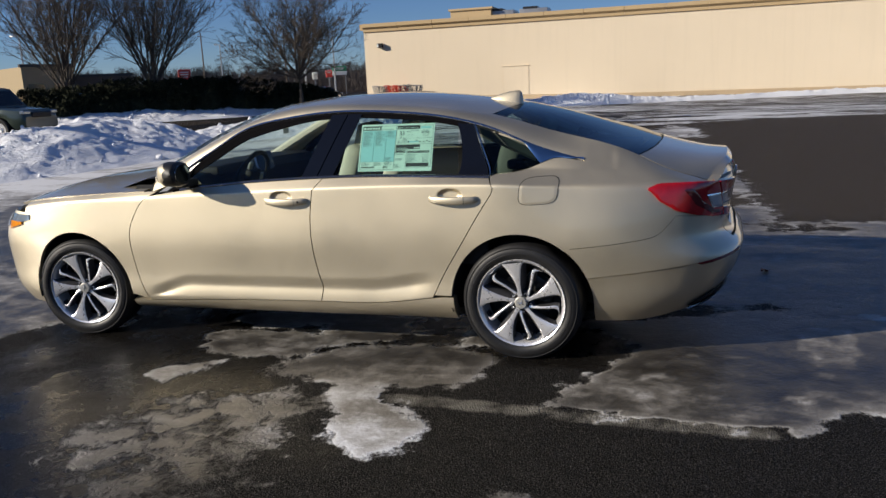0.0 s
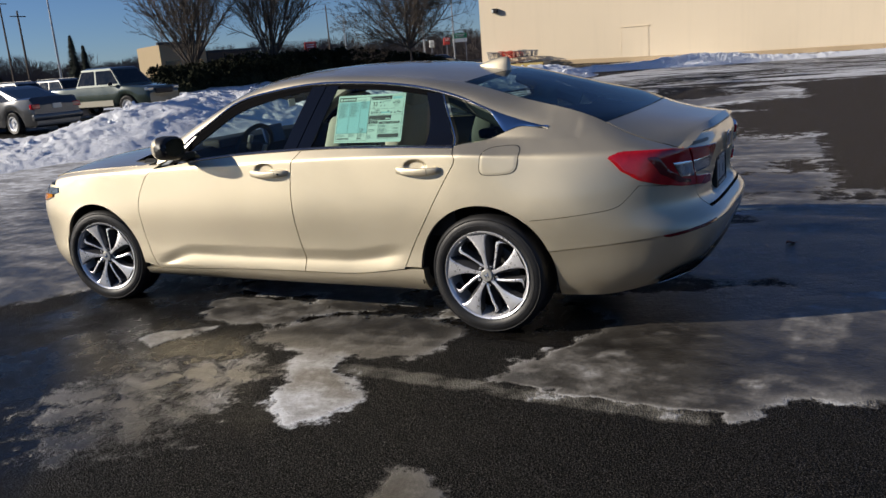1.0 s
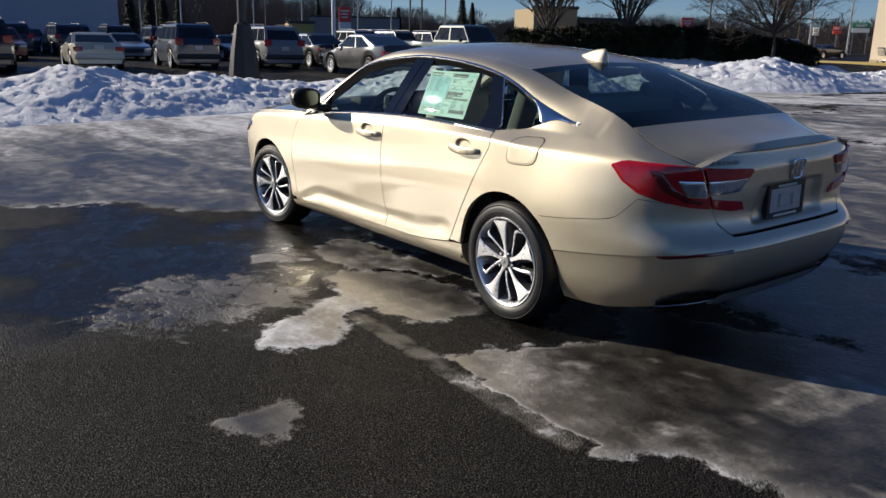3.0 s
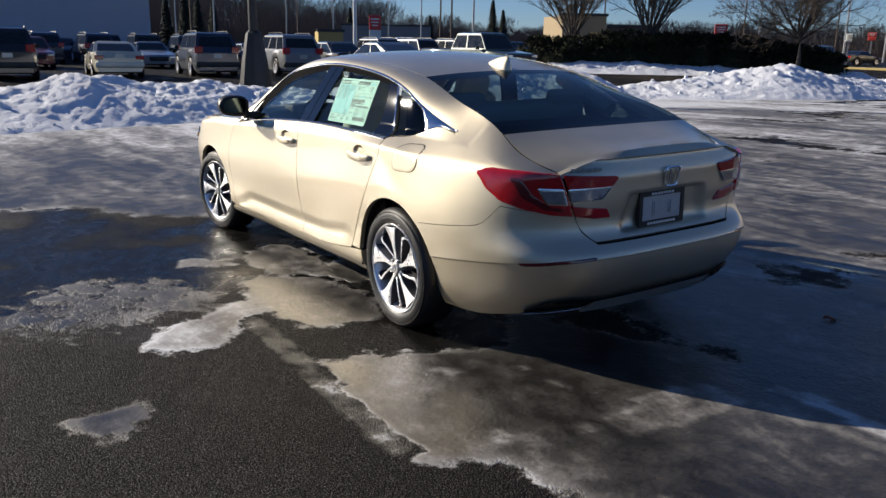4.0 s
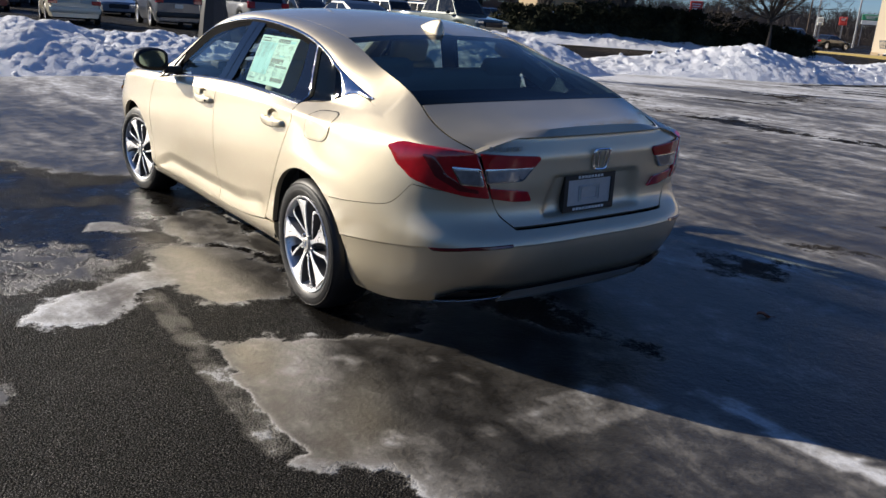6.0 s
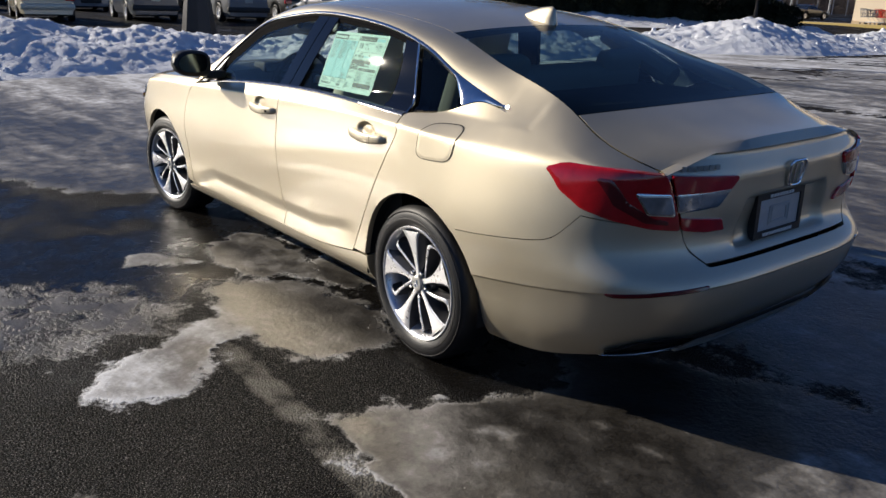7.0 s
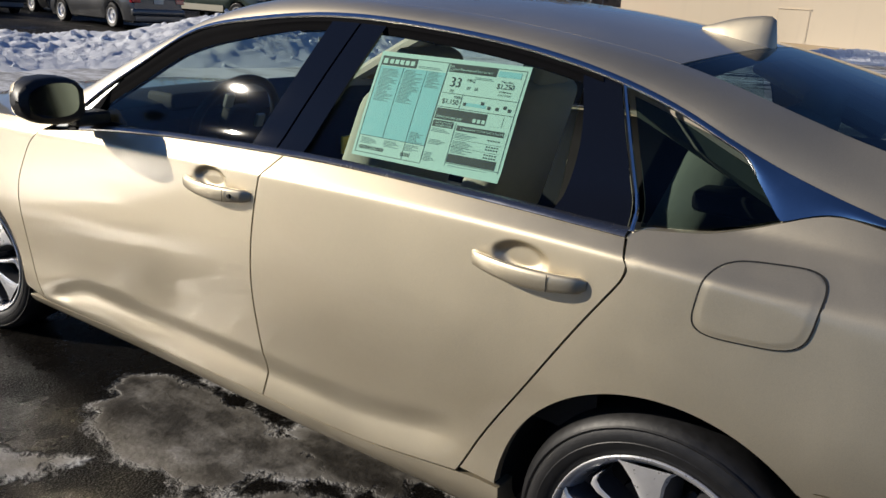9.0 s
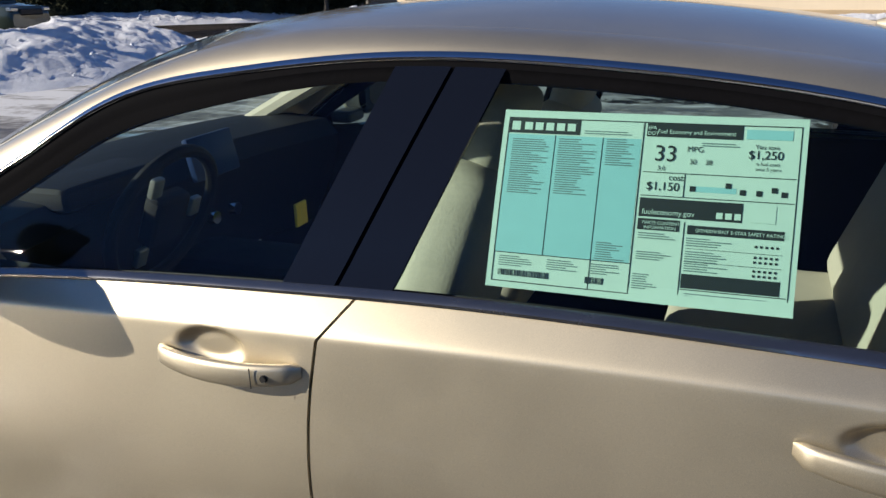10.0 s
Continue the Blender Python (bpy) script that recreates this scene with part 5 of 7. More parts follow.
# fuel flap: a fine groove and its lid
for rs in (False,):
    ring = []
    for t in np.linspace(0, 2 * math.pi, 73)[:-1]:
        cx = math.copysign(abs(math.cos(t)) ** 0.5, math.cos(t)) * 0.098
        cz = math.copysign(abs(math.sin(t)) ** 0.5, math.sin(t)) * 0.066
        ring.append((1.541 + cx + 0.12 * cz, 0.898 + cz + 0.04 * cx))
    lid = Build()
    rows = []
    for s in (0.0, 0.08, 0.16, 0.24, 0.32, 0.4, 0.48, 0.56, 0.64, 0.72, 0.8, 0.88, 0.95, 0.985, 1.0):
        rows.append([(1.541 + (x - 1.541) * s, -(float(side(1.541 + (x - 1.541) * s, 0.898 + (z - 0.898) * s)) + (0.0035 if s < 0.95 else (0.0025 if s < 0.99 else -0.004))), 0.898 + (z - 0.898) * s) for x, z in ring])
    lid.sheet(np.array(rows), (1.5, 0, 0.9), closed=True)
    part("fuel_flap", lid, GOLD, sedan, "rounded fuel flap")
    groove = Build()
    rows = [[(1.541 + (x - 1.541) * s, -(float(side(1.541 + (x - 1.541) * s, 0.898 + (z - 0.898) * s)) + 0.0018), 0.898 + (z - 0.898) * s) for x, z in ring] for s in (0.985, 1.022)]
    groove.sheet(np.array(rows), (1.5, 0, 0.9), closed=True)
    part("flap_groove", groove, CAVITY, sedan, "dark groove round the fuel flap")


# ---- wheels ----
HUBGREY = simple("hub_silver", (0.42, 0.41, 0.38), 0.42, 0.4, 50, 0.08)
def at_rim(r, phi, h):
    """A place on a wheel: radius, angle anticlockwise as seen from outside, and how far it stands out."""
    return (-r * math.cos(phi), h, r * math.sin(phi))


def spoke_strip(stations, phi):
    """Rows of points across a spoke; each station lists (radius, sideways shift, height)."""
    return np.array([[at_rim(math.hypot(r, v), phi + math.atan2(v, r), h) for r, v, h in row] for row in stations])


def wheel(cx, sgn, turn, steer=0.0):
    """A wheel with tyre, rim, five broad blades with dark flanks, five slim bent spokes, hub cap and nuts."""
    w = part("wheel", Build().lathe([(0.228, -0.10), (0.232, -0.012), (0.2365, 0.0), (0.234, 0.003), (0.228, 0.001), (0.220, -0.006), (0.214, -0.02), (0.205, -0.05), (0.20, -0.10)], 72), ALLOY, sedan, "alloy rim with bright lip")
    w.location = (cx, sgn * (0.862 if steer == 0 else 0.850), 0.310)
    w.rotation_euler = (0, turn, steer + (0 if sgn > 0 else math.pi))
    t = Build().lathe([(0.232, -0.19), (0.27, -0.215), (0.305, -0.212), (0.318, -0.195), (0.322, -0.15), (0.322, -0.06), (0.317, -0.022), (0.305, -0.004), (0.285, 0.008), (0.262, 0.010), (0.246, 0.004), (0.234, -0.006)], 72)
    part("tyre", t, RUBBER, w, "wet black tyre")
    for j in range(2):
        tb = Build().lathe([(0.300 - 0.03 * j, 0.0035 + 0.0045 * j), (0.297 - 0.03 * j, 0.0068 + 0.004 * j), (0.294 - 0.03 * j, 0.006 + 0.0045 * j)], 64)
        part("sidewall_rib", tb, RUBBER, w)
    # Barrel and disc coloured dark to stand in for shade behind the spokes.
    part("rim_well", Build().lathe([(0.222, -0.03), (0.207, -0.075), (0.205, -0.16), (0.06, -0.17), (0.0, -0.165)], 48), ALLOYDARK, w, "inner barrel darkened for the shade behind the spokes")
    part("brake_disc", Build().lathe([(0.0, -0.115), (0.138, -0.115), (0.141, -0.12), (0.141, -0.135)], 40), BRAKE, w, "grey brake disc")
    part("brake_caliper", rounded((-0.128 * math.cos(0.5), -0.10, 0.128 * math.sin(0.5)), (0.06, 0.07, 0.12), 0.015, 2, Matrix.Rotation(0.5, 3, "Y")), ALLOYDARK, w, "dark brake caliper")
    mid = (0, -0.3, 0)
    for k in range(5):
        phi = 2 * math.pi * k / 5
        blade = ((0.034, 0.013, -0.013, -0.012, 0.004), (0.065, 0.009, -0.011, -0.010, 0.012), (0.10, 0.012, -0.014, -0.007, 0.018), (0.14, 0.024, -0.021, -0.004, 0.018), (0.18, 0.042, -0.030, -0.001, 0.014), (0.205, 0.058, -0.042, 0.001, 0.008), (0.2165, 0.072, -0.056, 0.001, 0.004))
        face = [[(r, a, h - 0.003), (r, a * 0.8, h), (r, 0.1 * a, h + 0.001), (r, b_ * 0.8, h), (r, b_, h - 0.004)] for r, a, b_, h, f in blade]
        part("broad_spoke", Build().sheet(spoke_strip(face, phi), mid), ALLOY, w, sharp=25)
        # flanks take a darker alloy: the blades' shaded sides put into colour
        left = [[(r, a, h - 0.003), (r, a + 0.002, h - 0.025), (r, a + 0.004, h - 0.055)] for r, a, b_, h, f in blade]
        right = [[(r, b_, h - 0.004), (r, b_ - f * 0.6, h - 0.020), (r, b_ - f, h - 0.034), (r, b_ - f - 0.003, h - 0.06)] for r, a, b_, h, f in blade]
        part("spoke_flank", Build().sheet(spoke_strip(left, phi), tuple(spoke_strip(face, phi)[3][2])).sheet(spoke_strip(right, phi), tuple(spoke_strip(face, phi)[3][2] - np.array((0, 0.06, 0)))), ALLOYGREY, w, "spoke flank darkened as in shade", sharp=25)
        turns = ((0.046, -24, 0.009, -0.020), (0.070, -14, 0.0065, -0.015), (0.105, -7, 0.0062, -0.010), (0.145, -2.5, 0.0068, -0.007), (0.175, 0.5, 0.0078, -0.006), (0.192, 0, 0.0095, -0.007), (0.201, -4, 0.0095, -0.010), (0.204, -10, 0.006, -0.016))
        slim, wall = [], []
        for r, o, hw, h in turns:
            ps = phi + radians(41 + o)
            c, sn = r, hw / r
            slim.append([at_rim(r, ps + sn, h - 0.002), at_rim(r, ps + 0.5 * sn, h), at_rim(r, ps - 0.5 * sn, h), at_rim(r, ps - sn, h - 0.002)])
            wall.append([at_rim(r, ps + sn * 1.5, h - 0.055), at_rim(r, ps + sn, h - 0.002), at_rim(r, ps - sn, h - 0.002), at_rim(r, ps - sn * 2.0, h - 0.055)])
        part("slim_spoke", Build().sheet(np.array(slim), mid), ALLOY, w, sharp=30)
        wl = np.array(wall)
        part("slim_flank", Build().sheet(wl[:, :2], tuple(wl[3, 1:3].mean(0) - np.array((0, 0.03, 0)))).sheet(wl[:, 2:], tuple(wl[3, 1:3].mean(0) - np.array((0, 0.03, 0)))), ALLOYGREY, w, "spoke flank darkened as in shade", sharp=25)
        part("wheel_nut", Build().lathe([(0.0, -0.006), (0.006, -0.006), (0.0085, -0.010), (0.0085, -0.04)], 6, "y", at_rim(0.053, phi + radians(40), 0)), CHROME, w, smooth=False)
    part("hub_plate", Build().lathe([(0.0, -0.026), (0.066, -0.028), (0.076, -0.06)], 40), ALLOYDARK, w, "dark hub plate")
    part("hub", Build().lathe([(0.0, 0.000), (0.028, -0.001), (0.033, -0.005), (0.035, -0.03)], 40), HUBGREY, w, "silver hub cap")
    for d in (-1, 1):
        part("hub_mark", Build().tube([(d * 0.009, 0.001, -0.013), (d * 0.0075, 0.0015, 0.0), (d * 0.011, 0.001, 0.014)], 0.0022, 6), CHROME, w)
    part("hub_mark", Build().tube([(-0.008, 0.001, 0.0), (0.008, 0.001, 0.0)], 0.0022, 6), CHROME, w)
    return w


BRAKE = simple("brake_steel", (0.09, 0.088, 0.085), 0.5, 1.0, 60, 0.2)
for cx in (ARCH_F - 0.012, ARCH_R + 0.003):
    for sgn in (-1, 1):
        wheel(cx, sgn, radians(25 if cx > 0 else 34), 0.0 if cx > 0 else radians(9.5))


# ---- cabin ----
def seat(x, y, rear=False):
    s = part("seat_cushion", rounded((x, y, 0.54), (0.5, 0.5 if not rear else 1.15, 0.16), 0.06, 4), IVORY, sedan, "ivory cloth seat")
    m = Matrix.Rotation(0.32, 3, "Y")
    part("seat_back", rounded((x + 0.30, y, 0.86), (0.15, 0.48 if not rear else 1.2, 0.56), 0.06, 4, m, (0.9, 0.82)), IVORY, s)
    for dy in ((0,) if not rear else (-0.36, 0.36)):
        part("headrest", rounded((x + 0.40, y + dy, 1.17 if not rear else 1.13), (0.09, 0.25, 0.16 if not rear else 0.11), 0.04, 4, m), IVORY, s, "ivory headrest")
        for d in (-0.05, 0.05):
            part("headrest_post", Build().tube([(x + 0.38, y + dy + d, 1.0), (x + 0.395, y + dy + d, 1.12)], 0.007, 6), CHROME, s)


seat(0.02, -0.36)
seat(0.02, 0.36)
seat(0.95, 0.0, True)
part("rear_shelf", rounded((1.62, 0, 1.0), (0.62, 1.16, 0.05), 0.02), DASH, sedan, "dark parcel shelf")
rows = []
for x, z in ((-1.15, 0.93), (-0.95, 0.985), (-0.72, 1.0), (-0.58, 0.985), (-0.53, 0.93), (-0.56, 0.80), (-0.66, 0.60)):
    rows.append([(x - 0.05 * (1 - abs(k) ** 2), 0.72 * k, z + 0.015 * (1 - k * k)) for k in np.linspace(-1, 1, 21)])
part("dashboard", Build().sheet(np.array(rows), (-0.9, 0, 0.7)), DASH, sedan, "dark moulded dashboard")
part("instrument_hood", rounded((-0.62, -0.37, 1.0), (0.16, 0.34, 0.06), 0.025), DASH, sedan)
part("touch_screen", rounded((-0.545, 0.0, 1.0), (0.02, 0.20, 0.12), 0.006, 2, Matrix.Rotation(-0.2, 3, "Y")), SCREEN, sedan, "upright touch screen")
part("centre_console", rounded((-0.3, 0, 0.62), (0.75, 0.24, 0.2), 0.04), DASH, sedan)
for k in range(2):
    part("climate_knob", Build().lathe([(0.0, 0.02), (0.018, 0.02), (0.02, 0.0)], 16, "x", (-0.535, -0.05 + 0.1 * k, 0.83)), CHROME, sedan)
wc = Matrix.Translation((-0.42, -0.37, 0.93)) @ Matrix.Rotation(radians(-66), 4, "Y")
b = Build()
ring = []
for t in np.linspace(0, 2 * math.pi, 41)[:-1]:
    ring.append([wc @ Vector(((0.175 + 0.016 * math.cos(q)) * math.cos(t), (0.175 + 0.016 * math.cos(q)) * math.sin(t), 0.016 * math.sin(q))) for q in np.linspace(0, 2 * math.pi, 11)[:-1]])
ring.append(ring[0])
b.sheet(np.array([[tuple(p) for p in r] for r in ring]), closed=True)
wheel_rim = part("steering_wheel", b, DASH, sedan, "dark steering wheel with silver spokes", outward=True)
hub = rounded((0, 0, 0), (0.13, 0.12, 0.05), 0.02)
bmesh.ops.transform(hub, matrix=wc, verts=hub.verts)
part("airbag_pad", hub, DASH, wheel_rim)
for a in (0.0, 2.1, -2.1):
    sp = rounded((0.11 * math.cos(a + math.pi / 2), 0.11 * math.sin(a + math.pi / 2), 0), (0.05, 0.035, 0.018), 0.006)
    bmesh.ops.transform(sp, matrix=wc, verts=sp.verts)
    part("wheel_spoke", sp, SILVER_PLASTIC, wheel_rim)
part("rear_view_mirror", rounded((-0.36, 0.0, 1.275), (0.03, 0.22, 0.065), 0.02), BLACKPLASTIC, sedan, "black inside mirror")
part("paper_slip", rounded((-0.37, 0.03, 1.20), (0.004, 0.07, 0.05), 0.001, 1), WHITE_PLASTIC, sedan, "white slip hanging from the mirror")
part("yellow_tag", rounded((-0.36, 0.14, 0.80), (0.01, 0.06, 0.07), 0.002, 1), YELLOW_TAG, sedan, "yellow paper tag")
u = np.linspace(-1, 1, 41)
rows = []
for s, c in zip(np.linspace(-0.06, 1.2, 30), np.linspace(-0.12, 1.24, 30)):
    ys, zs, zc = float(in_y(s)), float(in_z(s)) - 0.035, float(top_z(c)) - 0.03
    rows.append(np.stack([c + (s - c) * np.abs(u) ** 2.2, u * (ys + 0.05), zc + (zs - zc) * np.abs(u) ** 3], -1))
part("headliner", Build().sheet(np.array(rows), (0.5, 0, 3)), IVORY, sedan, "pale headliner")
for sgn in (-1, 1):
    part("pillar_trim", Build().tube([(x, sgn * (float(in_y(x)) - 0.005), float(in_z(x)) - 0.03) for x in np.linspace(-0.88, -0.1, 14)], 0.032, 8), IVORY, sedan, "ivory windscreen pillar trim")
    part("pillar_trim", Build().tube([(1.1 + 0.4 * t, sgn * (float(in_y(1.1 + 0.4 * t)) + 0.02), 1.24 - 0.18 * t) for t in np.linspace(0, 1, 6)], 0.05, 8), IVORY, sedan, "ivory rear pillar trim")
    xs, vs = np.meshgrid(np.linspace(-0.7, 1.25, 30), np.linspace(0, 1, 8), indexing="ij")
    zz = 0.5 + vs * (belt_z(xs) - 0.012 - 0.5)
    part("door_lining", Build().sheet(both(np.stack([xs, -(side(xs, zz) - 0.075), zz], -1), sgn > 0), (0.2, sgn * 3, 0.6)), DASH, sedan, "dark door lining")


# ---- the window sticker on the rear door glass ----
PAPER = simple("sticker_paper", (0.52, 0.72, 0.63), 0.6, 0.0, 60, 0.03)
PAPER_BLUE = simple("sticker_blue", (0.26, 0.58, 0.59), 0.6, 0.0, 60, 0.05)
INK = simple("sticker_ink", (0.012, 0.02, 0.02), 0.6, 0.0, 60, 0.1)
GREY_INK = simple("sticker_grey_ink", (0.12, 0.20, 0.20), 0.6, 0.0, 60, 0.1)
S_TL, S_TR, S_BL = Vector((0.520, -0.668, 1.253)), Vector((0.945, -0.658, 1.247)), Vector((0.513, -0.766, 1.008))
s_x = (S_TR - S_TL).normalized()
s_y = (S_TL - S_BL).normalized()
s_n = s_x.cross(s_y).normalized()
s_y = s_n.cross(s_x)
S_W, S_H = (S_TR - S_TL).length, (S_TL - S_BL).length


def on_glass(u, v, lift):
    """A place on the sticker, which lies against the inside of the curved pane: metres along and down from its corner."""
    p = S_TL + s_x * u - s_y * v
    return Vector((p.x, -(float(side(p.x, p.z)) - 0.0185 + lift), p.z))


def flat(u0, v0, u1, v1, lift, b=None):
    """A thin plate on the sticker between two corners, given as shares of its width and height."""
    b = b or bmesh.new()
    n, m = max(1, math.ceil((u1 - u0) / 0.08)), max(1, math.ceil((v1 - v0) / 0.09))
    vs = [[b.verts.new(on_glass((u0 + (u1 - u0) * i / n) * S_W, (v0 + (v1 - v0) * j / m) * S_H, lift)) for j in range(m + 1)] for i in range(n + 1)]
    for i in range(n):
        for j in range(m):
            b.faces.new((vs[i][j], vs[i][j + 1], vs[i + 1][j + 1], vs[i + 1][j]))
    return b


sticker = part("window_sticker", flat(0, 0, 1, 1, 0.0), PAPER, doors["rear_door", False], "pale green price sticker inside the rear window", smooth=False)
part("sticker_margin", flat(0.012, 0.02, 0.988, 0.98, -0.0004), PAPER, sticker, smooth=False)
blue = part("blue_block", flat(0.022, 0.135, 0.485, 0.80, 0.0003), PAPER_BLUE, sticker, "pale blue price block", smooth=False)
part("blue_block", flat(0.815, 0.062, 0.955, 0.112, 0.0007), PAPER_BLUE, sticker, smooth=False)
part("blue_block", flat(0.66, 0.37, 0.80, 0.40, 0.0003), PAPER_BLUE, sticker, smooth=False)
for bar in ((0.022, 0.045, 0.275, 0.128), (0.50, 0.045, 0.805, 0.118), (0.50, 0.445, 0.825, 0.545), (0.50, 0.555, 0.635, 0.615), (0.66, 0.575, 0.955, 0.622), (0.655, 0.83, 0.955, 0.905)):
    part("black_bar", flat(*bar, 0.0006), INK, sticker, smooth=False)
part("paper_bar", flat(0.278, 0.05, 0.485, 0.125, 0.0003), PAPER, sticker, smooth=False)
for k in range(5):
    part("letter_bar", flat(0.078 + 0.038 * k, 0.066, 0.106 + 0.038 * k, 0.108, 0.0009), PAPER, sticker, "pale lettering bar", smooth=False)
part("letter_bar", flat(0.032, 0.062, 0.062, 0.112, 0.0009), PAPER, sticker, "pale mark", smooth=False)
for k in range(3):
    part("round_mark", flat(0.745 + 0.028 * k, 0.500, 0.765 + 0.028 * k, 0.532, 0.0009), PAPER, sticker, smooth=False)
lines = bmesh.new()
for a in ((0.018, 0.04, 0.982, 0.045), (0.018, 0.96, 0.982, 0.965), (0.018, 0.04, 0.0215, 0.965), (0.979, 0.04, 0.982, 0.965), (0.488, 0.04, 0.4915, 0.965), (0.19, 0.135, 0.1925, 0.80), (0.355, 0.135, 0.3575, 0.965), (0.018, 0.80, 0.49, 0.804), (0.50, 0.305, 0.975, 0.309), (0.635, 0.31, 0.638, 0.43), (0.50, 0.43, 0.975, 0.434), (0.648, 0.56, 0.651, 0.965), (0.655, 0.91, 0.975, 0.914), (0.66, 0.695, 0.955, 0.697), (0.66, 0.765, 0.955, 0.767)):
    flat(*a, 0.0008, lines)
tagged(part("ruled_line", lines, INK, sticker, smooth=False), kind="stuff")
rnd = random.Random(5)
small = bmesh.new()
for u0, u1, v0, v1 in ((0.04, 0.175, 0.16, 0.47), (0.205, 0.34, 0.15, 0.46), (0.37, 0.47, 0.14, 0.28), (0.37, 0.47, 0.70, 0.79), (0.04, 0.16, 0.82, 0.87), (0.21, 0.33, 0.82, 0.88), (0.36, 0.46, 0.82, 0.88), (0.505, 0.63, 0.63, 0.66), (0.505, 0.62, 0.73, 0.77), (0.50, 0.58, 0.85, 0.93), (0.66, 0.80, 0.64, 0.68), (0.66, 0.80, 0.71, 0.82), (0.67, 0.94, 0.93, 0.95), (0.68, 0.80, 0.14, 0.16), (0.29, 0.47, 0.10, 0.115)):
    v = v0
    while v < v1:
        flat(u0, v, u0 + (u1 - u0) * rnd.uniform(0.5, 1.0), v + 0.005, 0.0009, small)
        v += 0.0125
tagged(part("small_print", small, GREY_INK, sticker, "unreadable small print", smooth=False), kind="stuff")
codes = bmesh.new()
for u0, u1 in ((0.04, 0.22), (0.345, 0.405)):
    u_ = u0
    while u_ < u1:
        w_ = rnd.uniform(0.0015, 0.004)
        flat(u_, 0.895, u_ + w_, 0.93, 0.0009, codes)
        u_ += w_ + rnd.uniform(0.0012, 0.003)
tagged(part("bar_code", codes, INK, sticker, smooth=False), kind="stuff")
stars = bmesh.new()
for v in (0.655, 0.71, 0.735, 0.78, 0.805):
    for k in range(5):
        flat(0.87 + 0.016 * k, v, 0.878 + 0.016 * k, v + 0.012, 0.0009, stars)
for u_, v in ((0.765, 0.345), (0.81, 0.375), (0.655, 0.37), (0.86, 0.375), (0.905, 0.355), (0.935, 0.375)):
    flat(u_, v, u_ + 0.018, v + 0.028, 0.001, stars)
tagged(part("rating_mark", stars, INK, sticker, smooth=False), kind="stuff")


def wording(text, u0, v0, size, mat, parent, lift=0.0012, name="wording"):
    """Flat letters of the built-in font; u0, v0: the left end of the base line."""
    cu = bpy.data.curves.new(name, "FONT")
    cu.body, cu.size = text, size
    tmp = bpy.data.objects.new(name, cu)
    scene.collection.objects.link(tmp)
    me = bpy.data.meshes.new_from_object(tmp.evaluated_get(bpy.context.evaluated_depsgraph_get()))
    bpy.data.objects.remove(tmp)
    bpy.data.curves.remove(cu)
    for v in me.vertices:
        v.co = on_glass(u0 * S_W + v.co.x, v0 * S_H - v.co.y, lift)
    me.materials.clear()
    me.materials.append(mat)
    ob = new(name, me)
    ob.parent = parent
    return ob


for text, u_, v, size, mt in (("33", 0.53, 0.245, 0.032, INK), ("MPG", 0.635, 0.19, 0.011, INK), ("30", 0.645, 0.255, 0.010, INK), ("38", 0.695, 0.255, 0.010, INK), ("3.0", 0.545, 0.295, 0.009, INK), ("You save", 0.845, 0.160, 0.0085, INK), ("$1,250", 0.825, 0.212, 0.0165, INK), ("in fuel costs", 0.85, 0.245, 0.0065, INK), ("over 5 years", 0.85, 0.272, 0.0065, INK), ("cost", 0.585, 0.345, 0.012, INK), ("$1,150", 0.515, 0.400, 0.0165, INK), ("Fuel Economy and Environment", 0.535, 0.098, 0.0082, PAPER), ("fueleconomy.gov", 0.51, 0.530, 0.0105, PAPER), ("EPA", 0.503, 0.078, 0.007, PAPER), ("DOT", 0.503, 0.108, 0.007, PAPER), ("PARTS CONTENT", 0.515, 0.583, 0.0065, PAPER), ("INFORMATION", 0.52, 0.608, 0.0065, PAPER), ("GOVERNMENT 5-STAR SAFETY RATINGS", 0.685, 0.607, 0.0066, PAPER)):
    wording(text, u_, v, size, mt, sticker)
part("blank_square", flat(0.85, 0.45, 0.925, 0.54, 0.0009), PAPER, sticker, smooth=False)


# ---- the big store beyond the lot ----
def brushed_wall(name, col, course=0.0):
    m = Nodes(name)
    p = m.co(world_space=True)
    n1, n2 = m.noise(0.35, 5, 0.6, p), m.noise(60, 3, 0.6, p)
    run = m.noise(1.0, 4, 0.6, m.co((2.5, 2.5, 0.15), True))
    c = m.mix(m.ramp(n1, (0.3, 0.0), (0.75, 0.12)), col, tuple(k * 0.8 for k in col))
    c = m.mix(m.ramp(run, (0.5, 0.0), (0.8, 0.14)), c, tuple(k * 0.7 for k in col))
    m.bump(n2, 0.15, 0.01)
    return m.done(Base_Color=c, Roughness=0.85)


STUCCO, CORNICE = brushed_wall("cream_stucco", (0.78, 0.66, 0.49)), brushed_wall("tan_cornice", (0.52, 0.38, 0.21))
CONCRETE, YELLOW_KERB = brushed_wall("concrete", (0.42, 0.40, 0.37)), brushed_wall("yellow_kerb_paint", (0.50, 0.38, 0.14))
STEEL_GREY, DARK_STEEL = simple("grey_steel", (0.32, 0.33, 0.35), 0.4, 0.6, 20, 0.15), simple("dark_bronze_steel", (0.022, 0.021, 0.022), 0.45, 0.3, 20, 0.2)
GALVANISED = simple("white_painted_steel", (0.66, 0.67, 0.68), 0.4, 0.2, 12, 0.08)
WOOD_POLE = simple("weathered_pole_wood", (0.12, 0.09, 0.07), 0.9, 0.0, 8, 0.3, 0.3)
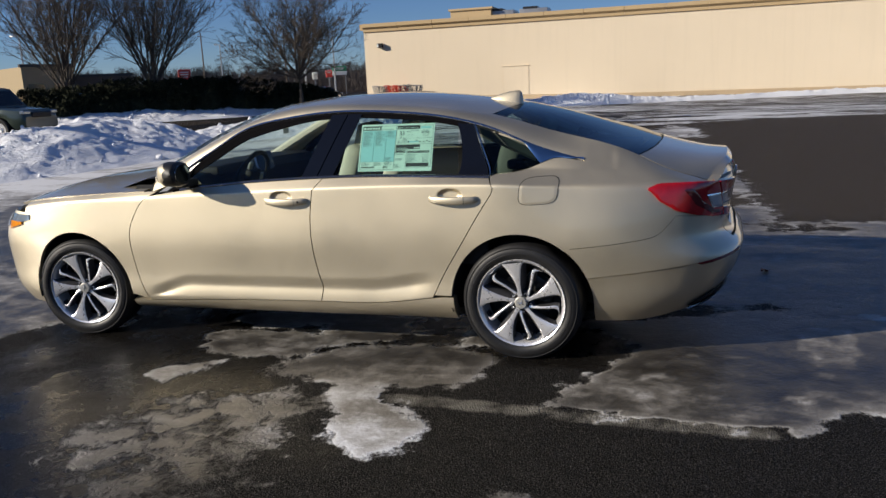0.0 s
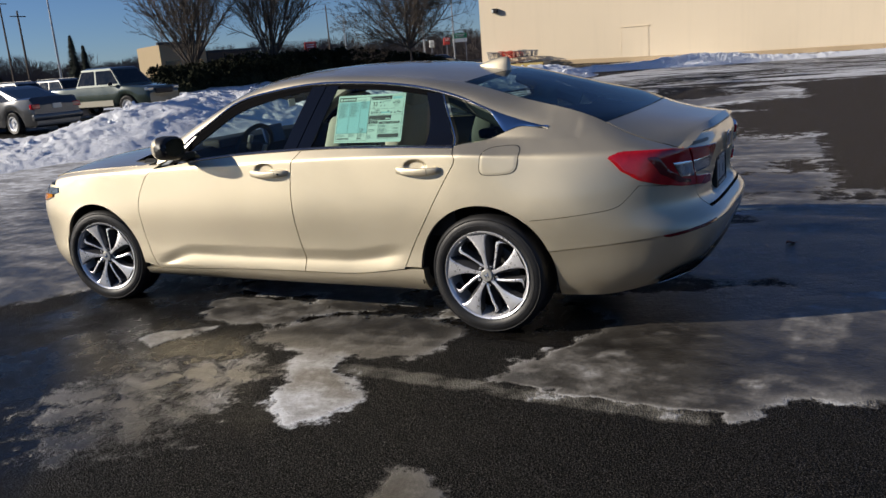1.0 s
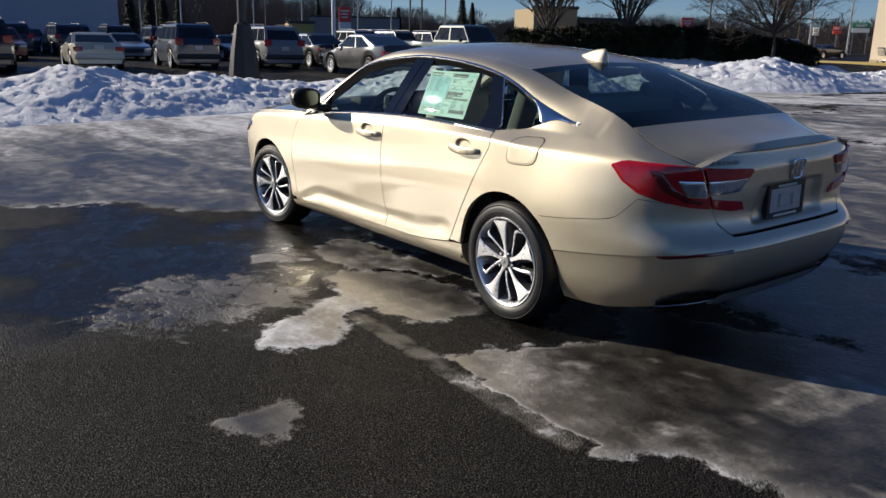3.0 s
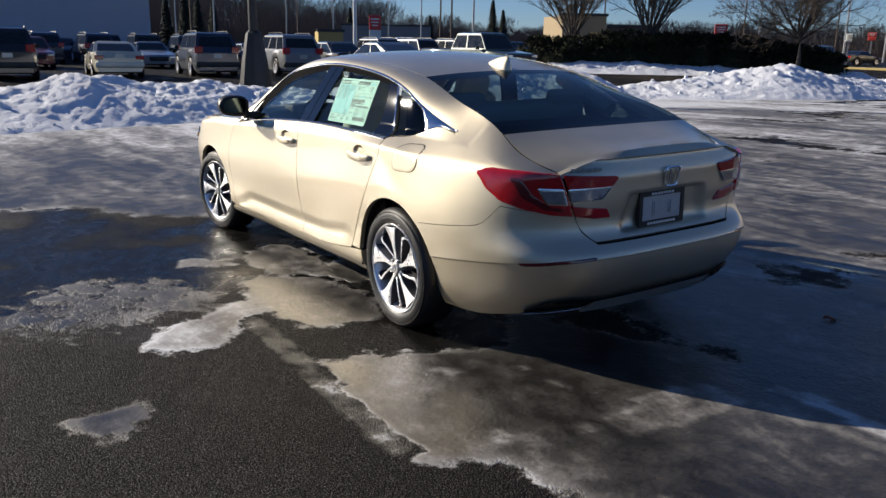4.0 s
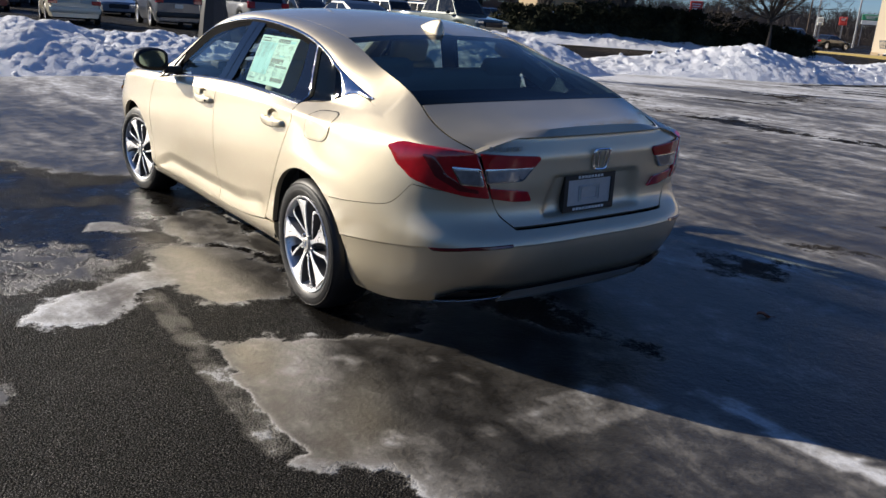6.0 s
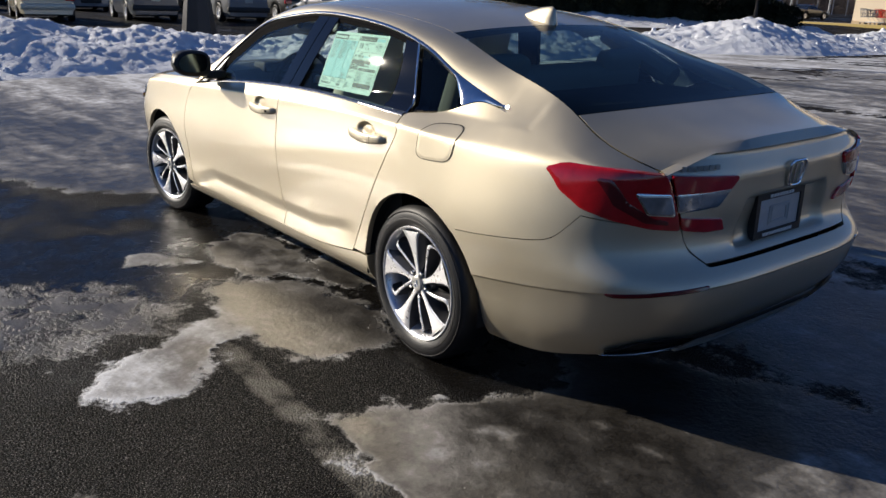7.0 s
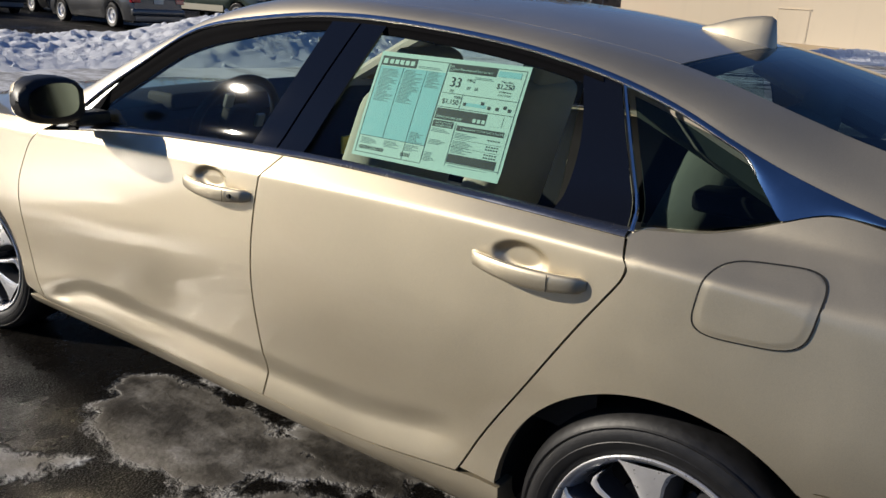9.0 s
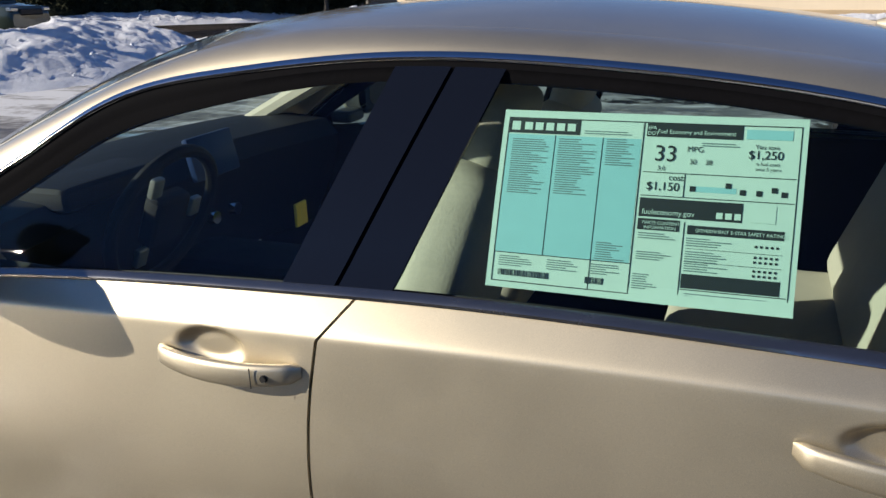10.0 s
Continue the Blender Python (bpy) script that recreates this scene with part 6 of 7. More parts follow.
STORE = Matrix.Translation((-25.6, 57.3, 0)) @ Matrix.Rotation(radians(2.5), 4, "Z")
Z0 = 0.25
store = thing("store_building", STORE, "large cream stucco store with a tan cornice", "building")
L_, D_, TOP = 95.0, 60.0, 6.35
part("wall", Build().box((L_ / 2, 0.15, (Z0 - 1.2 + TOP) / 2), (L_, 0.3, TOP - Z0 + 1.2)), STUCCO, store, smooth=False)
part("side_wall", Build().box((0.15, D_ / 2 + 0.3, (Z0 - 1.2 + TOP) / 2), (0.3, D_, TOP - Z0 + 1.2)), STUCCO, store, smooth=False)
part("back_wall", Build().box((L_ / 2, D_ + 0.45, (Z0 - 1.2 + TOP) / 2), (L_, 0.3, TOP - Z0 + 1.2)), STUCCO, store, smooth=False)
part("end_wall", Build().box((L_ - 0.15, D_ / 2 + 0.3, (Z0 - 1.2 + TOP) / 2), (0.3, D_, TOP - Z0 + 1.2)), STUCCO, store, smooth=False)
part("roof", Build().box((L_ / 2, D_ / 2 + 0.3, TOP - 0.7), (L_ - 0.5, D_ - 0.2, 0.2)), CONCRETE, store, smooth=False)
base_z = [float(ground_z(*(STORE @ Vector((x, 0, 0)))[:2])) for x in np.linspace(0, L_, 25)]
foot = [[(x, -0.07, z - 0.4), (x, -0.07, z + 0.30), (x, -0.002, z + 0.34)] for x, z in zip(np.linspace(0, L_, 25), base_z)]
part("plinth", Build().sheet(np.array(foot)), brushed_wall("darker_cream_plinth", (0.50, 0.38, 0.24)), store, smooth=False)
for k in range(32):
    x0 = k * 3.0
    part("cornice_block", Build().add([(x0, -0.32, TOP + 0.12), (x0 + 2.975, -0.32, TOP + 0.12), (x0 + 2.975, 0.36, TOP + 0.12), (x0, 0.36, TOP + 0.12), (x0, -0.32, TOP - 0.16), (x0 + 2.975, -0.32, TOP - 0.16), (x0, -0.12, TOP - 0.30), (x0 + 2.975, -0.12, TOP - 0.30), (x0, -0.12, TOP - 0.52), (x0 + 2.975, -0.12, TOP - 0.52), (x0, -0.002, TOP - 0.56), (x0 + 2.975, -0.002, TOP - 0.56)], [(0, 1, 2, 3), (4, 5, 1, 0), (6, 7, 5, 4), (8, 9, 7, 6), (10, 11, 9, 8), (0, 3, 10, 8, 6, 4), (1, 5, 7, 9, 11, 2)]), CORNICE, store, smooth=False)
part("cornice_return", Build().box((-0.17, 20, TOP - 0.11), (0.34, 40, 0.46)), CORNICE, store, smooth=False)
lamp_ = part("wall_lamp", rounded((1.45, -0.2, 4.70), (0.46, 0.34, 0.34), 0.04), DARK_STEEL, store, "dark wall-pack lamp")
part("lens", rounded((1.30, -0.385, 4.68), (0.15, 0.03, 0.22), 0.01), WHITE_PLASTIC, lamp_)
door_ = part("service_door", Build().box((12.6, -0.006, Z0 + 1.15), (2.0, 0.03, 2.2)), STUCCO, store, "cream service door", smooth=False)
for c_, s_ in (((12.6, -0.03, Z0 + 2.3), (2.2, 0.08, 0.05)), ((11.56, -0.006, Z0 + 1.15), (0.05, 0.03, 2.25)), ((13.64, -0.006, Z0 + 1.15), (0.05, 0.03, 2.25))):
    part("door_frame", Build().box(c_, s_), STUCCO, door_, smooth=False)
part("penthouse", Build().box((7.6, 8.0, TOP + 0.35), (3.6, 4.0, 1.7)), CORNICE, store, smooth=False)
part("penthouse_cap", Build().box((7.6, 8.0, TOP + 1.25), (3.9, 4.3, 0.16)), CORNICE, store, smooth=False)
for x0, w0 in ((10.0, 2.6), (13.0, 2.4)):
    u_ = part("roof_unit", rounded((x0, 7.5, TOP + 0.45), (w0, 2.2, 1.1), 0.05), STEEL_GREY, store, "grey roof air unit")
    part("roof_unit_hood", Build().box((x0 - 0.3, 7.0, TOP + 1.06), (w0 * 0.5, 1.2, 0.2)), DARK_STEEL, u_, smooth=False)
kerb = part("kerb", Build().box((1.0, -2.2, Z0 + 0.02), (10.0, 0.25, 0.34)), YELLOW_KERB, None, smooth=False)
kerb.matrix_world = STORE
tagged(kerb, "yellow painted kerb in front of the store", "kerb", kind="structure")
strip = part("pavement", Build().box((1.0, -1.05, Z0 + 0.0), (10.0, 2.04, 0.34)), CONCRETE, None, smooth=False)
strip.matrix_world = STORE
tagged(strip, "pale concrete walk along the store wall", "pavement", kind="structure")
RED_PLASTIC, GREY_PLASTIC = simple("red_cart_plastic", (0.55, 0.05, 0.03), 0.45, 0.0, 30, 0.15), simple("grey_cart_plastic", (0.16, 0.16, 0.17), 0.5, 0.0, 30, 0.2)


def shopping_cart(mat, m, label):
    c = thing("shopping_cart", m, label, "shopping cart", "carts by the wall")
    low, top = [(-0.45, -0.25, 0.55), (0.4, -0.3, 0.5), (0.4, 0.3, 0.5), (-0.45, 0.25, 0.55)], [(-0.5, -0.28, 0.95), (0.5, -0.33, 1.0), (0.5, 0.33, 1.0), (-0.5, 0.28, 0.95)]
    bars = Build()
    for q in (0.0, 0.5, 1.0):
        ring = [Vector(a).lerp(Vector(b_), q) for a, b_ in zip(low, top)]
        bars.tube(ring + ring[:1], 0.018 + 0.012 * (q == 1.0), 5)
    for i in range(4):
        for q in np.linspace(0, 1, 7)[:-1]:
            bars.tube([Vector(low[i]).lerp(Vector(low[(i + 1) % 4]), q), Vector(top[i]).lerp(Vector(top[(i + 1) % 4]), q)], 0.018, 4)
    bars.add([Vector(p) + Vector((0, 0, 0.01)) for p in low], [(3, 2, 1, 0)])
    part("basket", bars, mat, c, smooth=False)
    part("frame", Build().tube([(0.45, -0.25, 0.14), (-0.4, -0.22, 0.2), (-0.1, -0.25, 0.52)], 0.015, 6).tube([(0.45, 0.25, 0.14), (-0.4, 0.22, 0.2), (-0.1, 0.25, 0.52)], 0.015, 6), STEEL_GREY, c)
    part("handle", Build().tube([(0.5, -0.3, 1.0), (0.6, -0.28, 1.06), (0.6, 0.28, 1.06), (0.5, 0.3, 1.0)], 0.018, 8), mat, c)
    for x in (-0.4, 0.42):
        for y in (-0.22, 0.24):
            part("castor", Build().lathe([(0.0, -0.015), (0.06, -0.015), (0.065, 0.0), (0.06, 0.015), (0.0, 0.015)], 14, "y", (x, y, 0.07)), RUBBER, c)
    return c


for x, y, az, mt in ((1.05, -0.9, 165, GREY_PLASTIC), (1.55, -1.2, 200, GREY_PLASTIC), (2.05, -1.0, 150, RED_PLASTIC), (2.45, -1.3, 185, RED_PLASTIC), (2.9, -0.9, 175, RED_PLASTIC), (3.3, -1.25, 200, GREY_PLASTIC), (3.75, -1.0, 180, GREY_PLASTIC), (4.2, -1.2, 170, GREY_PLASTIC)):
    shopping_cart(mt, STORE @ pose(x + 0.45, y, Z0 + 0.17, 0, 0, az), "red plastic shopping cart" if mt is RED_PLASTIC else "dark grey shopping cart")


# ---- bare trees ----
BARK = simple("grey_brown_bark", (0.085, 0.070, 0.058), 0.9, 0.0, 14, 0.3, 0.4)
TWIG = simple("brown_twigs", (0.10, 0.078, 0.060), 0.9, 0.0, 20, 0.3)


def bare_tree(x, y, height, label, seed, stems, stem_tilt, fork, side_tilt, side_len, rise=0.03):
    """A leafless tree: stems from a short trunk, each with side branches and twigs."""
    rnd = random.Random(seed)
    root = thing("bare_tree", Matrix.Translation((x, y, float(ground_z(x, y)))), label, "tree", "trees in the hedge")
    trunk, limbs = Build(), Build()

    def limb(b, p, d, length, r, n, sides, rise):
        pts, rad = [p], [r]
        for i in range(n):
            d = (d + Vector((rnd.gauss(0, 0.07), rnd.gauss(0, 0.07), rise + rnd.gauss(0, 0.04)))).normalized()
            p = p + d * length / n
            pts.append(p)
            rad.append(max(r * (1 - 0.85 * (i + 1) / n), 0.006))
        b.tube(pts, rad, sides, cap=False)
        return pts, rad

    def branches(pts, rad, length, count, level):
        n = len(pts) - 1
        for k in range(count):
            t = 0.12 + 0.86 * (k + rnd.random()) / count
            i = min(int(t * n), n - 1)
            q, d = pts[i].lerp(pts[i + 1], t * n - i), (pts[i + 1] - pts[i]).normalized()
            e = Matrix.Rotation(rnd.uniform(0, 6.28), 3, d) @ (Matrix.Rotation(side_tilt * rnd.uniform(0.7, 1.3), 3, d.orthogonal()) @ d)
            ln = length * side_len * (1.1 - 0.55 * t) * rnd.uniform(0.7, 1.25)
            pp, rr = limb(limbs, q, e, ln, rad[i] * 0.44 + 0.003, 4 if level < 2 else 3, 4 if level < 1 else 3, 0.07)
            if level < 2:
                branches(pp, rr, ln, (9, 7)[level], level + 1)
    limb(trunk, Vector((0, 0, -0.2)), Vector((0.02, 0.01, 1)), fork + 0.2, 0.19, 3, 8, 0)
    for s in range(stems):
        a = 2.4 * s + rnd.uniform(-0.3, 0.3)
        k = ((s + 0.5) / stems) ** 0.6
        tl = stem_tilt * k * rnd.uniform(0.9, 1.1)
        d = Vector((math.cos(a) * math.sin(tl), math.sin(a) * math.sin(tl), math.cos(tl)))
        ln = (height - fork) * rnd.uniform(0.92, 1.04) * (1.0 - 0.30 * k ** 2)
        pts, rad = limb(trunk, Vector((0, 0, fork - 0.15 + 0.4 * rnd.random())), d, ln, 0.062, 8, 6, rise)
        branches(pts, rad, ln, 16, 0)
    part("trunk", trunk, BARK, root)
    part("crown", limbs, TWIG, root, "leafless twigs")
    return root


bare_tree(-31.3, 30.4, 11.4, "tall leafless many-stemmed tree rising from a hedge", 3, 16, 0.72, 1.5, 0.58, 0.38, 0.045)
bare_tree(-27.5, 32.8, 11.2, "tall leafless many-stemmed tree rising from a hedge", 8, 15, 0.66, 1.5, 0.58, 0.38, 0.045)
bare_tree(-19.7, 35.1, 7.6, "spreading leafless tree behind the hedge", 14, 13, 1.30, 1.9, 0.72, 0.46, 0.05)

# ---- the dark evergreen hedge ----
YEW = simple("dark_yew_leaves", (0.027, 0.029, 0.015), 0.9, 0.0, 6, 0.5, Specular_IOR_Level=0.15)


def foliage(b, rnd, c, r, n, size):
    """Small leaf sprays spread through a rounded clump."""
    for _ in range(n):
        d = Vector((rnd.gauss(0, 1), rnd.gauss(0, 1), rnd.gauss(0, 1))).normalized()
        k = rnd.uniform(0.72, 1.08)
        p = Vector((c[0] + d.x * r[0] * k, c[1] + d.y * r[1] * k, c[2] + abs(d.z) * r[2] * k - (0.25 if d.z < 0 else 0) * r[2] * rnd.random()))
        a, e = Vector((rnd.gauss(0, 1), rnd.gauss(0, 1), rnd.gauss(0, 1))).normalized(), Vector((rnd.gauss(0, 1), rnd.gauss(0, 1), rnd.gauss(0.6, 0.6))).normalized()
        s = size * rnd.uniform(0.6, 1.5)
        b.add([p - a * s * 0.3, p + a * s * 0.3, p + e * s], [(0, 1, 2)])


rnd = random.Random(21)
N_BUSH = 17
for k in range(N_BUSH):
    t = k / (N_BUSH - 1)
    x, y = -30.6 + 9.4 * t + rnd.uniform(-0.3, 0.3), 27.6 + 12.2 * t + rnd.uniform(-0.3, 0.3)
    h = 2.05 - 0.35 * max(0, 0.25 - t) / 0.25 - 0.75 * max(0, t - 0.62) / 0.38 + rnd.uniform(-0.12, 0.22)
    gz = float(ground_z(x, y))
    bush = thing("hedge_bush", Matrix.Translation((x, y, gz)), "dark spreading evergreen bush in a long hedge", "hedge", "hedge bushes")
    wide_ = rnd.uniform(1.25, 1.6)
    core = bmesh.new()
    bmesh.ops.create_icosphere(core, subdivisions=3, radius=1)
    for v in core.verts:
        f_ = 0.84 + 0.22 * noise.noise(v.co * 2.2 + Vector((k * 3.1, 0, 0)))
        v.co = Vector((v.co.x * wide_ * f_, v.co.y * wide_ * f_, max(math.copysign(abs(v.co.z) ** 0.75, v.co.z), -0.15) * (h - 0.15) * f_))
    part("branch_mass", core, YEW, bush)
    b = Build()
    foliage(b, rnd, (0, 0, 0.05), (wide_ * 1.02, wide_ * 1.02, h), 2600, 0.16)
    for _ in range(16):
        a, q = rnd.uniform(0, 6.28), rnd.uniform(0.3, 0.95)
        foliage(b, rnd, (math.cos(a) * q * wide_, math.sin(a) * q * wide_, h * (1.02 - 0.55 * q * q)), (0.24, 0.24, 0.26), 60, 0.16)
    part("leaf_sprays", b, YEW, bush, smooth=False)

# ---- poles ----
def lamp_pole(x, y, h, r, mat, label, skirt=False, arms=1, arm_dir=0.0, top=True):
    z = float(ground_z(x, y))
    p = thing("street_lamp", Matrix.Translation((x, y, z)), label, "lamp post", "lamp posts")
    part("pole", Build().tube([(0, 0, -0.2), (0, 0, h * 0.5), (0, 0, h)], [r, r * 0.85, r * 0.6], 12), mat, p)
    if skirt:
        s = Build()
        rows = [[(w * math.cos(a), w * math.sin(a), zz) for a in np.linspace(0, 2 * math.pi, 9)[:-1] + math.pi / 8] for zz, w in ((-0.3, 0.50), (0.05, 0.48), (1.0, 0.36), (1.75, 0.22), (1.85, 0.12))]
        s.sheet(np.array(rows), (0, 0, 0.8), closed=True)
        part("pole_skirt", s, mat, p, "tapered dark base cover", sharp=20)
        part("notice_plate", rounded((0.0, -0.17, 3.0), (0.24, 0.03, 0.55), 0.01), WHITE_PLASTIC, p, "small pale plate")
        for k in (-1, 1):
            part("floodlight", rounded((0.28 * k, -0.1, 5.1), (0.28, 0.2, 0.16), 0.03), mat, p)
    if top:
        for k in range(arms):
            a = arm_dir + k * math.pi
            d = Vector((math.cos(a), math.sin(a), 0))
            part("arm", Build().tube([Vector((0, 0, h - 0.15)), d * 0.5 + Vector((0, 0, h + 0.02)), d * 1.0 + Vector((0, 0, h + 0.05))], 0.04, 6), mat, p)
            part("lamp_head", rounded(tuple(d * 1.25 + Vector((0, 0, h + 0.05))), (0.6, 0.34, 0.16), 0.04, 2, Matrix.Rotation(a, 3, "Z")), mat, p)
    return p


lamp_pole(-17.5, 5.6, 9.0, 0.15, DARK_STEEL, "dark bronze lamp post with a tapered base cover", True, 2, 1.0)
lamp_pole(-33.7, 17.3, 10.5, 0.11, GALVANISED, "slim white painted lamp post", False, 1, 2.0)
for az, d, h in ((-53.8, 95, 10.5), (-47.2, 120, 9.5), (-57.5, 120, 8.5), (-59.8, 140, 9), (-63.6, 135, 9.5), (-71.5, 115, 9), (-74.0, 140, 9), (-29.8, 100, 8.5), (-27.6, 115, 9), (-35.0, 140, 9), (-78, 130, 9), (-66.8, 150, 10)):
    lamp_pole(4.2 + d * math.sin(radians(az)), -3.2 + d * math.cos(radians(az)), h, 0.13, STEEL_GREY, "distant grey lot lamp on a tall pole", False, 1 + (int(d) % 2), az)
poles = []
for az, d, h in ((-80.0, 120, 13.5), (-73.0, 125, 13), (-66.0, 130, 12.5), (-56.2, 135, 14), (-55.4, 120, 11), (-45.0, 150, 13), (-36.0, 170, 13), (-30.5, 180, 13)):
    x, y = 4.2 + d * math.sin(radians(az)), -3.2 + d * math.cos(radians(az))
    u_ = thing("utility_pole", Matrix.Translation((x, y, float(ground_z(x, y)))), "distant wooden utility pole", "utility pole", "utility poles")
    part("post", Build().tube([(0, 0, -0.3), (0, 0, h)], [0.17, 0.11], 8), WOOD_POLE, u_)
    part("crossarm", Build().box((0, 0, h - 0.7), (0.14, 2.2, 0.12)), WOOD_POLE, u_, smooth=False)
    poles.append((x, y, float(ground_z(x, y)) + h - 0.6))
for (a, b_), k in zip(zip(poles[:3] + poles[5:], poles[1:4] + poles[6:]), range(9)):
    for dy in (-0.9, 0.0):
        pts = [(a[0] + (b_[0] - a[0]) * t, a[1] + (b_[1] - a[1]) * t + dy, a[2] + (b_[2] - a[2]) * t - 1.2 * 4 * t * (1 - t) + dy * 0.8) for t in np.linspace(0, 1, 13)]
        w_ = part("power_line", Build().tube(pts, 0.022, 4), DARK_STEEL)
        tagged(w_, "thin black power line between poles", "cable", "power lines")


# ---- a dead leaf frozen to the ice behind the car ----
LEAF = simple("red_brown_leaf", (0.30, 0.10, 0.05), 0.8, 0.0, 120, 0.3, 0.2)
b = Build()
rows = []
for t in np.linspace(0, 1, 9):
    w_ = 0.034 * math.sin(math.pi * t) ** 0.8 * (1 + 0.25 * math.cos(9 * t)) + 0.001
    rows.append([(-0.05 + 0.10 * t, w_ * k, 0.010 + 0.016 * k * k + 0.010 * math.sin(5 * t)) for k in (-1, -0.5, 0, 0.5, 1)])
b.sheet(np.array(rows))
b.sheet(np.array(rows) - np.array((0, 0, 0.0015)))
leaf = thing("dead_leaf", Matrix.Translation((2.70, 1.06, float(ground_z(2.70, 1.06)) + 0.004)) @ Matrix.Rotation(0.7, 4, "Z") @ Matrix.Scale(0.65, 4), "curled red-brown dead leaf lying on the ice", "leaf")
part("blade", b, LEAF, leaf)
part("stalk", Build().tube([(0.05, 0, 0.010), (0.075, 0.006, 0.012), (0.095, 0.004, 0.006)], 0.0015, 5), LEAF, leaf)


# ---- parked vehicles ----
KINDS = {
    # length, width, belt, roof, body heights from nose to tail, cabin: screen foot, roof front, roof rear, tail foot
    "sedan": (4.75, 1.82, 0.93, 1.45, [(0.0, 0.62), (0.03, 0.74), (0.27, 0.93), (0.5, 0.95), (0.8, 0.99), (0.97, 0.97), (1.0, 0.80)], (0.26, 0.42, 0.66, 0.86), 0.33),
    "fastback": (4.85, 1.85, 0.95, 1.46, [(0.0, 0.60), (0.03, 0.74), (0.27, 0.94), (0.5, 0.98), (0.8, 1.06), (0.97, 1.08), (1.0, 0.84)], (0.25, 0.43, 0.62, 0.93), 0.34),
    "suv": (4.6, 1.85, 1.05, 1.70, [(0.0, 0.70), (0.03, 0.88), (0.26, 1.02), (0.5, 1.06), (0.8, 1.08), (0.98, 1.08), (1.0, 0.90)], (0.24, 0.36, 0.88, 0.985), 0.36),
    "coupe": (4.6, 1.80, 0.88, 1.30, [(0.0, 0.55), (0.03, 0.66), (0.3, 0.86), (0.5, 0.90), (0.8, 0.95), (0.97, 0.95), (1.0, 0.72)], (0.33, 0.47, 0.64, 0.83), 0.33),
    "pickup": (5.9, 2.0, 1.22, 1.93, [(0.0, 0.85), (0.015, 1.08), (0.2, 1.20), (0.3, 1.22), (0.62, 1.22), (0.98, 1.22), (1.0, 1.05)], (0.22, 0.31, 0.56, 0.605), 0.40),
}


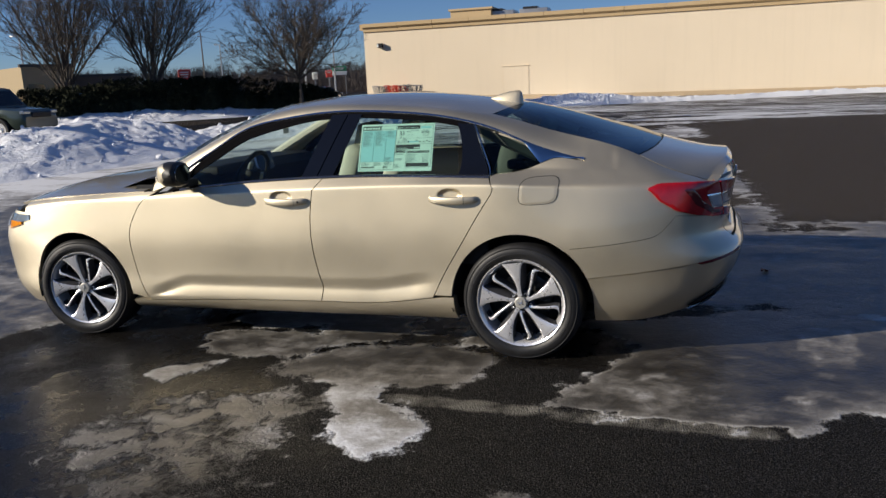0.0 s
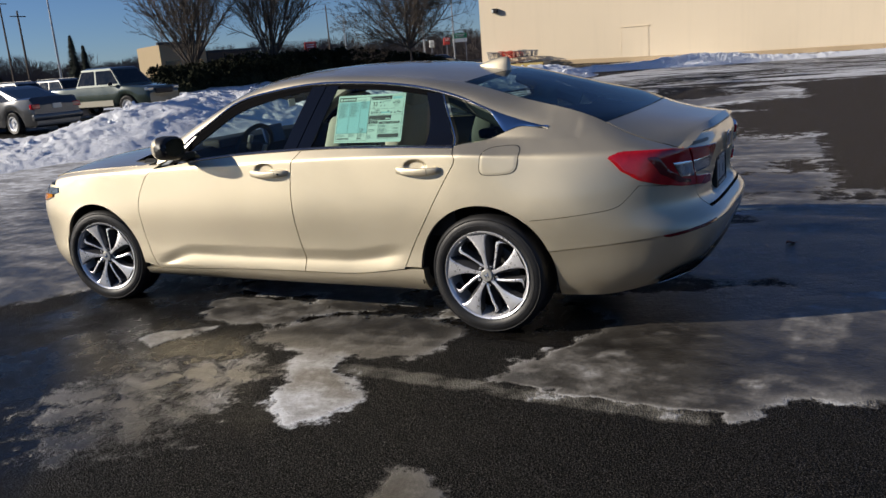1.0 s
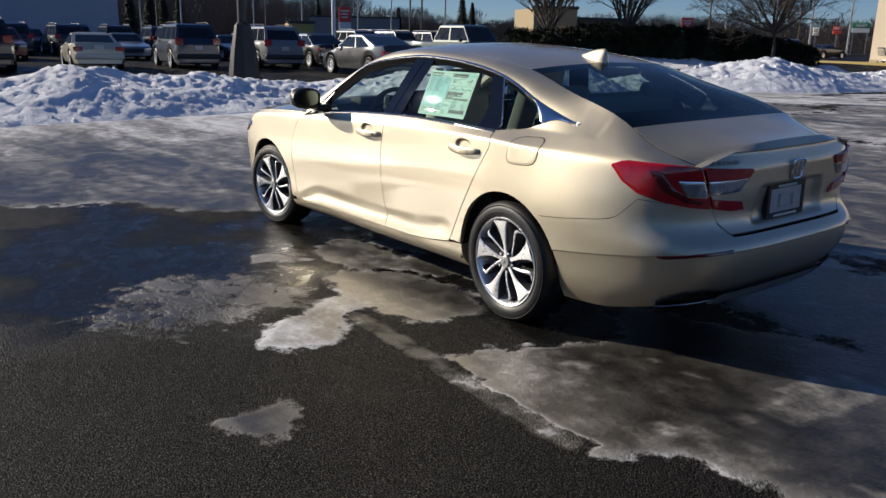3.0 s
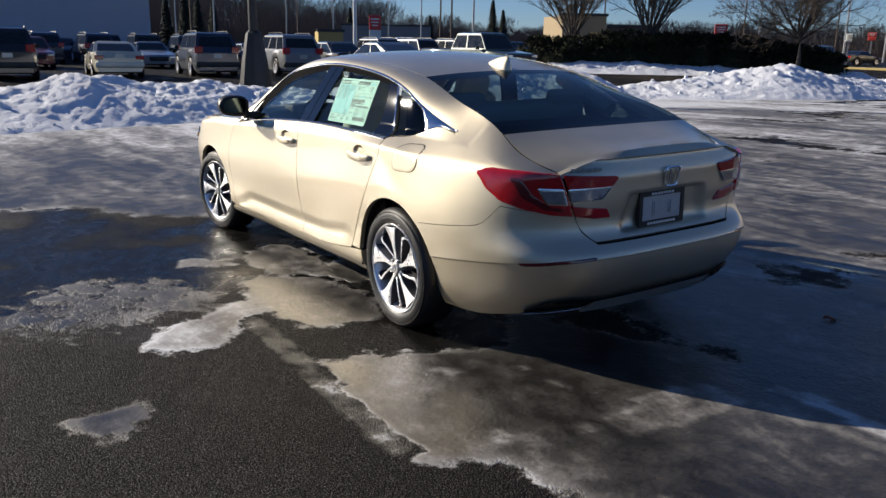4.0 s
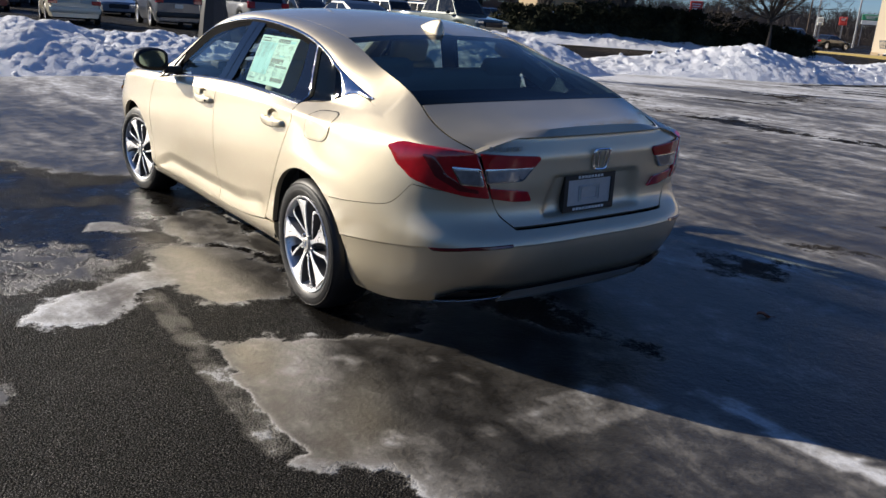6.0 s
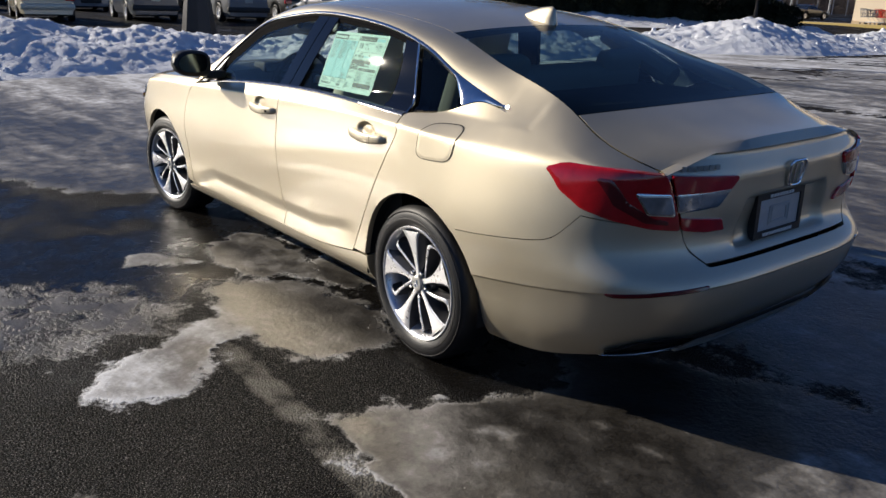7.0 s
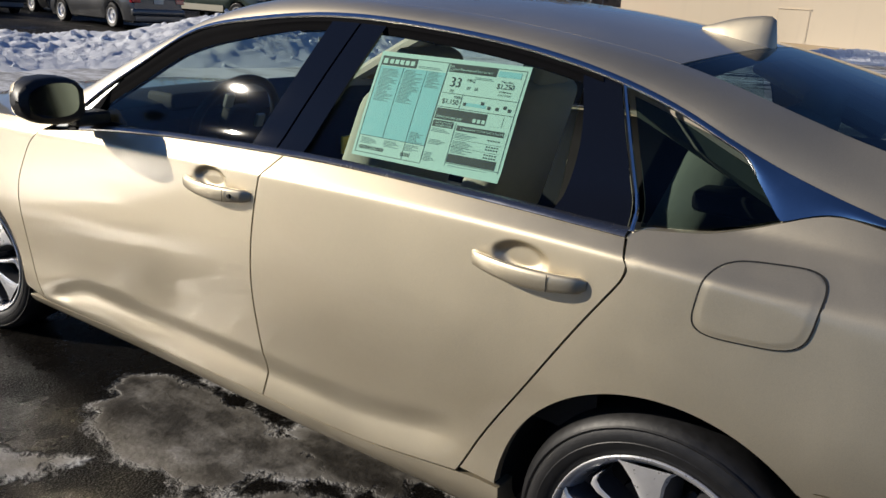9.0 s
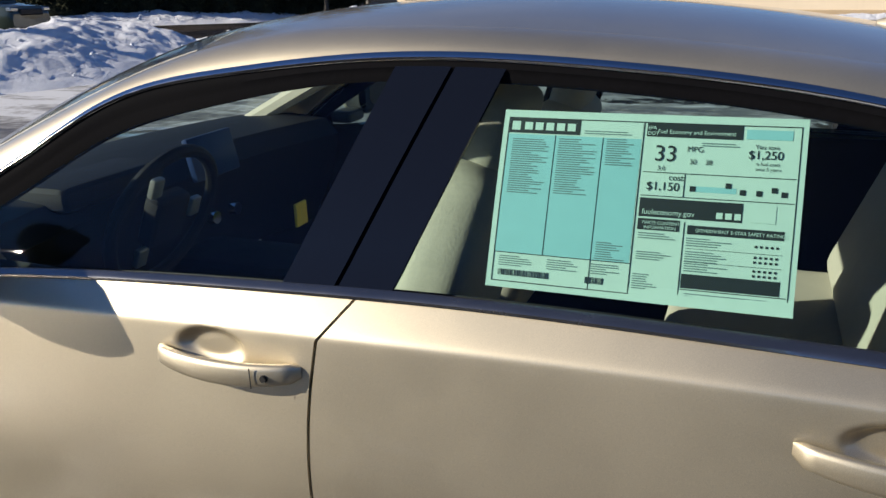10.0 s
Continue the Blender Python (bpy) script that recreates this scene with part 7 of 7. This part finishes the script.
def parked_car(name, kind, col, label, m, group="parked cars", lower=None):
    """A vehicle that stands far off; its nose points along -x, its wheels on z = 0."""
    ln, wd, belt, top, prof, cab, rw = KINDS[kind]
    root = thing(name, m, label, "truck" if kind == "pickup" else "car", group)
    h, wf, wr = wd / 2, 0.19 * ln, 0.81 * ln
    wf, wr = (0.195, 0.80) if kind != "pickup" else (0.175, 0.77)
    pz = lambda q: np.interp(q, [p[0] for p in prof], [p[1] for p in prof])
    ts = np.concatenate([[0, 0.006, 0.015, 0.03], np.linspace(0.05, 0.95, 37), [0.97, 0.985, 0.994, 1.0]])
    rows = []
    for t in ts:
        e = 1 - 0.16 * (2 * abs(t - 0.5)) ** 7
        w, zt = h * e, float(pz(t))
        zb = 0.24 if kind != "pickup" else 0.42
        for c in (wf, wr):
            d = abs(t - c) * ln
            if d < rw + 0.06:
                zb = max(zb, rw + math.sqrt((rw + 0.06) ** 2 - d * d))
        zm = zb + (zt - zb) * 0.62
        rows.append([(t * ln, s * y, z) for s, y, z in ((-1, w * 0.93, zb), (-1, w, zb + (zt - zb) * 0.3), (-1, w * 0.995, zm), (-1, w * 0.95, zt - 0.04), (-1, w * 0.84, zt), (1, 0, zt + 0.015), (1, w * 0.84, zt), (1, w * 0.95, zt - 0.04), (1, w * 0.995, zm), (1, w, zb + (zt - zb) * 0.3), (1, w * 0.93, zb))])
    b = Build().sheet(np.array(rows), (ln / 2, 0, 0.5))
    b.add(rows[0], [tuple(range(11))])
    b.add(rows[-1], [tuple(range(11))[::-1]])
    body = part("body", b, col, root, sharp=40)
    part("underbody", Build().box((ln / 2, 0, 0.36 if kind != "pickup" else 0.55), (ln * 0.96, wd * 0.82, 0.34)), CAVITY, root, smooth=False)
    if lower:
        for s in (-1, 1):
            part("lower_panel", Build().box((ln * 0.485, s * (h + 0.004), 0.56), (ln * 0.40, 0.02, 0.22)), lower, root, "pale lower panel", smooth=False)
    # cabin frame and panes
    x0, x1, x2, x3 = (c * ln for c in cab)
    yb, yt, zb = h * 0.90, h * 0.72, belt - 0.02
    zr = top
    base = [(x0, -yb, zb), (x3, -yb, zb), (x3, yb, zb), (x0, yb, zb)]
    roof = [(x1, -yt, zr - 0.05), (x2, -yt, zr - 0.05), (x2, yt, zr - 0.05), (x1, yt, zr - 0.05)]
    crown = [(x1 + 0.12, -yt * 0.75, zr), (x2 - 0.12, -yt * 0.75, zr), (x2 - 0.12, yt * 0.75, zr), (x1 + 0.12, yt * 0.75, zr)]
    part("cabin", Build().add(base + roof + crown, [(0, 1, 5, 4), (1, 2, 6, 5), (2, 3, 7, 6), (3, 0, 4, 7), (4, 5, 9, 8), (5, 6, 10, 9), (6, 7, 11, 10), (7, 4, 8, 11), (8, 9, 10, 11)]), col, root, sharp=25)

    def quad(nm, a, b_, c, d, off, mat, k=0.06, k2=0.10):
        a, b_, c, d = (Vector(p) for p in (a, b_, c, d))
        f = lambda s, t: (a.lerp(b_, s)).lerp(d.lerp(c, s), t)
        n = (b_ - a).cross(d - a).normalized() * off
        p = [f(k, k2) + n, f(1 - k, k2) + n, f(1 - k, 1 - k2) + n, f(k, 1 - k2) + n]
        q = [v - n * 1.5 for v in p]
        part(nm, Build().add(p + q, [(0, 1, 2, 3), (4, 5, 1, 0), (5, 6, 2, 1), (6, 7, 3, 2), (7, 4, 0, 3)]), mat, root, smooth=False)
    quad("windscreen", base[3], base[0], roof[0], roof[3], 0.008, CARGLASS)
    quad("rear_window", base[1], base[2], roof[2], roof[1], 0.008, CARGLASS, 0.08, 0.12 if kind != "suv" else 0.2)
    cuts = {"sedan": (0.0, 0.5, 1.0), "fastback": (0.0, 0.48, 0.85), "coupe": (0.0, 1.0), "suv": (0.0, 0.40, 0.72, 1.0), "pickup": (0.0, 0.55, 1.0)}[kind]
    for s in (-1, 1):
        bl, br, tl, tr = [Vector((x, s * y, z)) for x, y, z in ((x0, yb, zb), (x3, yb, zb), (x1, yt, zr - 0.05), (x2, yt, zr - 0.05))]
        for ca, cb in zip(cuts, cuts[1:]):
            q4 = (bl.lerp(br, ca), bl.lerp(br, cb), tl.lerp(tr, cb), tl.lerp(tr, ca))
            if s > 0:
                q4 = (q4[1], q4[0], q4[3], q4[2])
            quad("side_window", *q4, 0.008, CARGLASS, 0.05, 0.12)
        part("tail_lamp", rounded((ln - 0.05, s * h * 0.76, belt - 0.14 if kind != "suv" else belt - 0.02), (0.12, 0.30 if kind != "pickup" else 0.16, 0.15 if kind != "suv" else 0.26), 0.02, 1), RED_LENS, root)
        part("headlamp", rounded((0.10, s * h * 0.72, float(pz(0.03)) - 0.10), (0.2, 0.34, 0.13), 0.03, 1), HEADLAMP, root)
        part("door_mirror", rounded((x0 + 0.35, s * (h + 0.06), belt + 0.06), (0.1, 0.18, 0.13), 0.03, 1), BLACKPLASTIC, root)
        for c in (wf, wr):
            w = part("wheel", Build().lathe([(rw * 0.62, -0.02), (rw * 0.9, 0.0), (rw, -0.03), (rw, -0.2), (rw * 0.7, -0.22)], 26), RUBBER, root)
            w.location, w.rotation_euler = (c * ln, s * (h - 0.005), rw), (0, 0, 0 if s > 0 else math.pi)
            part("rim", Build().lathe([(0.0, -0.03), (rw * 0.2, -0.02), (rw * 0.25, -0.045), (rw * 0.5, -0.05), (rw * 0.56, -0.015), (rw * 0.66, -0.008)], 20), ALLOY, w)
    part("rear_bumper", rounded((ln - 0.02, 0, 0.48 if kind != "pickup" else 0.66), (0.14, wd * 0.92, 0.2), 0.05, 2), CHROME if kind == "pickup" else (BLACKPLASTIC if kind == "suv" else col), root)
    part("number_plate", rounded((ln + 0.02, 0, 0.80 if kind != "pickup" else 0.9), (0.02, 0.31, 0.15), 0.004, 1), SILVER_PLASTIC, root)
    part("grille", rounded((0.0, 0, float(pz(0.03)) - 0.18), (0.08, wd * 0.5, 0.2), 0.03, 1), BLACKPLASTIC, root)
    if kind == "suv":
        for s in (-1, 1):
            part("roof_rack", Build().tube([(x1 + 0.2, s * yt * 0.9, zr - 0.02), (x1 + 0.35, s * yt * 0.9, zr + 0.05), (x2 - 0.35, s * yt * 0.9, zr + 0.05), (x2 - 0.2, s * yt * 0.9, zr - 0.02)], 0.02, 6), BLACKPLASTIC, root)
    if kind == "pickup":
        # flat dark plate stands in for the shade inside an open bed
        part("bed_shade_plate", Build().box((ln * 0.80, 0, 1.236), (ln * 0.34, wd * 0.74, 0.02)), CAVITY, root, smooth=False)
    return root


CARGLASS = simple("dark_car_glass", (0.012, 0.015, 0.018), 0.06, 0.0, 10, 0.2)
COLS = {n: paint(n + "_car_paint", c, 0.1, 0.3, 0.2, 0.07) for n, c in (("white", (0.66, 0.67, 0.68)), ("silver", (0.19, 0.20, 0.215)), ("grey", (0.045, 0.047, 0.052)), ("black", (0.014, 0.015, 0.018)), ("navy", (0.022, 0.03, 0.06)), ("red", (0.20, 0.02, 0.02)), ("green", (0.035, 0.055, 0.045)), ("cream", (0.55, 0.52, 0.42)), ("blue", (0.022, 0.034, 0.058)))}


def park(x, y, az, length):
    """The pose of a vehicle whose middle stands at x, y and whose nose points to az (clockwise from +y)."""
    return Matrix.Translation((x, y, float(ground_z(x, y)))) @ Matrix.Rotation(radians(-90 - az), 4, "Z") @ Matrix.Translation((-length / 2, 0, 0))


parked_car("pickup_truck", "pickup", COLS["green"], "dark green crew-cab pickup truck with pale lower panels", park(-24.3, 18.3, 84, 5.9), lower=COLS["cream"])
parked_car("parked_sedan", "fastback", COLS["grey"], "dark grey fastback sedan parked on wet asphalt", park(-21.6, 12.2, -88, 4.75))
parked_car("parked_suv", "suv", COLS["blue"], "slate blue sport utility car with roof rails", park(-28.9, 7.8, -84, 4.6))
parked_car("parked_suv", "suv", COLS["silver"], "silver sport utility car behind a lamp post", park(-28.6, 11.2, -86, 4.6))
parked_car("parked_sedan", "sedan", COLS["black"], "black sedan in a row of parked cars", park(-30.2, 14.3, -88, 4.75))
parked_car("parked_coupe", "coupe", COLS["cream"], "cream white coupe with a rear wing", park(-28.2, 4.0, -84, 4.6))
parked_car("parked_suv", "suv", COLS["black"], "black sport utility car at the end of a row", park(-27.8, 0.4, -84, 4.6))
parked_car("parked_pickup", "pickup", COLS["white"], "white pickup truck far across the lot", park(-58, 35, -70, 5.9))
rnd = random.Random(77)
protos = {}
spots = [(-38.5, -14 + 2.75 * k, 92) for k in range(17)] + [(-47, -18 + 2.75 * k, -88) for k in range(18)] + [(-54.5, -16 + 2.8 * k, 92) for k in range(12)]
spots += [(-60 + 3.0 * k, 62 + 1.0 * k, 5) for k in range(9)] + [(-70 + 3.2 * k, 52, 0) for k in range(8)] + [(-33 + 2.6 * k, 78 + rnd.uniform(-1, 1), 170) for k in range(2)]
for x, y, az in spots:
    if rnd.random() < 0.12:
        continue
    kind = rnd.choice(("sedan", "sedan", "suv", "suv", "coupe"))
    cn = rnd.choice(("white", "silver", "grey", "black", "navy", "red", "black", "grey", "blue", "black"))
    ln = KINDS[kind][0]
    m = park(x + rnd.uniform(-0.3, 0.3), y + rnd.uniform(-0.15, 0.15), az + rnd.uniform(-3, 3), ln)
    if (kind, cn) in protos:
        copy_thing(protos[kind, cn], m)
    else:
        protos[kind, cn] = parked_car("parked_" + kind, kind, COLS[cn], "%s %s in a crowded row of parked cars" % ({"navy": "dark navy"}.get(cn, cn), {"suv": "sport utility car"}.get(kind, kind)), m, "cars across the lot")

# ---- far buildings ----
GREYWALL, BRICK = brushed_wall("blue_grey_panels", (0.42, 0.45, 0.52)), brushed_wall("tan_brick", (0.36, 0.28, 0.17))
DARKWALL, ROOFING = brushed_wall("dark_brown_siding", (0.09, 0.075, 0.065)), brushed_wall("dark_roofing", (0.06, 0.06, 0.065))
PALEWALL = brushed_wall("pale_grey_panels", (0.24, 0.24, 0.245))
NAVYBAND = simple("dark_blue_band", (0.02, 0.03, 0.10), 0.5, 0.0, 5, 0.15)


def far_building(name, az, d, width, depth, height, wall, label, turn=0.0, roof=ROOFING, windows=0, band=None, z=0.0):
    x, y = 4.2 + d * math.sin(radians(az)), -3.2 + d * math.cos(radians(az))
    m = Matrix.Translation((x, y, float(ground_z(x, y)) + z)) @ Matrix.Rotation(radians(-az + turn), 4, "Z")
    b = thing(name, m, label, "building")
    for c, s in (((0, 0, height / 2 - 0.5), (width, 0.3, height + 1)), ((0, depth, height / 2 - 0.5), (width, 0.3, height + 1)), ((-width / 2 + 0.15, depth / 2, height / 2 - 0.5), (0.3, depth - 0.3, height + 1)), ((width / 2 - 0.15, depth / 2, height / 2 - 0.5), (0.3, depth - 0.3, height + 1))):
        part("wall", Build().box(c, s), wall, b, smooth=False)
    part("roof", Build().box((0, depth / 2, height - 0.25), (width - 0.6, depth - 0.35, 0.2)), roof, b, smooth=False)
    part("parapet", Build().box((0, -0.05, height + 0.12), (width + 0.3, 0.5, 0.3)), roof, b, smooth=False)
    if band:
        part("sign_band", Build().box((0, -0.22, height * 0.72), (width * 0.92, 0.15, height * 0.26)), band, b, smooth=False)
    for k in range(windows):
        xw = -width / 2 + width * (k + 0.5) / windows
        wdw = part("window", Build().box((xw, -0.17, height * 0.42), (width / windows * 0.62, 0.06, height * 0.4)), CARGLASS, b, smooth=False)
        part("sill", Build().box((xw, -0.2, height * 0.2), (width / windows * 0.7, 0.14, 0.1)), CONCRETE, wdw, smooth=False)
    return b


far_building("warehouse", -88.5, 72, 34, 20, 10.5, GREYWALL, "tall blue-grey warehouse wall in shade", 4)
far_building("strip_store", -60.0, 158, 17, 10, 4.6, PALEWALL, "low pale grey store across the road", 0)
far_building("brick_restaurant", -46.2, 96, 5.2, 8, 4.7, BRICK, "small tan brick restaurant behind bare trees", 18, windows=2)
far_building("brown_shop", -42.9, 100, 6.0, 8, 3.6, DARKWALL, "low dark brown shop behind bare trees", 10)
far_building("yellow_kiosk", -63.7, 96, 2.9, 3.0, 2.6, YELLOW_KERB, "small tan shed across the lot", 8)

SIGN_RED, SIGN_GREEN = simple("red_sign_panel", (0.62, 0.06, 0.05), 0.5, 0.0, 10, 0.1), simple("green_sign_panel", (0.03, 0.28, 0.13), 0.5, 0.0, 10, 0.1)


def roadside_sign(az, d, w, h, z, top_mat, low_mat, label, posts=2):
    x, y = 4.2 + d * math.sin(radians(az)), -3.2 + d * math.cos(radians(az))
    s = thing("roadside_sign", Matrix.Translation((x, y, float(ground_z(x, y)))) @ Matrix.Rotation(radians(-az), 4, "Z"), label, "sign")
    part("upper_panel", rounded((0, 0, z + h * 0.72), (w, 0.3, h * 0.56), 0.05, 1), top_mat, s)
    part("lower_panel", rounded((0, 0, z + h * 0.22), (w, 0.3, h * 0.42), 0.05, 1), low_mat, s)
    for k in range(3):
        part("text_bar", Build().box((0, -0.17, z + h * (0.85 - 0.12 * k)), (w * (0.7 - 0.1 * k), 0.03, h * 0.05)), WHITE_PLASTIC, s, smooth=False)
    for k in range(posts):
        part("post", Build().box((0 if posts == 1 else (k - 0.5) * w * 0.8, 0.05, z / 2 - 0.2), (0.16, 0.16, z + 0.6)), STEEL_GREY, s, smooth=False)


roadside_sign(-37.4, 150, 2.1, 3.3, 2.2, SIGN_RED, WHITE_PLASTIC, "red and white roadside sign on posts")
roadside_sign(-60.7, 118, 1.7, 3.6, 1.6, SIGN_RED, WHITE_PLASTIC, "narrow red and white pylon sign", 1)
roadside_sign(-27.0, 150, 2.6, 1.6, 3.4, SIGN_GREEN, WHITE_PLASTIC, "green and white store sign in the distance")
roadside_sign(-28.3, 92, 0.75, 0.8, 2.3, SIGN_RED, SIGN_RED, "small red stop sign on a post", 1)
roadside_sign(-29.5, 80, 0.5, 0.7, 2.0, WHITE_PLASTIC, WHITE_PLASTIC, "small white traffic sign on a post", 1)

# ---- far woods all round ----
# twig colour lightened so that it holds the haze of distance
FAR_TWIG = simple("hazy_grey_brown_twigs", (0.135, 0.108, 0.092), 0.95, 0.0, 3, 0.3)
PINE = simple("dark_pine_needles", (0.018, 0.026, 0.018), 0.9, 0.0, 8, 0.4)
rnd = random.Random(99)
b = Build()
for ring, count, hh in ((182, 620, 7.0), (205, 620, 9.0), (228, 520, 11.0)):
    for k in range(count):
        az = 2 * math.pi * (k + rnd.random()) / count
        deg = math.degrees(az) % 360
        seen = 262 < deg < 350
        dd = ring + rnd.uniform(-12, 12)
        x, y = 4.2 + dd * math.sin(az), -3.2 + dd * math.cos(az)
        hk = hh * rnd.uniform(0.65, 1.1) * (1.75 if 262 < deg < 294 else (1.4 if deg < 300 else (1.0 if deg < 306 else 0.85)) if 262 < deg < 345 else 1.0)
        wk = hk * rnd.uniform(0.45, 0.7)
        across = Vector((math.cos(az), -math.sin(az), 0))
        for _ in range(380 if seen else 20):
            a1, r1, z1 = rnd.uniform(0, 6.28), math.sqrt(rnd.random()), rnd.uniform(-0.9, 1.0)
            rr = math.sqrt(max(1 - z1 * z1, 0.05)) * r1
            q = Vector((x + math.cos(a1) * rr * wk, y + math.sin(a1) * rr * wk, hk * (0.58 + 0.42 * z1)))
            p = Vector((x + (q.x - x) * 0.7, y + (q.y - y) * 0.7, q.z - hk * rnd.uniform(0.10, 0.25)))
            p = p + across * rnd.uniform(-0.10, 0.10) * hk
            t = across * rnd.uniform(0.025, 0.07) * (1 if seen else 5)
            b.add([p - t, p + t, q], [(0, 1, 2)])
        t = across * rnd.uniform(0.08, 0.16)
        b.add([(x - t.x, y - t.y, -1), (x + t.x, y + t.y, -1), (x, y, hk * 0.75)], [(0, 1, 2)])
ob = part("far_woods", b, FAR_TWIG, smooth=False)
tagged(ob, "grey-brown leafless woods along the horizon", "woods", kind="stuff")
b = Build()
rows = []
for a in np.linspace(0, 2 * math.pi, 361):
    hz_ = 3.4 + 2.6 * float(fbm(np.array(a * 9.0), np.array(2.0), 5))
    rows.append([(4.2 + 232 * math.sin(a), -3.2 + 232 * math.cos(a), z) for z in (-6.0, hz_)])
ob = part("backdrop", Build().sheet(np.array(rows)), FAR_TWIG, smooth=False)
tagged(ob, "low grey-brown scrub at the foot of the far woods", "woods", kind="structure")


def conifer(x, y, h, seed):
    rnd = random.Random(seed)
    t = thing("pine_tree", Matrix.Translation((x, y, float(ground_z(x, y)))), "dark pointed conifer in the distance", "tree", "conifers")
    part("trunk", Build().tube([(0, 0, -0.3), (0, 0, h * 0.95)], [0.2, 0.03], 6), BARK, t)
    b = Build()
    for _ in range(900):
        k = rnd.random() ** 0.8
        z = h * (0.08 + 0.92 * k)
        r = (h * 0.19) * (1 - k) ** 0.8 * rnd.uniform(0.55, 1.1) + 0.1
        a = rnd.uniform(0, 6.28)
        p, q = Vector((0, 0, z + 0.2)), Vector((math.cos(a) * r, math.sin(a) * r, z - 0.25 * r))
        s = Vector((-math.sin(a), math.cos(a), 0)) * rnd.uniform(0.12, 0.3)
        b.add([p, q - s, q + s], [(0, 1, 2)])
    part("crown", b, PINE, t, smooth=False)


for az, d, h in ((-52.6, 140, 8.6), (-51.9, 150, 7.4), (-62.5, 165, 8), (-71.6, 150, 8), (-72.6, 155, 9.5), (-73.4, 150, 10), (-74.6, 160, 9.5), (-76.5, 150, 10), (-57.0, 170, 7)):
    conifer(4.2 + d * math.sin(radians(az)), -3.2 + d * math.cos(radians(az)), h, int(d * 7 + az))
